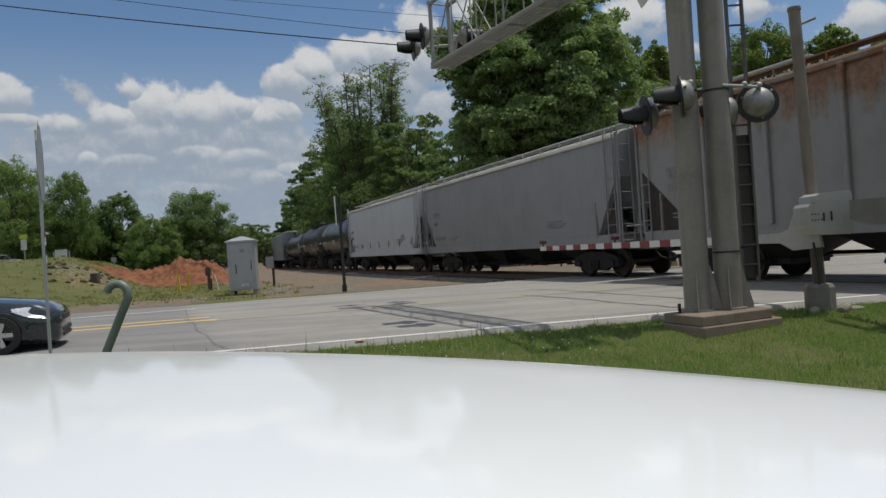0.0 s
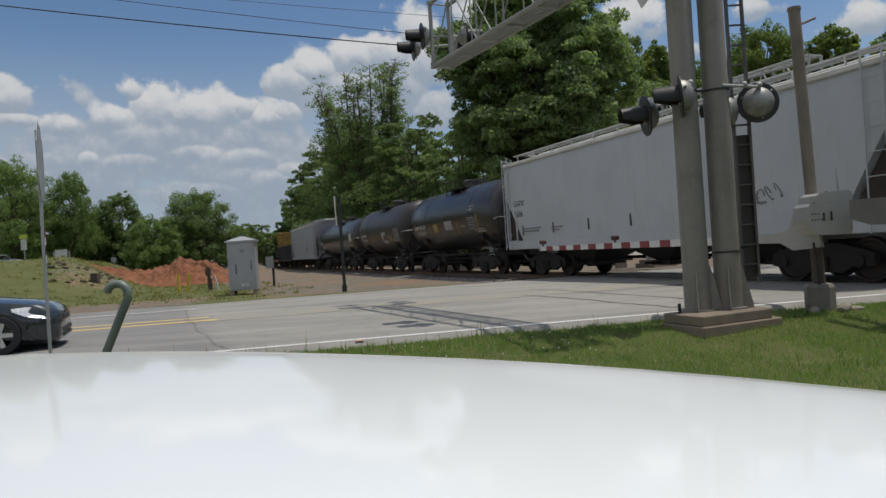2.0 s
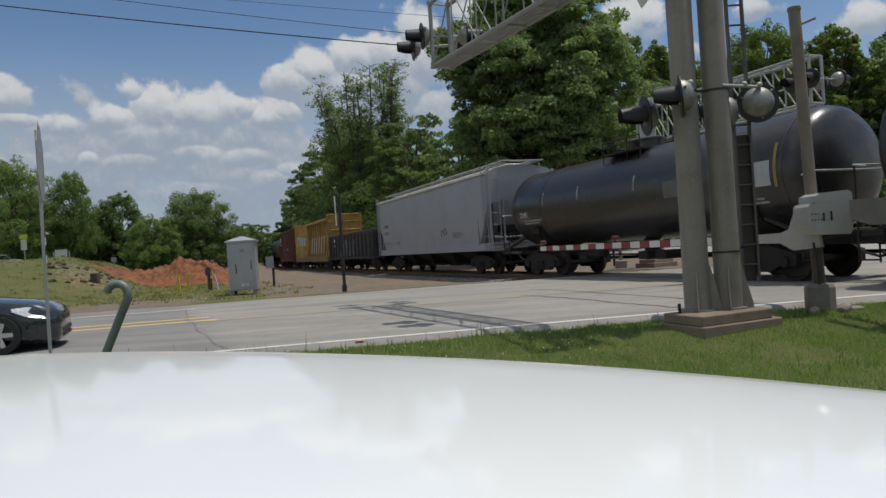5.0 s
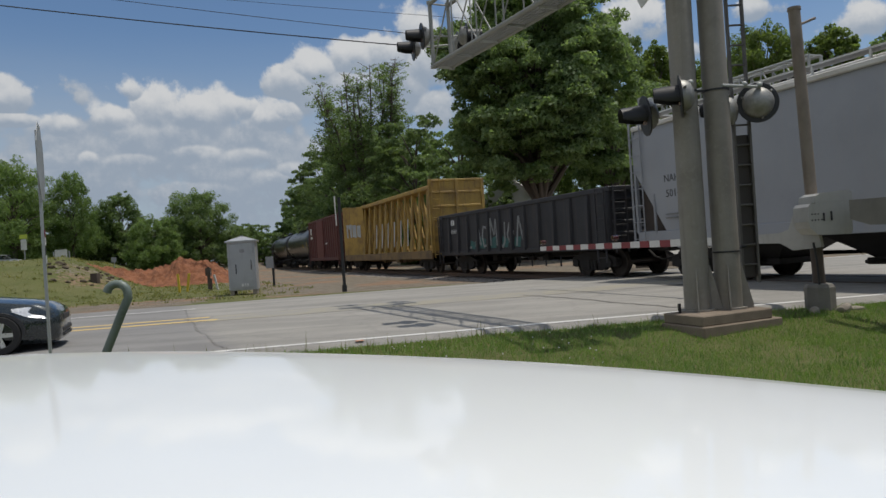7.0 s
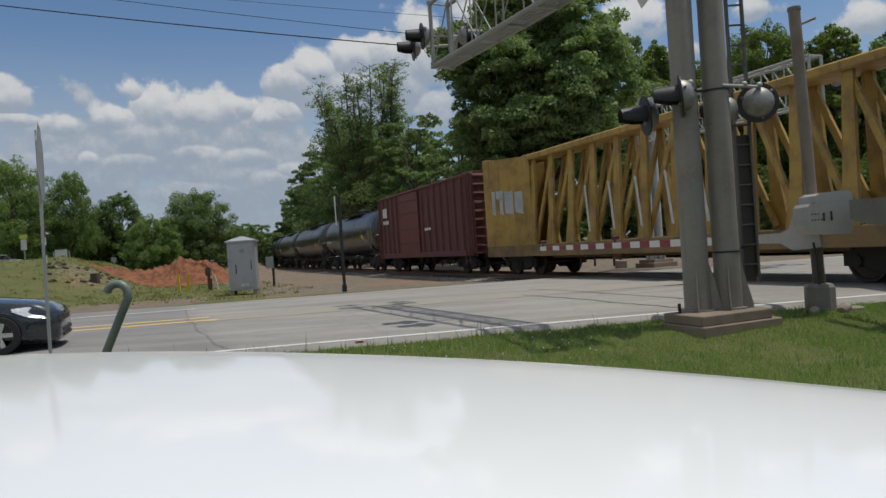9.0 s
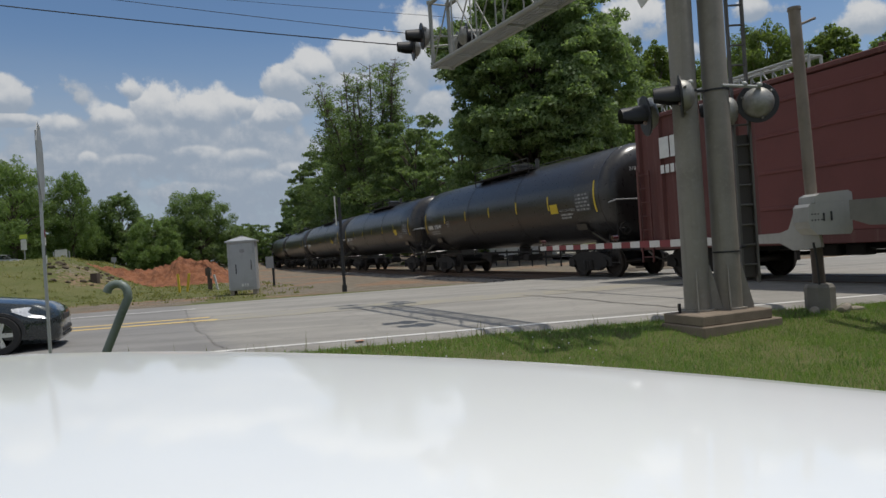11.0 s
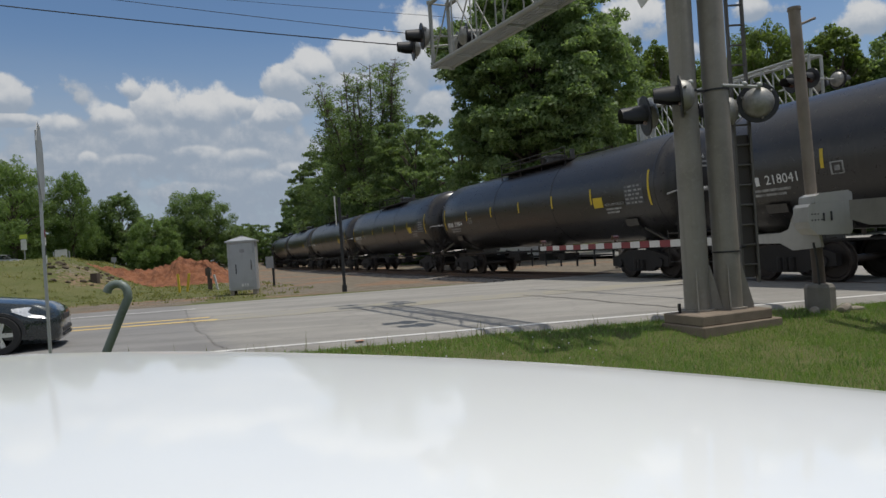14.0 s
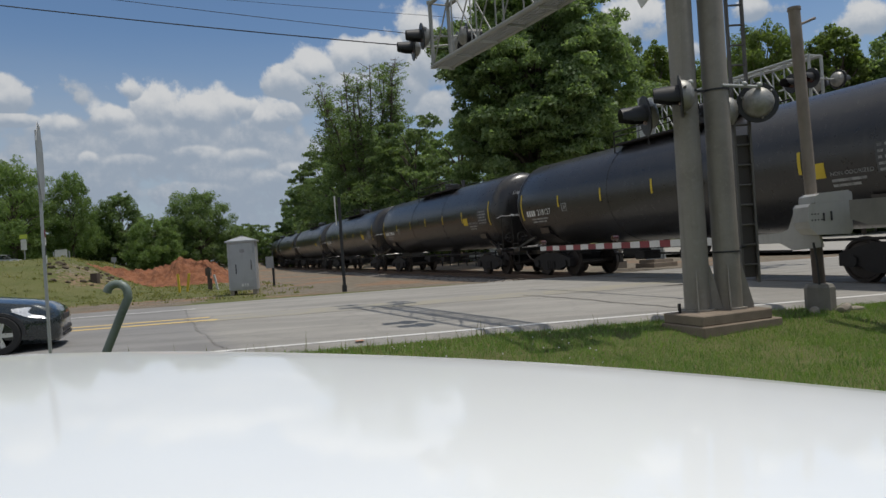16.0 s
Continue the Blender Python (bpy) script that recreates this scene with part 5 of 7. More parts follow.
CLAY = material("red_clay", (0.25, 0.098, 0.045), 0.95, grain=7, wear=1.6, amount=0.9, bump=1.0, dark=(0.15, 0.06, 0.032), light=(0.4, 0.22, 0.13))
WIRE = material("wire", (0.03, 0.03, 0.03), 0.6, bump=0.0)
SIGN_BACK = material("bare_sign_metal", (0.4, 0.41, 0.41), 0.45, 0.6, grain=30, wear=2, amount=0.4, bump=0.03)
BANK_SOIL = material("bank_soil", (0.1, 0.08, 0.05), 0.95, grain=12, wear=2, amount=0.7, bump=0.8, light=(0.17, 0.14, 0.09))
WHITE_SIDING = material("white_siding", (0.66, 0.67, 0.68), 0.6, grain=20, wear=1.0, amount=0.25, bump=0.03)
DARK_PANE = material("dark_pane", (0.03, 0.04, 0.045), 0.15, grain=10, wear=1, amount=0.2, bump=0.0)
LOT = material("pale_lot", (0.33, 0.315, 0.285), 0.9, grain=30, wear=0.4, amount=0.4, bump=0.2)


HEADLIGHT = material("headlight_glass", (0.85, 0.86, 0.86), 0.3, 0.5, grain=16, wear=9, amount=0.6, bump=0.5, dark=(0.3, 0.28, 0.27), coat=1.0)
LADDER_STEEL = material("dull_ladder_steel", (0.13, 0.12, 0.105), 0.6, 0.2, grain=20, wear=2, amount=0.5, bump=0.05)
GUARD_BROWN = material("brown_guard_steel", (0.06, 0.05, 0.042), 0.65, 0.1, grain=20, wear=2.5, amount=0.6, bump=0.08, dark=(0.06, 0.05, 0.042))
FOOTING_GREY = material("footing_grey", (0.2, 0.185, 0.16), 0.9, grain=30, wear=2.6, amount=0.7, bump=0.3, dark=(0.12, 0.11, 0.09))
CAST_GREY = material("cast_grey", (0.2, 0.19, 0.17), 0.65, 0.1, grain=20, wear=2.5, amount=0.6, bump=0.1)
PAD = material("stained_concrete", (0.22, 0.175, 0.13), 0.92, grain=45, wear=2.0, amount=0.6, bump=0.3, dark=(0.12, 0.09, 0.065), light=(0.34, 0.28, 0.21))


HOUSING = material("tarnished_housing", (0.33, 0.325, 0.3), 0.5, 0.55, grain=9, wear=6, amount=0.7, bump=0.06, dark=(0.17, 0.16, 0.145), light=(0.46, 0.46, 0.44))


def lamp_unit(p, facing, parent, name="flasher"):
    """A crossing flasher: black background disc, deep hood, red lens and a round silver housing behind."""
    f = Vector(facing).normalized()
    m = Matrix.Translation(p) @ f.to_track_quat("X", "Z").to_matrix().to_4x4()
    ry = Matrix.Rotation(radians(90), 4, "Y")
    bm = bmesh.new()
    lathe(bm, [(0.1, 0.0), (0.3, 0.0), (0.305, 0.012), (0.3, 0.024), (0.1, 0.024)], 28, ry)
    disc = part(name, bm, BLACK_SIGNAL, parent, "black round flasher with a hood", smooth=True, m=m)
    bm = bmesh.new()
    n, rings = 18, []
    for x, cut in ((0.02, 250), (0.2, 230), (0.36, 190), (0.38, 185)):
        rings.append([(x, 0.17 * math.sin(radians(cut) * (i / n - 0.5)), 0.17 * math.cos(radians(cut) * (i / n - 0.5))) for i in range(n + 1)]
                     + [(x, 0.16 * math.sin(radians(cut) * (0.5 - i / n)), 0.16 * math.cos(radians(cut) * (0.5 - i / n))) for i in range(n + 1)])
    loft(bm, rings)
    part("hood", bm, BLACK_SIGNAL, disc, smooth=True)
    bm = bmesh.new()
    lathe(bm, [(0.14, 0.02), (0.13, 0.045), (0.07, 0.06), (0.0001, 0.065)], 18, ry)
    part("lens", bm, RED_LENS, disc, "unlit red lens", smooth=True)
    bm = bmesh.new()
    lathe(bm, [(0.232, -0.002), (0.228, -0.03), (0.22, -0.055), (0.2, -0.1), (0.152, -0.145), (0.083, -0.172), (0.0001, -0.182)], 28, ry)
    for a in (20, 140, 260):
        rod(bm, (-0.03, 0.225 * math.cos(radians(a)), 0.225 * math.sin(radians(a))), (-0.06, 0.252 * math.cos(radians(a)), 0.252 * math.sin(radians(a))), 0.018, 6)
    part("housing", bm, HOUSING, disc, "tarnished silver lamp housing", smooth=True)
    return disc


def truss(bm_add, u0, u1, w0, w1, zb, rise, high, bays, chord=0.045, web=0.022, spot=at, one_way=False):
    """A box truss along the track: four chords, uprights, diagonals; bm_add(name, bmesh) takes each piece."""
    def p(i, w, top):
        u = mix(u0, u1, i / bays)
        return spot(u, w, zb + rise * abs(u - u0) + (high if top else 0))
    for w in (w0, w1):
        for top in (0, 1):
            bm = bmesh.new()
            rod(bm, p(0, w, top), p(bays, w, top), chord, 10)
            bm_add("chord", bm)
    for i in range(bays + 1):
        bm = bmesh.new()
        for w in (w0, w1):
            rod(bm, p(i, w, 0), p(i, w, 1), web if 0 < i < bays else chord, 8)
        for top in (0, 1):
            rod(bm, p(i, w0, top), p(i, w1, top), web * 1.2, 8)
        bm_add("cross_frame", bm)
    for i in range(bays):
        bm = bmesh.new()
        for w in (w0, w1):
            a, b = (i, i + 1) if i % 2 and not one_way else (i + 1, i)
            rod(bm, p(a, w, 0), p(b, w, 1), web, 8)
        rod(bm, p(i, w0, 1), p(i + 1, w1, 1), web, 8)
        bm_add("diagonal", bm)


def near_cantilever():
    t = thing("signal_cantilever", "weathered grey twin-pole mast with a truss arm and flashers", "crossing signal")
    P1, P2 = Vector((3.70, 10.3, 0)), Vector((4.175, 10.33, 0))
    for p in (P1, P2):
        bm = bmesh.new()
        lathe(bm, [(0.19, 0.1), (0.182, 3.0), (0.18, 8.1), (0.17, 8.13), (0.0001, 8.16)], 28, Matrix.Translation(p))
        pole = part("pole", bm, MAST_PAINT, t, smooth=True)
        bm = bmesh.new()
        lathe(bm, [(0.25, 0.095), (0.25, 0.125)], 20, Matrix.Translation(p))
        part("base_plate", bm, MAST_PAINT, t)
        for a in (radians(-108), radians(-14), radians(84)):
            bm = bmesh.new()
            d = Vector((math.cos(a), math.sin(a), 0))
            s = Vector((-d.y, d.x, 0)) * 0.009
            prof = [(0.175, 0.1), (0.34, 0.1), (0.34, 0.15), (0.2, 0.76), (0.175, 0.76)]
            loft(bm, [[p + d * r + Vector((0, 0, z)) + s * q for r, z in prof] for q in (-1, 1)])
            part("base_fin", bm, MAST_PAINT, t, "welded base fin")
    for z in (3.32, 5.3, 7.0):
        bm = bmesh.new()
        for p in (P1, P2):
            lathe(bm, [(0.178, z - 0.014), (0.194, z - 0.014), (0.194, z + 0.014), (0.178, z + 0.014)], 24, Matrix.Translation(p), caps=False)
        bar(bm, P1 + Vector((0.17, -0.05, z)), P2 + Vector((-0.17, -0.05, z)), 0.04, 0.03)
        rod(bm, P2 + Vector((0.15, 0.1, z)), (4.6, 10.9, z), 0.018, 8)
        part("clamp", bm, DARK_TRIM, t, "dark banded clamp")
    bm = bmesh.new()
    lathe(bm, [(0.183, 0.93), (0.198, 0.93), (0.198, 0.955), (0.183, 0.955)], 24, Matrix.Translation(P2), caps=False)
    rod(bm, P2 + Vector((0.12, 0.15, 0.945)), (4.7, 10.86, 0.99), 0.018, 8)
    part("clamp", bm, DARK_TRIM, t, "dark banded clamp")

    # the arm runs out over the road on the poles' side
    aim = radians(-25.6)

    def arm(back, side, z):
        return Vector((0.063 - math.sin(aim) * back + math.cos(aim) * side, 16.233 - math.cos(aim) * back - math.sin(aim) * side, z))
    truss(lambda n, b: part(n, b, TRUSS_STEEL, t, smooth=True), 7.49, 0.0, 0.0, 0.471, 5.42, 0.011, 1.45, 7, 0.047, 0.017, arm)
    for side in (0.0, 0.471):
        for z in (5.45, 6.95):
            bm = bmesh.new()
            rod(bm, arm(0, side, z), arm(0, side, z + 0.06), 0.07, 12)
            part("post_cap", bm, TRUSS_STEEL, t)
    bm = bmesh.new()  # walkway of grating between the lower chords
    for k in range(95):
        b = mix(0.1, 7.4, k / 94)
        bar(bm, arm(b, 0.05, 5.5 - 0.011 * b), arm(b, 0.42, 5.5 - 0.011 * b), 0.022, 0.03)
    for k in range(4):
        side = 0.09 + 0.095 * k
        bar(bm, arm(0.1, side, 5.5), arm(7.4, side, 5.42), 0.012, 0.028)
    part("walkway", bm, TRUSS_STEEL, t, "grey steel walkway grating")
    # bearers in paler steel than the truss: their sunlit edges as colour
    for k in range(8):
        b = 0.06 + 1.07 * k
        bm = bmesh.new()
        bar(bm, arm(b, 0.03, 5.462 - 0.011 * b), arm(b, 0.44, 5.462 - 0.011 * b), 0.02, 0.05)
        part("walkway_bearer", bm, GALV, t, "walkway bearer, paler than the truss for its sunlit edge")
    for z in (5.6, 6.7):  # brackets that hold the arm to the poles
        bm = bmesh.new()
        bar(bm, (3.2, 10.3, z), (4.2, 10.33, z), 0.1, 0.08)
        part("arm_bracket", bm, TRUSS_STEEL, t)
    # ladder with a closed lower part
    for x in (4.63, 4.87):
        bm = bmesh.new()
        bar(bm, (x, 10.845, 0.42), (x, 10.845, 7.5), 0.035, 0.07)
        part("ladder_stile", bm, LADDER_STEEL, t, "dull steel ladder stile")
    for k in range(22):
        bm = bmesh.new()
        rod(bm, (4.63, 10.835, 0.7 + 0.31 * k), (4.87, 10.835, 0.7 + 0.31 * k), 0.016, 6)
        part("ladder_rung", bm, LADDER_STEEL, t)
    bm = bmesh.new()
    box(bm, (4.65, 10.882, 0.5), (4.865, 10.897, 2.72), 0.005)
    for x in (4.652, 4.88):
        box(bm, (x - 0.008, 10.876, 0.45), (x + 0.008, 10.96, 2.6), 0.003)
    part("ladder_guard", bm, GUARD_BROWN, t, "dark plate that closes the ladder")
    # flashers on the mast
    bm = bmesh.new()
    rod(bm, (3.25, 10.3, 3.36), (3.72, 10.1, 3.36), 0.028, 8)
    for p in ((3.6, 10.08, 3.4), (3.72, 10.08, 3.42)):
        bmesh.ops.create_uvsphere(bm, u_segments=10, v_segments=8, radius=0.045, matrix=Matrix.Translation(p))
    part("cross_arm", bm, GALV, t, smooth=True)
    bm = bmesh.new()
    rod(bm, (4.2, 10.14, 3.36), (4.9, 10.5, 3.38), 0.025, 8)
    for p in ((4.62, 10.35, 3.4), (4.9, 10.48, 3.4)):
        bmesh.ops.create_uvsphere(bm, u_segments=10, v_segments=8, radius=0.045, matrix=Matrix.Translation(p))
    part("cross_arm", bm, GALV, t, smooth=True)
    lamp_unit((3.18, 10.5, 3.05), (-0.97, 0.02, -0.1), t)
    lamp_unit((3.56, 10.02, 3.22), (-0.95, 0.26, -0.05), t)
    lamp_unit((4.92, 10.6, 3.16), (0.25, 0.96, 0), t)
    lamp_unit((4.5, 10.78, 3.08), (-0.93, 0.37, 0), t)
    # flashers on the arm
    for p in ((-0.15, 16.3, 6.23), (-0.4, 17.1, 6.2), (1.2, 12.5, 6.2), (1.5, 11.95, 6.2)):
        lamp_unit(p, (-0.97, -0.17, -0.07), t)
    for p in ((0.87, 16.6, 6.26), (0.66, 17.2, 6.26)):
        lamp_unit(p, (0.99, 0.1, -0.05), t)
    for a, b in (((-0.15, 16.3, 6.23), (0.87, 16.6, 6.26)), ((-0.4, 17.1, 6.2), (0.66, 17.2, 6.26)), ((1.2, 12.5, 6.2), (1.9, 12.55, 6.2)), ((1.5, 11.95, 6.2), (2.2, 12.1, 6.2)),
                 (arm(0.1, 0.24, 6.22), arm(-1.1, 0.24, 6.24))):
        bm = bmesh.new()
        rod(bm, a, b, 0.022, 8)
        part("lamp_bracket", bm, GALV, t)
    # crossbuck board, of which one end hangs into view
    for a in (28, 152):
        bm = bmesh.new()
        box(bm, (-0.61, -0.004, -0.115), (0.61, 0.004, 0.115), 0.0)
        m = Matrix.Translation((3.44, 10.05, 5.05)) @ pose(0, 0, 0, 0, 0, -62) @ Matrix.Rotation(radians(a), 4, "Y")
        b = part("crossbuck_blade", bm, WHITE_STRIPE, t, "white crossbuck blade with dark letters", m=m)
        bm = bmesh.new()
        for k in range(7):
            box(bm, (-0.5 + 0.15 * k, -0.007, -0.06), (-0.41 + 0.15 * k, -0.005, 0.06))
        part("lettering", bm, DARK_LETTER, b)
    # bolts
    for p in ((3.36, 10.1, 0.09), (4.5, 10.38, 0.09)):
        bm = bmesh.new()
        rod(bm, p, (p[0], p[1], 0.24), 0.025, 8)
        part("anchor_bolt", bm, TRUCK_STEEL, t)
    return t


def mast_pad():
    t = thing("mast_foundation", "stained two-step concrete foundation pad in the grass", "foundation")
    turn = Matrix.Translation((3.87, 10.16, 0)) @ Matrix.Rotation(math.atan2(ACROSS.y, ACROSS.x), 4, "Z")
    bm = bmesh.new()
    box(bm, (-0.63, -0.47, -0.4), (0.84, 0.4, -0.045), 0.015)
    part("slab", bm, PAD, t, m=turn)
    bm = bmesh.new()
    box(bm, (-0.6, -0.42, -0.045), (0.7, 0.37, 0.1), 0.015)
    part("plinth", bm, PAD, t, "darker upper step", m=turn)
    return t


def crossing_gate():
    t = thing("crossing_gate", "lowered crossing gate with a red and white striped arm", "crossing gate")
    bm = bmesh.new()
    a, b = Vector((5.86, 10.95, 0.3)), Vector((5.74, 10.95, 4.62))
    rod(bm, a.lerp(b, 0.19), b, 0.088, 16)
    rod(bm, b, b + Vector((0, 0, 0.05)), 0.1, 16)
    rod(bm, b - Vector((0, 0, 0.25)), b + Vector((0.35, 0.05, -0.12)), 0.02, 6)
    part("mast", bm, GATE_MAST, t, "brown-grey weathered round mast", smooth=True)
    bm = bmesh.new()
    rod(bm, a, a.lerp(b, 0.19), 0.09, 14)
    part("stem", bm, STEM_BROWN, t, "dark rusty lower stem", smooth=True)
    bm = bmesh.new()
    lathe(bm, [(0.225, -0.4), (0.222, 0.0), (0.22, 0.27), (0.19, 0.32), (0.1, 0.335)], 8, Matrix.Translation((5.85, 10.94, 0)) @ Matrix.Rotation(radians(10), 4, "Z"))
    part("footing", bm, FOOTING_GREY, t, "chipped grey eight-sided footing")
    for k, (x, y, q) in enumerate(((5.6, 10.66, 0.07), (6.1, 10.72, 0.09), (6.2, 10.84, 0.06), (5.98, 10.62, 0.05))):
        bm = bmesh.new()
        bmesh.ops.create_icosphere(bm, subdivisions=2, radius=q, matrix=Matrix.Translation((x, y, -0.07)))
        for v in bm.verts:
            v.co += 0.03 * noise.noise_vector(v.co * 9)
        part("rubble", bm, CONCRETE, t)
    bm = bmesh.new()
    box(bm, (5.98, 10.75, -0.2), (6.45, 11.0, -0.06), 0.02)
    part("footing_plate", bm, CONCRETE, t)
    turn = Matrix.Translation((5.72, 10.66, 0)) @ Matrix.Rotation(radians(4), 4, "Z")
    bm = bmesh.new()
    loft(bm, [[(-0.24, y, 1.52), (-0.25, y, 1.3), (-0.22, y, 1.2), (-0.12, y, 1.1), (0.4, y, 1.08), (0.44, y, 1.14), (0.44, y, 1.52), (0.4, y, 1.57), (-0.2, y, 1.57)] for y in (-0.2, 0.2)])
    gb = part("gate_mechanism", bm, MECH_PAINT, t, "pale grey steel mechanism box", m=turn)
    bm = bmesh.new()
    loft(bm, [[(-0.13, y, 1.572), (0.46, y, 1.572), (0.46, y, 1.7), (0.4, y, 1.745), (-0.04, y, 1.72), (-0.12, y, 1.68)] for y in (-0.2, 0.23)])
    part("lid", bm, MECH_PAINT, gb)
    bm = bmesh.new()
    for x, h in ((-0.02, 0.12), (0.1, 0.14)):
        box(bm, (x, -0.225, 1.3), (x + 0.018, -0.2, 1.3 + h), 0.003)
    part("latch", bm, DARK_TRIM, gb, "two dark upright latches")
    bm = bmesh.new()
    for k in range(7):
        rod(bm, (-0.19 + 0.05 * (k % 4), -0.205, 1.32 + 0.09 * (k // 4)), (-0.19 + 0.05 * (k % 4), -0.195, 1.32 + 0.09 * (k // 4)), 0.012, 8)
    part("bolts", bm, DARK_TRIM, gb)
    # arm clamp and counterweight, on the far side of the box
    bm = bmesh.new()
    loft(bm, [[at(u, mix(-4.72, -4.6, (u - 13.6) / 1.8) + d, z) for u, z in ((13.6, 0.9), (14.15, 0.86), (14.4, 0.98), (15.4, 1.0), (15.4, 1.13), (14.4, 1.15), (14.22, 1.2), (14.1, 1.45), (13.7, 1.46))] for d in (0, 0.06)])
    part("arm_clamp", bm, MECH_PAINT, t, "tapered pale steel clamp")
    bm = bmesh.new()
    for w in (-4.72, -4.35):
        loft(bm, [[at(u, w + d, z) for u, z in ((13.1, 1.58), (13.1, 1.3), (12.8, 1.2), (11.6, 1.16), (11.6, 1.56))] for d in (0, 0.04)])
    part("counterweight_arm", bm, CAST_GREY, t, "grey-brown counterweight arm")
    bm = bmesh.new()
    for w in (-4.66, -4.45):
        loft(bm, [[at(u, w + d, z) for u, z in ((12.5, 1.5), (12.5, 1.0), (11.7, 0.98), (11.65, 1.5))] for d in (0, 0.13)])
    part("counterweight", bm, TRUCK_STEEL, t, "dark cast counterweight")
    # the arm: 0.4 m stripes
    u, k = 15.2, 0
    while u < 22.1:
        v = min(u + 0.315, 22.12)
        bm = bmesh.new()
        h = mix(0.075, 0.055, (u - 15.2) / 7)
        za, zb = 1.06 + 0.002 * (u - 15), 1.06 + 0.002 * (v - 15)
        loft(bm, [[at(x, -4.6, z - h), at(x, -4.56, z - h), at(x, -4.56, z + h), at(x, -4.6, z + h)] for x, z in ((u, za), (v, zb))])
        part("arm_stripe", bm, RED_STRIPE if k % 2 == 0 and k > 4 else WHITE_STRIPE, t, "red stripe" if k % 2 == 0 and k > 4 else "white stripe")
        u, k = v, k + 1
    for u in (22.0, 18.9, 16.4):
        bm = bmesh.new()
        rod(bm, at(u, -4.58, 1.13), at(u, -4.58, 1.19), 0.02, 8)
        rod(bm, at(u, -4.65, 1.24), at(u, -4.5, 1.24), 0.055, 12)
        part("arm_lamp", bm, RED_LENS, t, "small unlit red arm lamp")
    bm = bmesh.new()
    tube(bm, [(5.7, 10.75, 0.98), (5.73, 10.74, 0.7), (5.78, 10.8, 0.32)], 0.018, 8)
    part("cable", bm, DARK_TRIM, t, smooth=True)
    return t


def far_cantilever():
    t = thing("signal_cantilever", "silver truss cantilever beyond the track with twin poles", "crossing signal")
    for w in (5.3, 5.75):
        bm = bmesh.new()
        lathe(bm, [(0.17, 0.2), (0.165, 3.5), (0.16, 7.0), (0.0001, 7.05)], 20, Matrix.Translation(at(29.7, w)))
        part("pole", bm, GALV, t, smooth=True)
    bm = bmesh.new()
    loft(bm, [[at(29.7 + a, 5.52 + b, z) for a, b in ((-r, -r), (r, -r), (r, r), (-r, r))] for z, r in ((-0.3, 0.62), (0.06, 0.6), (0.07, 0.5), (0.2, 0.48))])
    part("footing", bm, PAD, t, "stained concrete footing")
    for w in (5.3, 5.75):  # fins that brace the poles' feet
        for du, dw in ((-1, 0), (1, 0), (0, -1), (0, 1)):
            bm = bmesh.new()
            loft(bm, [[at(29.7 + du * a + e * dw, w + dw * a + e * du, z) for a, z in ((0.15, 0.2), (0.3, 0.2), (0.27, 0.45), (0.15, 0.98))] for e in (-0.012, 0.012)])
            part("base_fin", bm, GALV, t)
    truss(lambda n, b: part(n, b, GALV, t, smooth=True), 30.0, 21.6, 5.25, 5.8, 5.1, -0.005, 1.5, 9, 0.05, 0.026, one_way=True)
    for u in (21.3, 22.0, 25.6, 26.3):
        lamp_unit(at(u, 6.1, 5.75), at(u, 7, 5.7) - at(u, 6, 5.75), t)
        lamp_unit(at(u, 4.95, 5.75), at(u, 4, 5.7) - at(u, 5, 5.75), t)
    bm = bmesh.new()
    for u in (21.3, 22.0, 25.6, 26.3):
        rod(bm, at(u, 4.95, 5.75), at(u, 6.1, 5.75), 0.025, 8)
    rod(bm, at(21.2, 5.5, 5.75), at(23, 5.5, 5.75), 0.03, 8)
    part("lamp_bracket", bm, GALV, t)
    return t


def far_gate():
    t = thing("crossing_gate", "grey gate post on a concrete block beyond the track", "crossing gate")
    bm = bmesh.new()
    rod(bm, at(31.4, 5.0, -0.2), at(31.4, 5.0, 1.0), 0.08, 12)
    part("mast", bm, MAST_PAINT, t, smooth=True)
    bm = bmesh.new()
    c = at(31.4, 5.0, 0)
    box(bm, (c.x - 0.22, c.y - 0.22, -0.3), (c.x + 0.22, c.y + 0.22, 0.2), 0.03)
    part("footing", bm, CONCRETE, t)
    return t


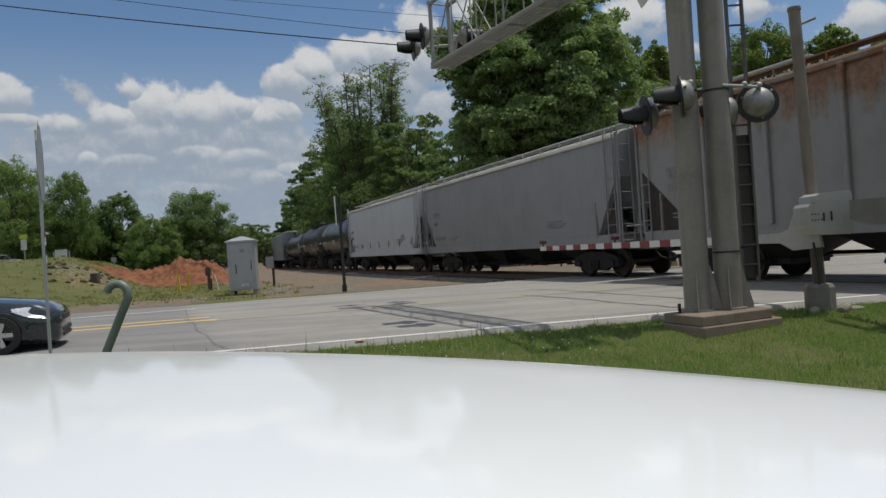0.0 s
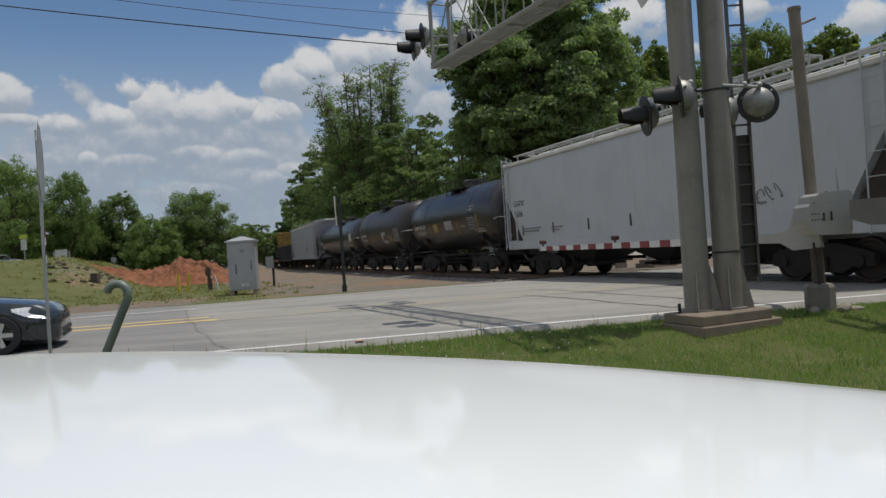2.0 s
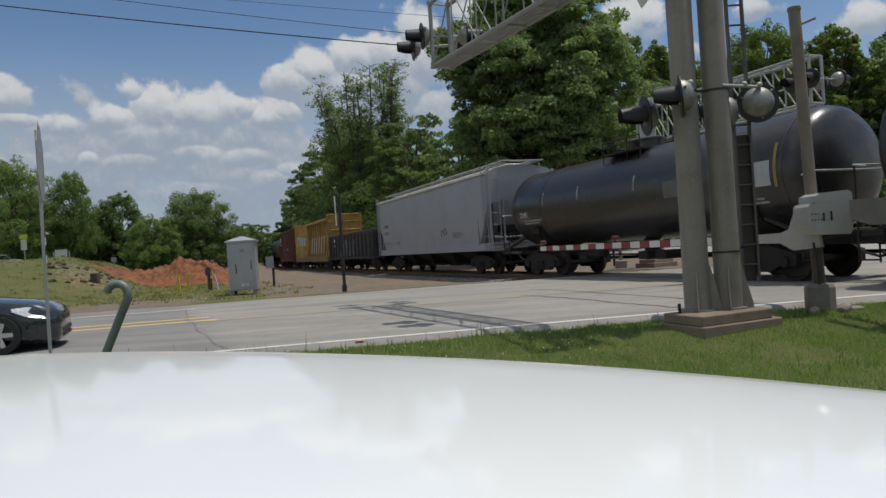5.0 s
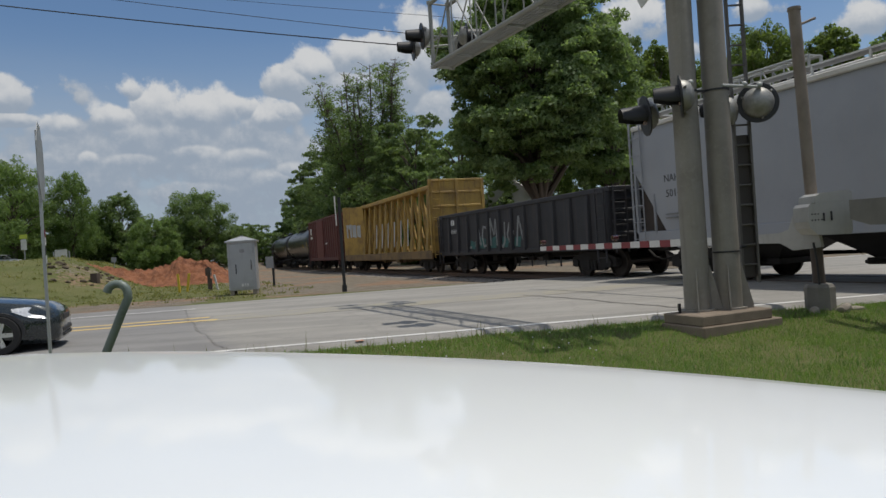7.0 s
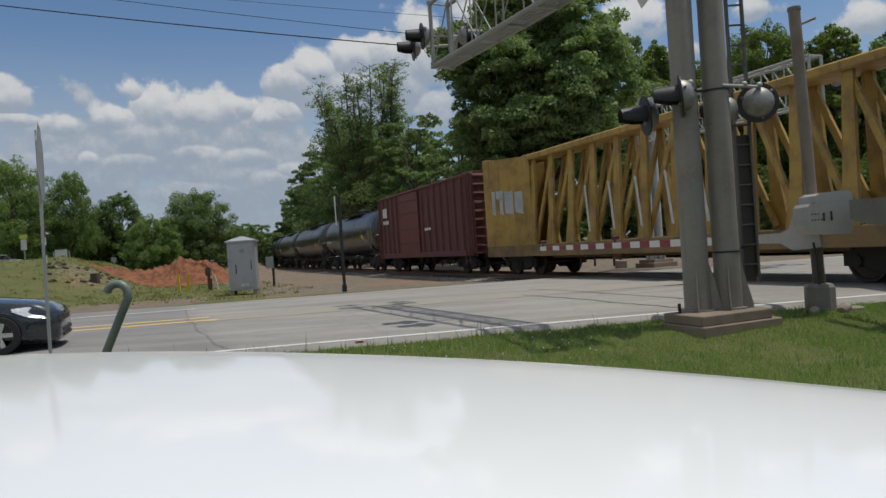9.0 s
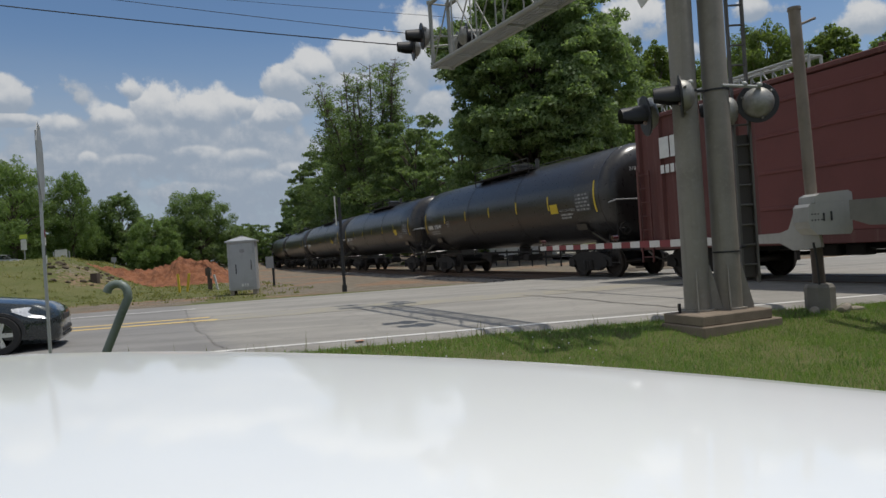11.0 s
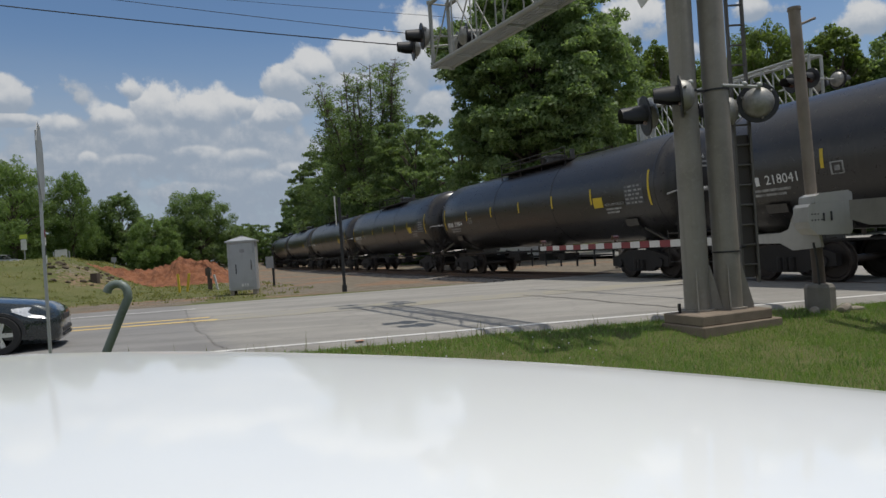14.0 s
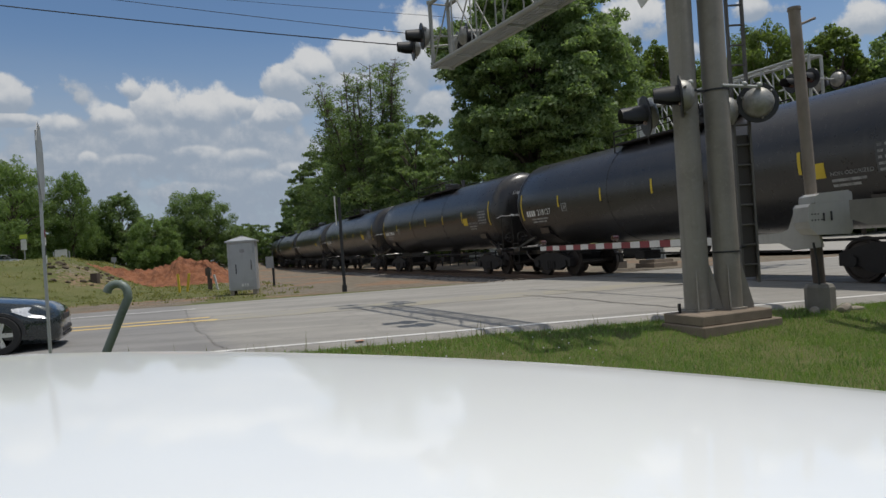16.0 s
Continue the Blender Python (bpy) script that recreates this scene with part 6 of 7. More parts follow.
def signal_case():
    t = thing("signal_case", "silver sheet-metal relay case with a low hipped roof", "equipment cabinet", Matrix.Translation((-8.42, 29.35, 0)) @ Matrix.Rotation(radians(9), 4, "Z"))
    bm = bmesh.new()
    box(bm, (-0.56, -0.5, 0.06), (0.56, 0.5, 2.08), 0.015)
    body = part("body", bm, CASE_PAINT, t)
    bm = bmesh.new()
    loft(bm, [[(-0.63, -0.57, 2.06), (0.63, -0.57, 2.06), (0.63, 0.57, 2.06), (-0.63, 0.57, 2.06)], [(-0.63, -0.57, 2.12), (0.63, -0.57, 2.12), (0.63, 0.57, 2.12), (-0.63, 0.57, 2.12)], [(-0.12, -0.1, 2.29), (0.12, -0.1, 2.29), (0.12, 0.1, 2.29), (-0.12, 0.1, 2.29)]])
    box(bm, (-0.07, -0.07, 2.27), (0.07, 0.07, 2.33), 0.01)
    part("roof", bm, CASE_PAINT, t)
    bm = bmesh.new()
    box(bm, (-0.47, -0.525, 0.16), (0.47, -0.5, 1.98), 0.01)
    d = part("door", bm, CASE_PAINT, body)
    bm = bmesh.new()
    box(bm, (-0.26, -0.55, 0.75), (-0.22, -0.525, 1.15), 0.008)
    part("handle", bm, DARK_TRIM, t, "dark door handle")
    bm = bmesh.new()
    box(bm, (0.36, -0.55, 0.9), (0.39, -0.525, 1.3), 0.006)
    part("hinge", bm, DARK_TRIM, t)
    bm = bmesh.new()
    bars(bm, -0.05, 0.22, [0.09, 0.05, 0.05], 0.12, -0.53, 0.04)
    part("sticker", bm, WHITE_LETTER, t, "small white stickers")
    bm = bmesh.new()
    box(bm, (-0.07, -0.532, 1.62), (0.13, -0.524, 1.76))
    part("vent", bm, GREY_PATCH, t)
    for x in (-0.45, 0.45):
        bm = bmesh.new()
        box(bm, (x - 0.08, -0.45, -0.2), (x + 0.08, 0.45, 0.07), 0.01)
        part("skid", bm, CONCRETE, t)
    return t


# ---- roadside ----


def octagon_sign():
    t = thing("road_sign", "octagonal metal road sign on a channel post, nearly edge-on", "road sign", pose(-4.0, 7.0, -0.3, 0, 0.2, 0))
    nrm = Vector((-0.9, -0.43, 0)).normalized()
    turn = Matrix.Rotation(math.atan2(nrm.y, nrm.x), 4, "Z")
    bm = bmesh.new()
    prof = [(-0.012, -0.03), (0.016, -0.03), (0.016, -0.012), (0.0, -0.012), (0.0, 0.012), (0.016, 0.012), (0.016, 0.03), (-0.012, 0.03)]
    loft(bm, [[(a, b, z) for a, b in prof] for z in (0.0, 3.02)])
    part("post", bm, SIGN_BACK, t, "grey steel channel post", m=turn)
    bm = bmesh.new()
    rings = [[(x, r * math.cos(radians(22.5 + 45 * i)), 2.7 + r * math.sin(radians(22.5 + 45 * i))) for i in range(8)] for x, r in ((-0.016, 0.41), (-0.02, 0.41))]
    loft(bm, rings)
    part("plate", bm, SIGN_BACK, t, "bare metal sign plate", m=turn)
    for z, mat in ((1.98, RED_STRIPE), (1.9, WHITE_STRIPE), (1.8, CAR_DARK), (1.72, WHITE_STRIPE)):
        bm = bmesh.new()
        box(bm, (-0.02, -0.032, z - 0.04), (-0.013, 0.032, z + 0.04))
        part("sticker", bm, mat, t, m=turn @ pose(0, 0, 0, 0, 0, 0))
    return t


def bent_pipe():
    t = thing("vent_pipe", "leaning green vent pipe with a hooked top", "vent pipe")
    bm = bmesh.new()
    pts = [(-3.78, 7.0, -0.3), (-3.60, 7.0, 0.1), (-3.43, 7.0, 0.47), (-3.26, 7.0, 0.83), (-3.185, 7.0, 0.98)]
    for k in range(1, 9):
        a = radians(-25 + 24 * k)
        pts.append((-3.29 + 0.105 * math.cos(a), 7.0, 1.03 + 0.1 * math.sin(a)))
    tube(bm, pts, 0.042, 14)
    part("pipe", bm, GREEN_PIPE, t, smooth=True)
    return t


def small_post(name, label, cat, x, y, pieces):
    """A post made of square bars: (from, to, width, material)."""
    t = thing(name, label, cat, pose(x, y, ground_z(x, y)))
    for n, a, b, w, d, mat in pieces:
        bm = bmesh.new()
        bar(bm, a, b, w, d)
        part(n, bm, mat, t)
    return t


def roadside():
    small_post("track_sign", "narrow white sign on a black post beside the track", "sign", -3.68, 25.5, [
        ("post", (0, 0, -0.2), (0, 0, 3.45), 0.1, 0.1, BLACK_SIGNAL), ("plate", (-0.13, -0.07, 2.42), (-0.15, -0.07, 3.5), 0.22, 0.02, WHITE_STRIPE), ("collar", (0, 0, -0.05), (0, 0, 0.25), 0.16, 0.16, BLACK_SIGNAL)])
    small_post("marker_sign", "small grey plate on a thin black post", "sign", -8.66, 35.4, [
        ("post", (0, 0, -0.2), (0, 0, 1.2), 0.1, 0.1, BLACK_SIGNAL), ("plate", (-0.15, -0.06, 0.95), (-0.15, -0.06, 1.55), 0.4, 0.02, GREY_PATCH), ("mast", (0, 0, 1.2), (0, 0, 1.9), 0.05, 0.05, BLACK_SIGNAL)])
    for dx, lean in ((0, -0.04), (0.28, 0.16)):
        small_post("marker_post", "yellow plastic cable marker post in the grass", "marker post", -13.7 + dx, 36.0 + dx, [
            ("post", (0, 0, -0.1), (lean, 0, 0.95), 0.1, 0.1, YELLOW_MARK)])
    small_post("marker_post", "white leaning marker post in the grass", "marker post", -11.75, 36.2, [("post", (0, 0, -0.1), (-0.2, 0, 0.8), 0.09, 0.09, WHITE_STRIPE)])
    small_post("pedestal", "dark weathered cable pedestal", "pedestal", -12.15, 36.0, [
        ("post", (0, 0, -0.1), (0, 0, 1.2), 0.12, 0.12, TIE), ("box", (0, -0.02, 0.75), (0, -0.02, 1.15), 0.26, 0.2, TIE), ("leg", (0.12, 0, -0.1), (0.12, 0, 0.6), 0.07, 0.07, TIE)])
    small_post("drum", "dark rusty drum at the foot of the bank", "drum", -19.2, 38.4, [("body", (0, 0, -0.1), (0, 0, 0.5), 0.36, 0.36, TIE)])
    small_post("notice_board", "plain white board on short posts", "board", -39.3, 72.0, [
        ("post", (-0.8, 0, -0.2), (-0.8, 0, 1.3), 0.1, 0.1, SIGN_BACK), ("post", (0.8, 0, -0.2), (0.8, 0, 1.3), 0.1, 0.1, SIGN_BACK), ("panel", (0, -0.08, 0.25), (0, -0.08, 1.5), 1.25, 0.05, WHITE_STRIPE)])
    small_post("warning_sign", "yellow over white road sign on a post", "road sign", -39.5, 66.0, [
        ("post", (0, 0, -0.2), (0, 0, 2.9), 0.08, 0.08, SIGN_BACK), ("upper_plate", (0, -0.06, 2.55), (0, -0.06, 2.95), 0.7, 0.02, LIME_MARK), ("lower_plate", (0, -0.06, 1.5), (0, -0.06, 2.5), 0.55, 0.02, WHITE_STRIPE)])
    small_post("small_sign", "small grey sign on a low post", "sign", -33.0, 70.0, [
        ("post", (0, 0, -0.2), (0, 0, 1.2), 0.06, 0.06, SIGN_BACK), ("plate", (0, -0.05, 0.7), (0, -0.05, 1.2), 0.5, 0.02, GREY_PATCH)])
    small_post("light_pole", "thin grey light pole with a small lamp head", "lamp post", -34.7, 84.0, [
        ("pole", (0, 0, -0.2), (0, 0, 4.6), 0.2, 0.2, GALV), ("lamp_head", (-0.1, 0, 4.65), (0.4, 0, 4.7), 0.3, 0.15, WHITE_STRIPE)])


def clay_mound():
    bm = bmesh.new()
    nx, ny = 96, 54
    cx, cy = -19.6, 50.5
    g = []
    for j in range(ny + 1):
        row = []
        for i in range(nx + 1):
            x, y = mix(-7.6, 6.6, i / nx), mix(-4, 4, j / ny)
            h = 1.75 * math.exp(-((x - 1.3) / 2.4) ** 2) + 0.75 * math.exp(-((x + 2.2) / 2.3) ** 2) + 0.35 * math.exp(-((x - 4.2) / 1.5) ** 2)
            h *= max(0, 1 - (y / 4) ** 2)
            h *= 1 + 0.25 * noise.fractal((x * 0.9, y * 0.9, 0), 1.0, 2.0, 4) 
            edge = min(1, 4 * min(i / nx, 1 - i / nx, j / ny, 1 - j / ny))
            z = ground_z(cx + x, cy + y)
            row.append(bm.verts.new((cx + x, cy + y, z - 0.15 + (h + 0.1) * edge + 0.2 * edge * noise.noise((x * 2.5, y * 2.5, 9)) + 0.2 * edge * noise.noise((x * 5.1, y * 5.1, 4)))))
        g.append(row)
    for j in range(ny):
        for i in range(nx):
            bm.faces.new((g[j][i], g[j][i + 1], g[j + 1][i + 1], g[j + 1][i]))
    ob = part("dirt_mound", bm, CLAY, smooth=False)
    return tagged(ob, "heap of fresh red clay soil in the grass", "dirt mound")


def fence():
    t = thing("rail_fence", "low black post and rail fence beyond the track", "fence")
    a, b = at(33.5, 6.2), at(58, 7.0)
    n = 15
    for i in range(n + 1):
        p = a.lerp(b, i / n)
        bm = bmesh.new()
        bar(bm, p + Vector((0, 0, -0.3)), p + Vector((0, 0, 0.88)), 0.09, 0.09)
        part("post", bm, BLACK_SIGNAL, t)
    for z in (0.42, 0.74):
        bm = bmesh.new()
        bar(bm, a + Vector((0, 0, z)), b + Vector((0, 0, z)), 0.05, 0.07)
        part("rail", bm, BLACK_SIGNAL, t)
    return t


def white_house():
    """A white gabled house among the trees beyond the track."""
    t = thing("house", "white clapboard house with a steep gable among trees", "house", Matrix.Translation((7.2, 67, ground_z(7.2, 67))) @ Matrix.Rotation(radians(-14), 4, "Z"))
    w, dp, he, hr = 3.9, 4.5, 4.3, 7.4
    bm = bmesh.new()
    loft(bm, [[(-w, y, -0.4), (w, y, -0.4), (w, y, he), (0, y, hr), (-w, y, he)] for y in (-dp, dp)])
    wall = part("wall", bm, WHITE_SIDING, t)
    for k in range(24):
        z = 0.3 + 0.29 * k
        half = w if z < he else w * (hr - z) / (hr - he)
        bm = bmesh.new()
        box(bm, (-half, -dp - 0.025, z), (half, -dp, z + 0.27))
        part("board", bm, WHITE_SIDING, wall)
    for side in (-1, 1):
        bm = bmesh.new()
        loft(bm, [[(side * (w + 0.35), y, he - 0.28), (0, y, hr + 0.02), (0, y, hr + 0.16), (side * (w + 0.35), y, he - 0.13)] for y in (-dp - 0.4, dp + 0.4)])
        part("roof", bm, HOPPER_ROOF, t, "pale shingled roof slope")
    for x, z in ((0, 5.3), (-1.9, 2.5), (1.9, 2.5)):
        bm = bmesh.new()
        box(bm, (x - 0.45, -dp - 0.06, z - 0.65), (x + 0.45, -dp - 0.027, z + 0.65), 0.02)
        win = part("window", bm, WHITE_STRIPE, t)
        bm = bmesh.new()
        box(bm, (x - 0.36, -dp - 0.07, z - 0.56), (x + 0.36, -dp - 0.062, z + 0.56))
        part("pane", bm, DARK_PANE, win, "dark window pane")
    return t


def lot():
    bm = bmesh.new()
    q = [at(14, 13), at(75, 13), at(75, 60), at(14, 60)]
    n = 12
    g = [[bm.verts.new((q[0].lerp(q[1], i / n)).lerp(q[3].lerp(q[2], i / n), j / n) + Vector((0, 0, 0.03))) for i in range(n + 1)] for j in range(n + 1)]
    for j in range(n):
        for i in range(n):
            bm.faces.new((g[j][i], g[j][i + 1], g[j + 1][i + 1], g[j + 1][i]))
    for v in bm.verts:
        v.co.z = 0.06 + max(0, ground_z(v.co.x, v.co.y))
    return tagged(part("pavement", bm, LOT), "pale paved lot beyond the track", "pavement", kind="structure")


def wires():
    spans = [((-30.5, 50, 20.67), (-2.23, 50, 15.97), 0.04), ((-21.59, 50, 20.49), (-2.36, 50, 16.91), 0.022), ((-13.11, 50, 19.93), (-0.28, 50, 17.94), 0.015)]
    for a, b, r in spans:
        a, b = Vector(a), Vector(b)
        d = (b - a) / (b.x - a.x)
        bm = bmesh.new()
        pts = []
        for i in range(29):
            x = mix(-56, 11, i / 28)
            p = a + d * (x - a.x)
            p.z += 0.00048 * ((x + 16.3) ** 2 - 200)
            pts.append(p)
        tube(bm, pts, r, 6)
        ob = part("overhead_wire", bm, WIRE)
        tagged(ob, "black overhead utility wire", "wire", group="overhead wires")


# ---- cars ----


def sedan(paint, label, m, length=4.75, high=1.43, cab=0.0, axle=1.42):
    t = thing("sedan", label, "car", m)
    h = length / 2
    st = [(-h, 0.42, 0.82, 0.55), (-h + 0.06, 0.3, 0.98, 0.72), (-h + 0.35, 0.22, 1.02, 0.84), (-h + 1.0, 0.2, 1.0, 0.89), (-0.6, 0.19, 0.96, 0.9), (0.6, 0.19, 0.93, 0.9), (1.05, 0.19, 0.92, 0.895), (1.5, 0.15, 0.9, 0.88),
          (h - 0.45, 0.11, 0.82, 0.84), (h - 0.18, 0.1, 0.75, 0.79), (h - 0.04, 0.14, 0.66, 0.7), (h, 0.23, 0.55, 0.6)]
    rings = []
    for x, zb, zt, w in st:
        half = [(0, zb), (w * 0.8, zb), (w * 0.97, zb + 0.1), (w, mix(zb, zt, 0.5)), (w * 0.985, mix(zb, zt, 0.78)), (w * 0.9, zt - 0.035), (w * 0.7, zt), (0, zt + 0.03)]
        rings.append([(x, y, z) for y, z in half] + [(x, -y, z) for y, z in half[-2:0:-1]])
    bm = bmesh.new()
    loft(bm, rings)
    body = part("body", bm, paint, t, smooth=True)
    # cabin glass under a separate roof
    zr = high - 0.11
    top = [(x + cab, y) for x, y in ((-1.3, 0.5), (-0.75, 0.57), (0.3, 0.57), (0.86, 0.5))]
    low = [(x + cab, y) for x, y in ((-1.9, 0.74), (-0.9, 0.8), (0.75, 0.8), (1.5, 0.72))]
    q = [[(xl, -wl, 0.93), (xt, -wt, zr), (xt, wt, zr), (xl, wl, 0.93)] for (xl, wl), (xt, wt) in zip(low, top)]

    def pane(name, pts, label):
        bm = bmesh.new()
        nrm = (Vector(pts[1]) - Vector(pts[0])).cross(Vector(pts[2]) - Vector(pts[0])).normalized() * 0.005
        loft(bm, [[Vector(p) + nrm for p in pts], [Vector(p) - nrm for p in pts]])
        part(name, bm, GLASS, t, label)
    pane("rear_window", q[0], "tinted rear window")
    pane("windscreen", q[3], "tinted windscreen")
    for k in (0, 1):
        for a, b in zip(q, q[1:]):
            pane("side_window", [a[3 * k], a[1 + k], b[1 + k], b[3 * k]], "tinted side window")
    bm = bmesh.new()
    rows = []
    for i in range(19):
        x = mix(-1.42, 0.98, i / 18)
        e = abs(x + 0.22) / 1.2
        w = 0.62 * (1 - (0.17 if x < -0.22 else 0.3) * e ** 2.2)
        zc = high - 0.028 * e ** 2.4
        row = []
        for k in range(21):
            y = mix(-1, 1, k / 20)
            drop = 0.02 * y * y + 0.03 * max(0, abs(y) - 0.88) / 0.12
            row.append((x + cab, y * w, zc - drop))
        rows.append(row)
    loft(bm, [r + [(p[0], p[1] * 0.985, p[2] - 0.035) for p in r[::-1]] for r in rows])
    part("roof", bm, paint, t, smooth=True)
    for side in (-1, 1):
        for (xl, wl), (xt, wt) in ((low[0], top[0]), (low[3], top[3]), ((-0.1 + cab, 0.8), (-0.1 + cab, 0.58))):
            bm = bmesh.new()
            bar(bm, (xl, side * (wl + 0.004), 0.9), (xt, side * (wt + 0.004), zr), 0.1, 0.035)
            part("pillar", bm, paint, t)
    for x in (-1.4, axle):
        for side in (-1, 1):
            mw = Matrix.Translation((x, side * 0.815, 0.32)) @ Matrix.Rotation(radians(-90 * side), 4, "X")
            bm = bmesh.new()
            lathe(bm, [(0.21, -0.1), (0.3, -0.1), (0.32, -0.07), (0.32, 0.08), (0.3, 0.1), (0.21, 0.105)], 28, mw, caps=False)
            wh = part("wheel", bm, RUBBER, t, "black tyre", smooth=True)
            bm = bmesh.new()
            lathe(bm, [(0.215, 0.1), (0.2, 0.06), (0.19, 0.02)], 28, mw, caps=False)
            for k in range(5):
                a = 2 * math.pi * k / 5
                bar(bm, mw @ Vector((0.03 * math.cos(a), 0.03 * math.sin(a), 0.085)), mw @ Vector((0.205 * math.cos(a), 0.205 * math.sin(a), 0.085)), 0.07, 0.02, up=(0, side, 0))
            rod(bm, mw @ Vector((0, 0, 0.04)), mw @ Vector((0, 0, 0.1)), 0.06, 12)
            part("rim", bm, CHROME, wh, "silver five-spoke rim")
            bm = bmesh.new()
            n = 20
            prof = []
            for rr, yy in ((0.34, 0.02), (0.39, 0.02), (0.39, 0.104), (0.34, 0.106)):
                prof.append([(x + rr * math.cos(math.pi * i / n), side * (0.8 + yy), 0.3 + rr * math.sin(math.pi * i / n)) for i in range(n + 1)])
            loft(bm, [list(p) for p in zip(*prof)])
            part("wheel_arch", bm, DARK_TRIM, t)
    for side in (-1, 1):
        bm = bmesh.new()
        q = [((h - 0.66, 0.872, 0.68), (h - 0.68, 0.845, 0.735)), ((h - 0.45, 0.866, 0.58), (h - 0.47, 0.8, 0.745)), ((h - 0.22, 0.815, 0.535), (h - 0.24, 0.7, 0.715)), ((h - 0.07, 0.71, 0.52), (h - 0.09, 0.58, 0.655)), ((h, 0.58, 0.51), (h - 0.04, 0.47, 0.61))]
        loft(bm, [[(a[0], side * a[1], a[2]), (b[0], side * b[1], b[2]), (b[0] - 0.05, side * (b[1] - 0.06), b[2] - 0.06), (a[0] - 0.05, side * (a[1] - 0.06), a[2])] for a, b in q])
        part("headlight", bm, HEADLIGHT, t, "clear bright headlight")
        bm = bmesh.new()
        box(bm, (-h + 0.0, side * 0.62 - 0.14, 0.72), (-h + 0.12, side * 0.62 + 0.14, 0.88), 0.02)
        part("tail_light", bm, RED_LENS, t)
    bm = bmesh.new()
    box(bm, (h - 0.03, -0.34, 0.47), (h + 0.012, 0.34, 0.57), 0.01)
    part("grille", bm, DARK_TRIM, t)
    bm = bmesh.new()
    loft(bm, [[(h - 0.45, y * 0.86, z) if abs(y) == 1 else (h + 0.02, y * 0.9, z) for y in (-1, -0.5, 0.5, 1)] for z in (0.2, 0.25)])
    box(bm, (h - 0.02, -0.5, 0.27), (h + 0.02, 0.5, 0.36), 0.02)
    part("bumper_intake", bm, DARK_TRIM, t)
    return t


# ---- plants ----


def leaf_mesh(name, centres, radii, leaves, size, mat, seed, squash=0.75, sprays=True):
    """A crown: clumps of small leaves, each one a triangle that faces outwards and up, denser towards the clump's skin."""
    rng = np.random.default_rng(seed)
    share = np.array(radii) ** 2
    share = np.maximum(6, leaves * share / share.sum()).astype(int)
    pts, nrm = [], []
    for c, r, n in zip(centres, radii, share):
        d = rng.normal(size=(n, 3))
        d /= np.linalg.norm(d, axis=1)[:, None]
        if sprays:
            d[:, 2] = np.abs(d[:, 2]) - 0.22
        rad = r * (0.35 + 0.75 * rng.random(n) ** 0.5)
        pts.append(np.array(c) + d * rad[:, None] * np.array((1, 1, squash)))
        nrm.append(d)
    p, out = np.concatenate(pts), np.concatenate(nrm)
    n = len(p)
    face = out * 0.75 + np.array((0, 0, 0.45)) + rng.normal(size=(n, 3)) * 0.62
    face /= np.linalg.norm(face, axis=1)[:, None]
    a = np.cross(face, rng.normal(size=(n, 3)))
    a /= np.linalg.norm(a, axis=1)[:, None]
    b = np.cross(face, a)
    s = size * (0.55 + 0.9 * rng.random(n))[:, None]
    v = np.stack([p - a * s, p + a * s * 0.8 + b * s * 0.25, p + b * s * 1.15], 1).reshape(-1, 3)
    me = bpy.data.meshes.new(name)
    me.from_pydata(v.tolist(), [], np.arange(3 * n).reshape(-1, 3).tolist())
    me.materials.append(mat)
    return me


def tree_meshes(seed, high, spread, mat, kind="round", leaves=30000, size=0.13, lobes=22, clumps=12, low=0.22, sprays=True):
    """Trunk with limbs, and a crown of clumps; built round the foot of the trunk."""
    rng = np.random.default_rng(seed)
    bm = bmesh.new()
    centres, radii = [], []
    stem = 0.022 * high + 0.05
    fork = high * 0.22
    rod(bm, (0, 0, -0.4), (0, 0, fork), stem, 10, stem * 0.8)
    for k in range(lobes):
        a = 2.4 * k + rng.uniform(-0.4, 0.4)
        f = (k + 0.5) / lobes
        if kind == "round":
            z = high * mix(low, 0.9, f)
            out = spread * math.sqrt(max(0.05, 1 - ((f - 0.42) / 0.62) ** 2)) * rng.uniform(0.45, 0.8)
            r = spread * rng.uniform(0.27, 0.42) * (1 - 0.3 * f)
        else:
            z = high * mix(0.15, 0.9, f)
            out = spread * mix(0.9, 0.15, f) * rng.uniform(0.4, 0.9)
            r = spread * rng.uniform(0.26, 0.4) * (1.1 - 0.5 * f)
        c = np.array((out * math.cos(a), out * math.sin(a), z))
        start = Vector((0, 0, mix(fork * 0.7, z * 0.75, min(1, f + 0.15))))
        mid = start.lerp(Vector(c), 0.55) + Vector((0, 0, 0.05 * high))
        rod(bm, (0, 0, fork * 0.9) if start.z > fork else start, start, stem * 0.6 * (1 - 0.6 * f), 7, stem * 0.5 * (1 - 0.6 * f))
        rod(bm, start, mid, stem * 0.42 * (1.1 - 0.6 * f), 6, stem * 0.26 * (1.1 - 0.6 * f))
        rod(bm, mid, c, stem * 0.26 * (1.1 - 0.6 * f), 6, stem * 0.06)
        for j in range(clumps):
            d = rng.normal(size=3)
            d /= np.linalg.norm(d)
            centres.append(c + d * r * rng.uniform(0.45, 1.15) * np.array((1, 1, 0.8)))
            radii.append(r * rng.uniform(0.2, 0.46))
    return mesh_of(bm, "trunk", BARK, True), leaf_mesh("crown", centres, radii, leaves, size, mat, seed, 0.85, sprays)


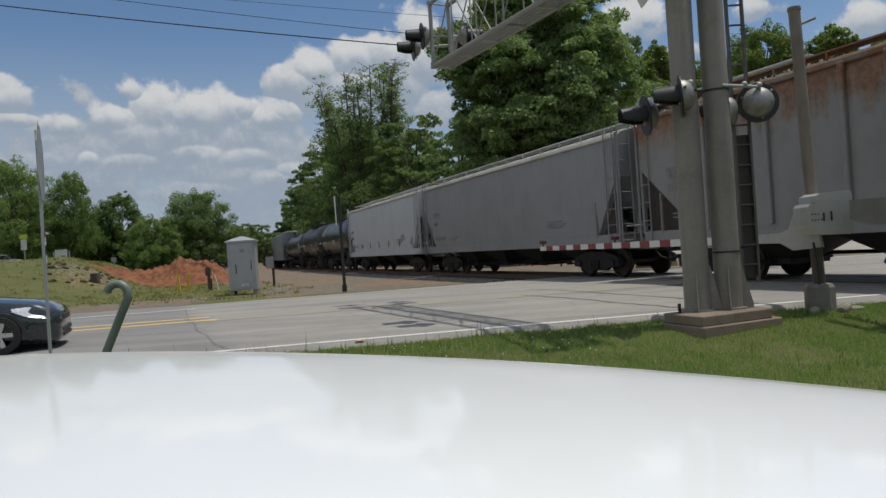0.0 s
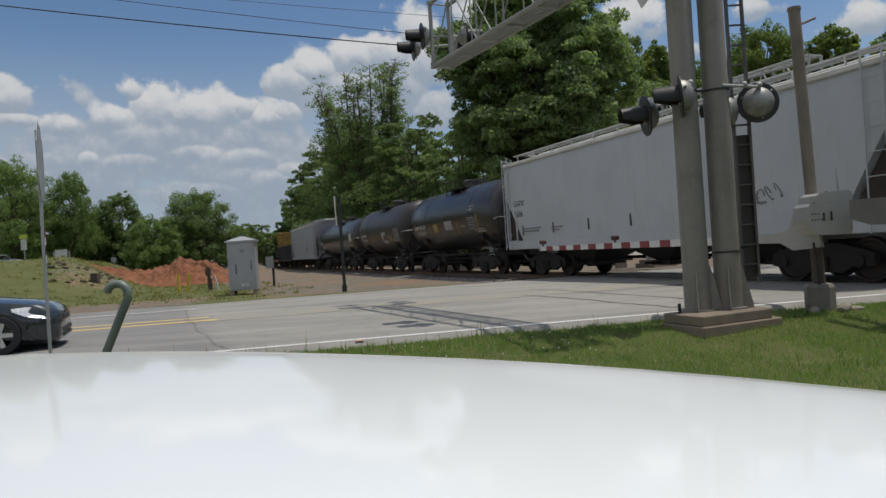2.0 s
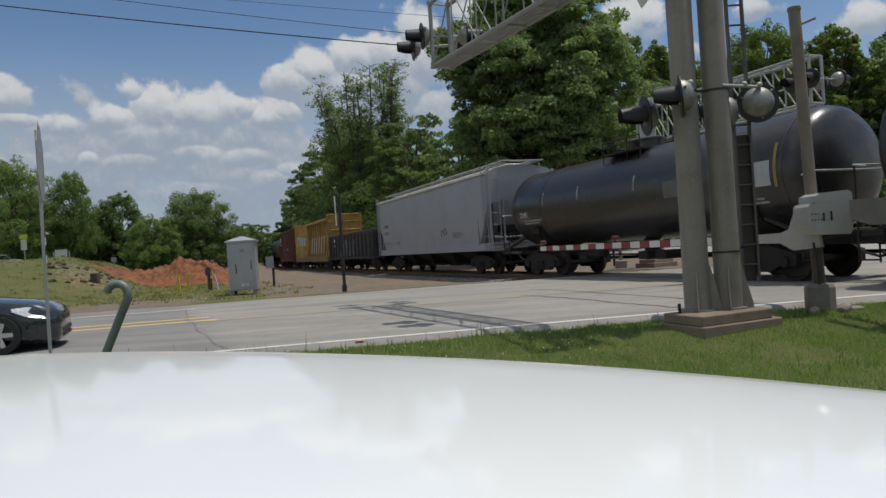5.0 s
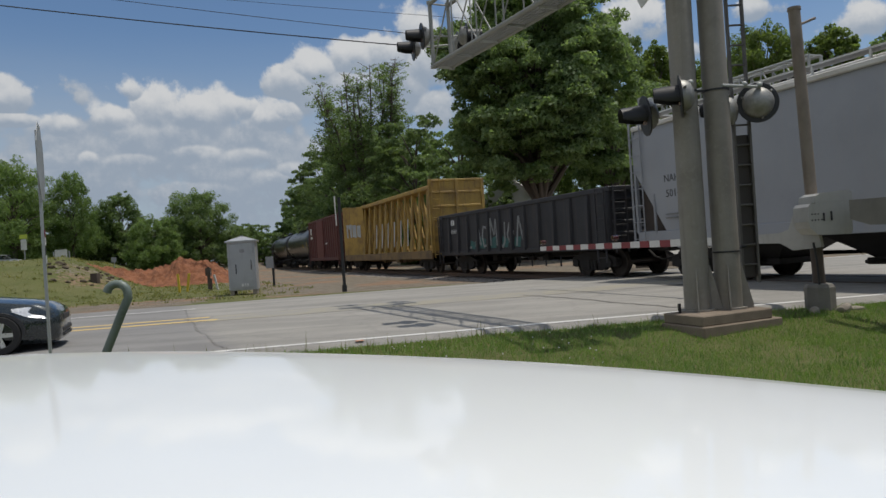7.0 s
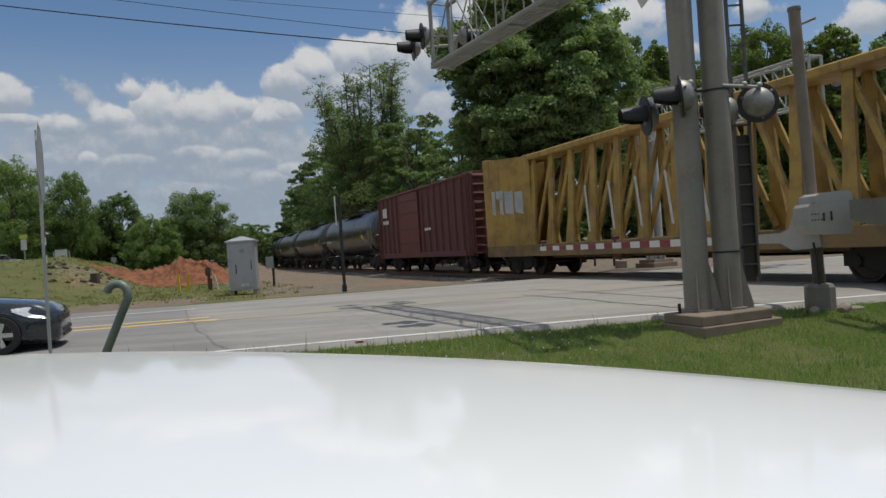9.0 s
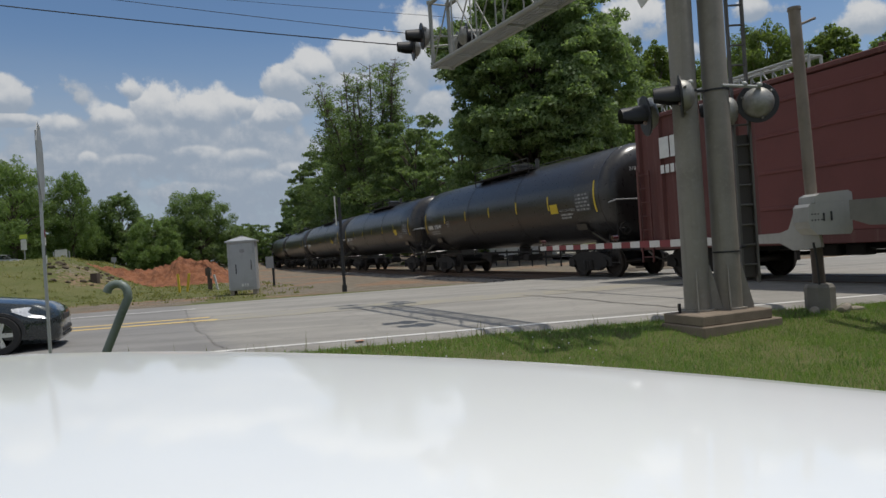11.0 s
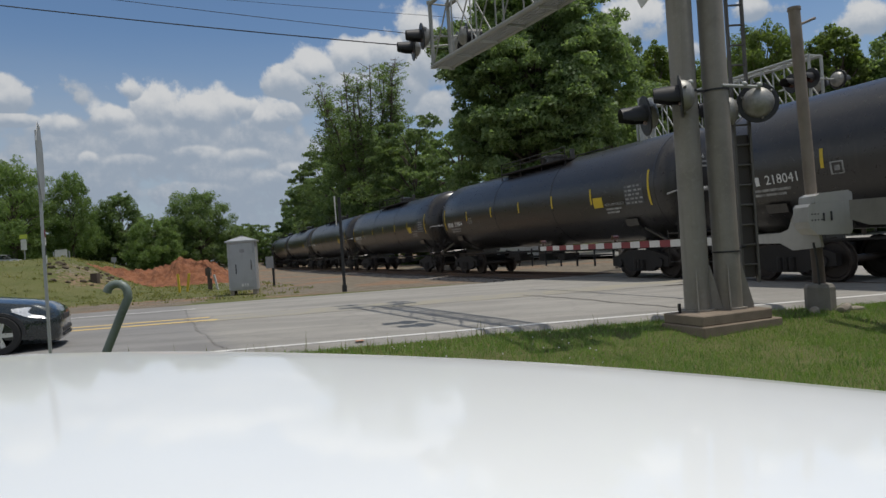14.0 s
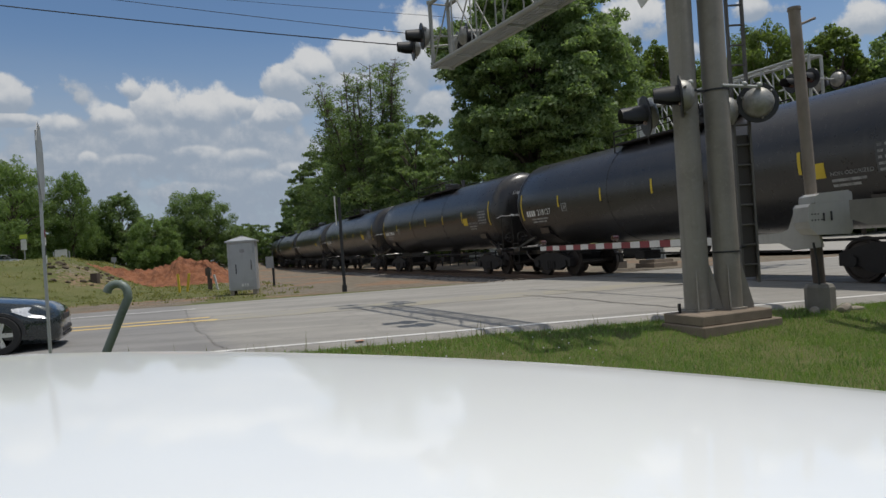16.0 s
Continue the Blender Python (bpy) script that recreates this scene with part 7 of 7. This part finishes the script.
def airy_tree(seed, high, spread, mat):
    """Many leaders that fan out from a low fork, with thin twigs and small loose tufts, thinner towards the top."""
    rng = np.random.default_rng(seed)
    bm = bmesh.new()
    centres, radii = [], []
    rod(bm, (0, 0, -0.4), (0, 0, 2.6), 0.34, 10, 0.29)
    for k in range(20):
        a = 2.4 * k + rng.uniform(-0.3, 0.3)
        out = spread * (0.2 + 0.66 * ((k * 0.618) % 1))
        top = high * rng.uniform(0.84, 1.0) * (1 - 0.2 * (out / spread) ** 2)
        pts = []
        for i in range(9):
            f = i / 8
            r = out * (f ** 0.55)
            pts.append(Vector((r * math.cos(a + 0.2 * f) + rng.normal() * 0.22 * f, r * math.sin(a + 0.2 * f) + rng.normal() * 0.22 * f, mix(2.2, top, f))))
        for i, (p, q) in enumerate(zip(pts, pts[1:])):
            rod(bm, p, q, mix(0.19, 0.035, i / 8), 6, mix(0.19, 0.035, (i + 1) / 8))
            for j in range(10):
                f = i / 8
                s = p.lerp(q, rng.random())
                b, l = rng.uniform(0, 6.28), rng.uniform(0.6, 1.9) * (1.15 - 0.5 * f)
                e = s + Vector((l * math.cos(b), l * math.sin(b), l * rng.uniform(0.2, 0.9)))
                rod(bm, s, e, 0.035, 4, 0.012)
                if rng.random() < mix(1.0, 0.5, f):
                    for _ in range(2):
                        c = s.lerp(e, rng.uniform(0.5, 1.1)) + Vector(rng.normal(0, 0.25, 3))
                        centres.append(np.array(c))
                        radii.append(rng.uniform(0.24, 0.56) * mix(1.3, 0.75, f))
    for k in range(230):
        a, f = rng.uniform(0, 6.28), rng.random()
        r = spread * rng.uniform(0.3, 1.15) * (1 - 0.35 * f)
        centres.append(np.array((r * math.cos(a), r * math.sin(a), high * mix(0.08, 0.62, f))))
        radii.append(rng.uniform(0.5, 1.0))
    return mesh_of(bm, "trunk", BARK, True), leaf_mesh("crown", centres, radii, 120000, 0.115, mat, seed, 0.8, False)


def tree(x, y, meshes, label, scale=1.0, turn=0.0, wide=1.0, group="", z=None):
    t = thing("tree", label, "tree", Matrix.Translation((x, y, ground_z(x, y) if z is None else z)) @ Matrix.Rotation(turn, 4, "Z"), group)
    m = Matrix.Diagonal((scale * wide, scale * wide, scale, 1))
    part("trunk", meshes[0], BARK, t, m=m)
    part("crown", meshes[1], LEAF_A, t, m=m)
    return t


def woods():
    great = tree_meshes(1, 21, 7.6, LEAF_A, "round", 205000, 0.15, 78, 12, 0.33)
    oak2 = tree_meshes(2, 17, 5.8, LEAF_A, "round", 27000, 0.18, 28)
    bright = tree_meshes(3, 10, 4.2, LEAF_B, "round", 19000, 0.15, 22)
    dull = tree_meshes(4, 15, 5.2, LEAF_C, "round", 27000, 0.17, 26)
    poplar = airy_tree(5, 24, 7.6, LEAF_C)
    wedge = tree_meshes(6, 12, 4.2, LEAF_A, "wedge", 21000, 0.16, 22)

    def beside(s, off):
        p, a = track(s)
        return p.x + off * math.cos(a), p.y - off * math.sin(a)

    # the great dark tree and its neighbours beyond the track
    tree(7.3, 50, great, "great dense dark green shade tree", 1.0, 1.9, 1.0)
    tree(14.6, 58, dull, "green tree beside the great shade tree", 1.36, 1.1, 0.62)
    tree(2.0, 62, oak2, "dark green tree behind the track", 0.75, 2.0)
    # the tall thin-crowned tree and the belt of wood along the track
    x, y = beside(88, 9.5)
    tree(x, y, poplar, "tall thin-crowned tree with bare upper branches", 1.03, 0.7, 1.28)
    tree(-2.2, 69, dull, "green tree between the thin-crowned and the great tree", 1.02, 2.6, 0.95)
    rng = np.random.default_rng(8)
    kinds = [oak2, dull, bright, wedge, dull, oak2]
    for k, (s, off, sc) in enumerate(((74, 10, 0.7), (78, 14, 0.8), (84, 16, 0.95), (98, 11, 0.9), (104, 14, 1.15), (110, 10, 1.1), (118, 14, 1.4), (126, 9.5, 1.35), (136, 12, 1.4), (148, 9, 1.3),
                                  (160, 11, 1.2), (172, 9, 1.1), (186, 10, 1.05), (204, 9, 1.0), (225, 10, 1.0), (250, 10, 1.0), (84, 7.2, 0.4), (94, 7.0, 0.38), (68, 8, 0.42), (62, 9, 0.4), (108, 7, 0.4))):
        x, y = beside(s, off)
        tree(x, y, kinds[k % len(kinds)] if sc > 0.5 else bright, "tree of the green belt along the track" if sc > 0.5 else "light green young tree beside the track", sc if sc > 0.5 else sc * 1.6, rng.uniform(0, 6), 0.9, "trees along the track")
    # right-hand wood beyond the far signal
    leafy = tree_meshes(21, 20, 5.4, LEAF_B, "round", 60000, 0.15, 56, 11, 0.35, False)
    slim = tree_meshes(22, 19, 3.6, LEAF_B, "round", 42000, 0.145, 50, 10, 0.35, False)
    for k, (x, y, m, sc, wd) in enumerate(((20.4, 64, slim, 1.05, 0.85), (31.2, 66, leafy, 1.08, 0.74), (37.0, 64, slim, 1.08, 1.0), (44.5, 62, oak2, 1.3, 0.9), (25.8, 70, leafy, 0.98, 0.85), (33.5, 76, leafy, 1.08, 0.8), (17.5, 74, bright, 1.5, 1.0),
                                           (48, 66, dull, 1.3, 1.0), (27, 60, bright, 0.7, 1.1), (35, 58, bright, 0.72, 1.1), (22, 78, leafy, 0.72, 1.0), (60, 60, dull, 1.2, 1.0), (70, 50, oak2, 1.2, 1.0), (22.5, 76, dull, 1.2, 0.95), (28.5, 80, oak2, 1.2, 1.1), (36.5, 80, dull, 1.42, 1.05), (43, 78, oak2, 1.2, 1.15), (40.6, 66, wedge, 1.35, 1.1), (50, 74, oak2, 1.25, 1.1))):
        tree(x, y, m, "leafy green tree of the wood beyond the crossing", sc, k * 1.3, wd, "trees beyond the crossing")
    tree(10.4, 60.5, bright, "young tree in front of the white house", 0.75, 0.3, 0.8)
    shrub = tree_meshes(41, 6.5, 3.6, LEAF_C, "round", 13000, 0.14, 20, 8, 0.06)
    for k in range(16):
        if 2 <= k <= 3:
            continue
        tree(mix(-1, 52, k / 15) + rng.uniform(-1, 1), 66 + rng.uniform(-2, 8) - 0.15 * k, shrub, "dense green undergrowth at the edge of the wood", rng.uniform(0.85, 1.35), k * 2.3, 1.1, "undergrowth beyond the crossing")
    # low hedge and far trees behind the field and the relay case
    hedge = tree_meshes(31, 8, 4.6, LEAF_D, "round", 9000, 0.19, 18, 8, 0.12)
    for k in range(20):
        x = mix(-84, -24, k / 19) + rng.uniform(-1, 1)
        tree(x, 102 + rng.uniform(-3, 6), hedge, "low leafy tree of the hedge across the field", rng.uniform(0.6, 0.85), k * 1.7, 1.1, "hedge across the field")
    for x, y in ((-40, 150), (-46, 158), (-36.5, 165), (-52, 150)):
        tree(x, y, hedge, "distant green tree beside the track", 1.1, x, 1.1, "hedge across the field")
    # trees across the field
    wide = tree_meshes(12, 14.5, 6.6, LEAF_E, "round", 48000, 0.135, 50, 11, 0.14, False)
    dome = tree_meshes(14, 12, 5.4, LEAF_D, "round", 46000, 0.13, 60, 11, 0.06, False)
    dark = tree_meshes(16, 10.8, 4.0, LEAF_D, "round", 34000, 0.13, 44, 11, 0.05, False)
    fresh = tree_meshes(13, 8.4, 4.2, LEAF_E, "round", 34000, 0.13, 46, 11, 0.04, False)
    for k, (x, y, m, sc, wd) in enumerate(((-49.0, 80, wide, 0.86, 0.96), (-43.9, 83, wide, 0.76, 0.6), (-41.8, 91, dark, 0.93, 0.92), (-34.6, 84, fresh, 0.88, 0.95), (-33.0, 95, dome, 0.93, 1.06), (-59, 84, wide, 1.0, 1.0), (-46, 90, fresh, 0.85, 1.1), (-38.3, 90, fresh, 0.7, 1.0),
                                           (-53.5, 88, dark, 0.9, 1.1), (-29.0, 98, dark, 0.52, 0.8), (-68, 86, wide, 0.9, 1.1), (-74, 80, dark, 1.1, 1.1), (-36.8, 97, dark, 0.72, 1.1))):
        tree(x, y, m, "round green tree across the field" if sc > 0.75 else "low green tree across the field", sc, k * 2.1, wd, "trees across the field")


def grass_blades():
    """Mown grass between the parked car and the road, blade by blade."""
    rng = np.random.default_rng(12)
    n = 240000
    V, F = [], []
    x = rng.uniform(-6.5, 10.5, n)
    y = rng.uniform(5.2, 13.2, n)
    keep = []
    for i in range(n):
        al, ac = road_of(x[i], y[i])
        if ac > -0.06 - 0.22 * rng.random() ** 2 or (-0.66 < (Vector((x[i] - 3.87, y[i] - 10.16, 0))).dot(ACROSS) < 0.86 and -0.46 < (Vector((x[i] - 3.87, y[i] - 10.16, 0))).dot(ALONG) < 0.42):
            continue
        u, w = uw(x[i], y[i])
        if w > -2.9 + rng.normal() * 0.3 or y[i] < abs(x[i]) * 0.9 - 1:
            continue
        if noise.noise((x[i] * 0.6, y[i] * 0.6, 11)) < -0.35 and rng.random() < 0.6:
            continue
        keep.append(i)
    k = np.array(keep)
    x, y = x[k], y[k]
    n = len(k)
    z = np.array([ground_z(a, b) for a, b in zip(x, y)])
    edge = np.array([smooth(0.2, -1.2, road_of(a, b)[1]) for a, b in zip(x, y)])
    h = rng.uniform(0.03, 0.085, n) * (1 + 0.8 * (rng.random(n) < 0.06)) * (0.75 + 0.25 * edge)
    a = rng.uniform(0, 2 * np.pi, n)
    lean = rng.uniform(0.1, 0.9, n) * h
    b = a + rng.normal(size=n) * 0.8 + 1.5
    wd = rng.uniform(0.003, 0.006, n)
    p = np.stack([x, y, z - 0.01], 1)
    s = np.stack([np.cos(a), np.sin(a), np.zeros(n)], 1) * wd[:, None]
    tip = p + np.stack([np.cos(b) * lean, np.sin(b) * lean, h], 1)
    v = np.stack([p - s, p + s, tip], 1).reshape(-1, 3)
    me = bpy.data.meshes.new("grass_blades")
    me.from_pydata(v.tolist(), [], np.arange(3 * n).reshape(-1, 3).tolist())
    me.materials.append(GRASS_BLADE)
    tagged(new("grass_blades", me), "short green lawn grass with clover", "grass", kind="stuff")
    # clover heads
    m = 420
    bm = bmesh.new()
    for i in rng.choice(n, m, replace=False):
        if x[i] > 2.0 or y[i] < 5:
            continue
        bmesh.ops.create_icosphere(bm, subdivisions=1, radius=rng.uniform(0.007, 0.013), matrix=Matrix.Translation((x[i], y[i], z[i] + 0.1)))
    ob = part("clover_flowers", bm, WHITE_STRIPE)
    tagged(ob, "small white clover flowers in the grass", "flowers", kind="stuff")


def rough_ground():
    """Tufts in the field and along the verges, and loose stones by the track."""
    rng = np.random.default_rng(31)
    V = []
    for _ in range(9000):
        x, y = rng.uniform(-48, 4), rng.uniform(20, 78)
        al, ac = road_of(x, y)
        u, w = uw(x, y)
        if ac < ROAD_W + 4.5 or w > -7.5 or rng.random() < 0.75 * bare_of(x, y):
            continue
        z = ground_z(x, y)
        s = rng.uniform(0.05, 0.12) * (1 + 0.01 * y)
        for _ in range(7):
            a, l = rng.uniform(0, 6.28), rng.uniform(0.1, 0.8) * s
            dx, dy = rng.normal(0, 0.12, 2)
            wd = rng.uniform(0.02, 0.05)
            b = a + 1.57
            V += [(x + dx - wd * math.cos(b), y + dy - wd * math.sin(b), z - 0.02), (x + dx + wd * math.cos(b), y + dy + wd * math.sin(b), z - 0.02), (x + dx + l * math.cos(a), y + dy + l * math.sin(a), z + s * rng.uniform(0.5, 1))]
    me = bpy.data.meshes.new("field_tufts")
    me.from_pydata(V, [], np.arange(len(V)).reshape(-1, 3).tolist())
    me.materials.append(FIELD_BLADE)
    tagged(new("field_tufts", me), "rough olive and straw-coloured grass tufts", "grass", kind="stuff")
    # taller weeds at the road's edge
    V = []
    for _ in range(95):
        a = rng.uniform(-8.5, 2.5)
        p = road_at(a, rng.uniform(-0.75, -0.25))
        z = ground_z(p.x, p.y)
        for _ in range(3):
            h, b = rng.uniform(0.05, 0.24), rng.uniform(0, 6.28)
            dx, dy = rng.normal(0, 0.04, 2)
            l = h * rng.uniform(0.05, 0.4)
            V += [(p.x + dx - 0.005, p.y + dy, z), (p.x + dx + 0.005, p.y + dy, z), (p.x + dx + l * math.cos(b), p.y + dy + l * math.sin(b), z + h)]
    for a in (-8.9, -8.75, -8.6, -8.1, -8.05, -7.4, -6.2, -5.6, -3.9, -1.5, -1.4):
        p = road_at(a, rng.uniform(-0.6, -0.4))
        z = ground_z(p.x, p.y)
        h, l = rng.uniform(0.24, 0.38), rng.uniform(-0.08, 0.08)
        V += [(p.x - 0.007, p.y, z), (p.x + 0.007, p.y, z), (p.x + l, p.y, z + h)]
    me = bpy.data.meshes.new("verge_weeds")
    me.from_pydata(V, [], np.arange(len(V)).reshape(-1, 3).tolist())
    me.materials.append(FIELD_BLADE)
    tagged(new("verge_weeds", me), "thin weeds along the road's edge", "weeds", kind="stuff")
    # clods and sods on the cut bank
    for k in range(34):
        x, y = (at(rng.uniform(47.5, 54.5), rng.uniform(-19.6, -15.4)).xy)
        bm = bmesh.new()
        bmesh.ops.create_icosphere(bm, subdivisions=2, radius=1)
        r = rng.uniform(0.06, 0.19)
        for v in bm.verts:
            v.co *= 1 + 0.5 * noise.noise(v.co * 1.7 + Vector((k * 3.1, 0, 0)))
            v.co = Vector((v.co.x * r * 1.3, v.co.y * r, v.co.z * r * 0.75))
        ob = part("clod", bm, BANK_SOIL, m=Matrix.Translation((x, y, ground_z(x, y) + 0.03)))
        tagged(ob, "dark clod of earth on the cut bank", "clod", group="clods on the bank")
    ico = bmesh.new()
    bmesh.ops.create_icosphere(ico, subdivisions=1, radius=1)
    base = np.array([v.co[:] for v in ico.verts])
    tri = np.array([[v.index for v in f.verts] for f in ico.faces])
    ico.free()
    V, F = [], []
    for k in range(5200):
        s = rng.uniform(12, 75)
        p, a = track(s)
        off = rng.choice((-1, 1)) * rng.uniform(0.9, 3.4) if k % 4 else rng.uniform(-0.6, 0.6)
        q = p + Vector((math.cos(a), -math.sin(a), 0)) * off
        al, ac = road_of(q.x, q.y)
        if -0.8 < ac < ROAD_W + 0.9:
            continue
        z = mix(-0.17, -0.3, smooth(1.4, 3.3, abs(off)))
        b = base * rng.uniform(0.6, 1.3, (len(base), 3)) * rng.uniform(0.025, 0.06)
        V.append(b + np.array((q.x, q.y, z)))
        F.append(tri + len(F) * len(base))
    me = bpy.data.meshes.new("loose_ballast")
    me.from_pydata(np.concatenate(V).tolist(), [], np.concatenate(F).tolist())
    me.materials.append(BALLAST)
    tagged(new("loose_ballast", me), "loose grey ballast stones beside the rails", "stones", kind="stuff")


def blade_material(name, tones):
    """Grass blades: green to straw, changing in patches and from blade to blade."""
    m = bpy.data.materials.new(name)
    m.use_nodes = True
    T = Tree(m.node_tree)
    p0 = T.place()
    geo = T.n("ShaderNodeNewGeometry")
    col = T.mix(geo.outputs["Random Per Island"], tones[0], tones[1])
    col = T.mix(T.ramp(T.noise(p0, 0.9, 4, 0.6), 0.42, 0.66), col, tones[2])
    col = T.mix(T.math("MULTIPLY", T.ramp(T.noise(p0, 3.2, 4, 0.65), 0.5, 0.68), 0.75), col, tones[3])
    dry = T.math("GREATER_THAN", T.math("FRACT", T.math("MULTIPLY", geo.outputs["Random Per Island"], 37.0)), 0.91)
    col = T.mix(T.math("MULTIPLY", dry, 0.8), col, tones[4])
    d = T.n("ShaderNodeBsdfPrincipled")
    T.link(col, d.inputs["Base Color"])
    d.inputs["Roughness"].default_value = 0.5
    tr = T.n("ShaderNodeBsdfTranslucent")
    T.link(T.mix(1.0, col, (1.15, 1.25, 0.7), "MULTIPLY"), tr.inputs[0])
    mx = T.n("ShaderNodeMixShader")
    mx.inputs[0].default_value = 0.5
    T.link(d.outputs[0], mx.inputs[1])
    T.link(tr.outputs[0], mx.inputs[2])
    out = T.n("ShaderNodeOutputMaterial")
    T.link(mx.outputs[0], out.inputs[0])
    return m


FIELD_BLADE = leaf_material("field_blade", (0.16, 0.175, 0.065), (0.28, 0.25, 0.12), (0.18, 0.19, 0.075))
GRASS_BLADE = blade_material("grass_blade", ((0.12, 0.215, 0.045), (0.225, 0.33, 0.085), (0.175, 0.265, 0.075), (0.085, 0.17, 0.035), (0.36, 0.36, 0.19)))

# ---- build ----
ground()
road()
lot()
rail_and_ties()
near_cantilever()
mast_pad()
crossing_gate()
far_cantilever()
far_gate()
signal_case()
octagon_sign()
bent_pipe()
roadside()
clay_mound()
fence()
white_house()
wires()
AXIS = math.degrees(math.atan2(-0.513, 0.858))
sedan(CAR_WHITE, "white sedan parked on the grass, its roof close below", pose(-0.295, 0.63, -0.306, 0, 0, AXIS))
sedan(CAR_DARK, "dark blue-grey sedan waiting at the crossing", Matrix.Translation((-9.06, 11.5, 0.005)) @ Matrix.Rotation(math.atan2(ROAD_DIR.y, ROAD_DIR.x) + radians(12), 4, "Z"), length=4.94, cab=-0.5, axle=1.6)
sedan(CASE_PAINT, "distant silver sedan parked beyond the field", Matrix.Translation((-48.3, 76, ground_z(-48.3, 76))) @ Matrix.Rotation(0.2, 4, "Z"))
woods()
grass_blades()
rough_ground()
CARS = train()


def motions():
    """The train rolls past at a steady pace."""
    for car, mid in CARS:
        rows = [(t, track_pose(mid - SPEED * t)) for t in np.arange(0, 16.01, 0.5)]
        walk(car, rows)
    # wheels turn as far as the train rolls
    steps = [(k / 30, -SPEED * k / 30 / 0.46) for k in range(0, 481)]
    for w in WHEELS:
        x, z = w.matrix_basis.translation.x, w.matrix_basis.translation.z
        walk(w, [(t, Matrix.Translation((x, 0, z)) @ Matrix.Rotation(-a, 4, "Y")) for t, a in steps])


motions()
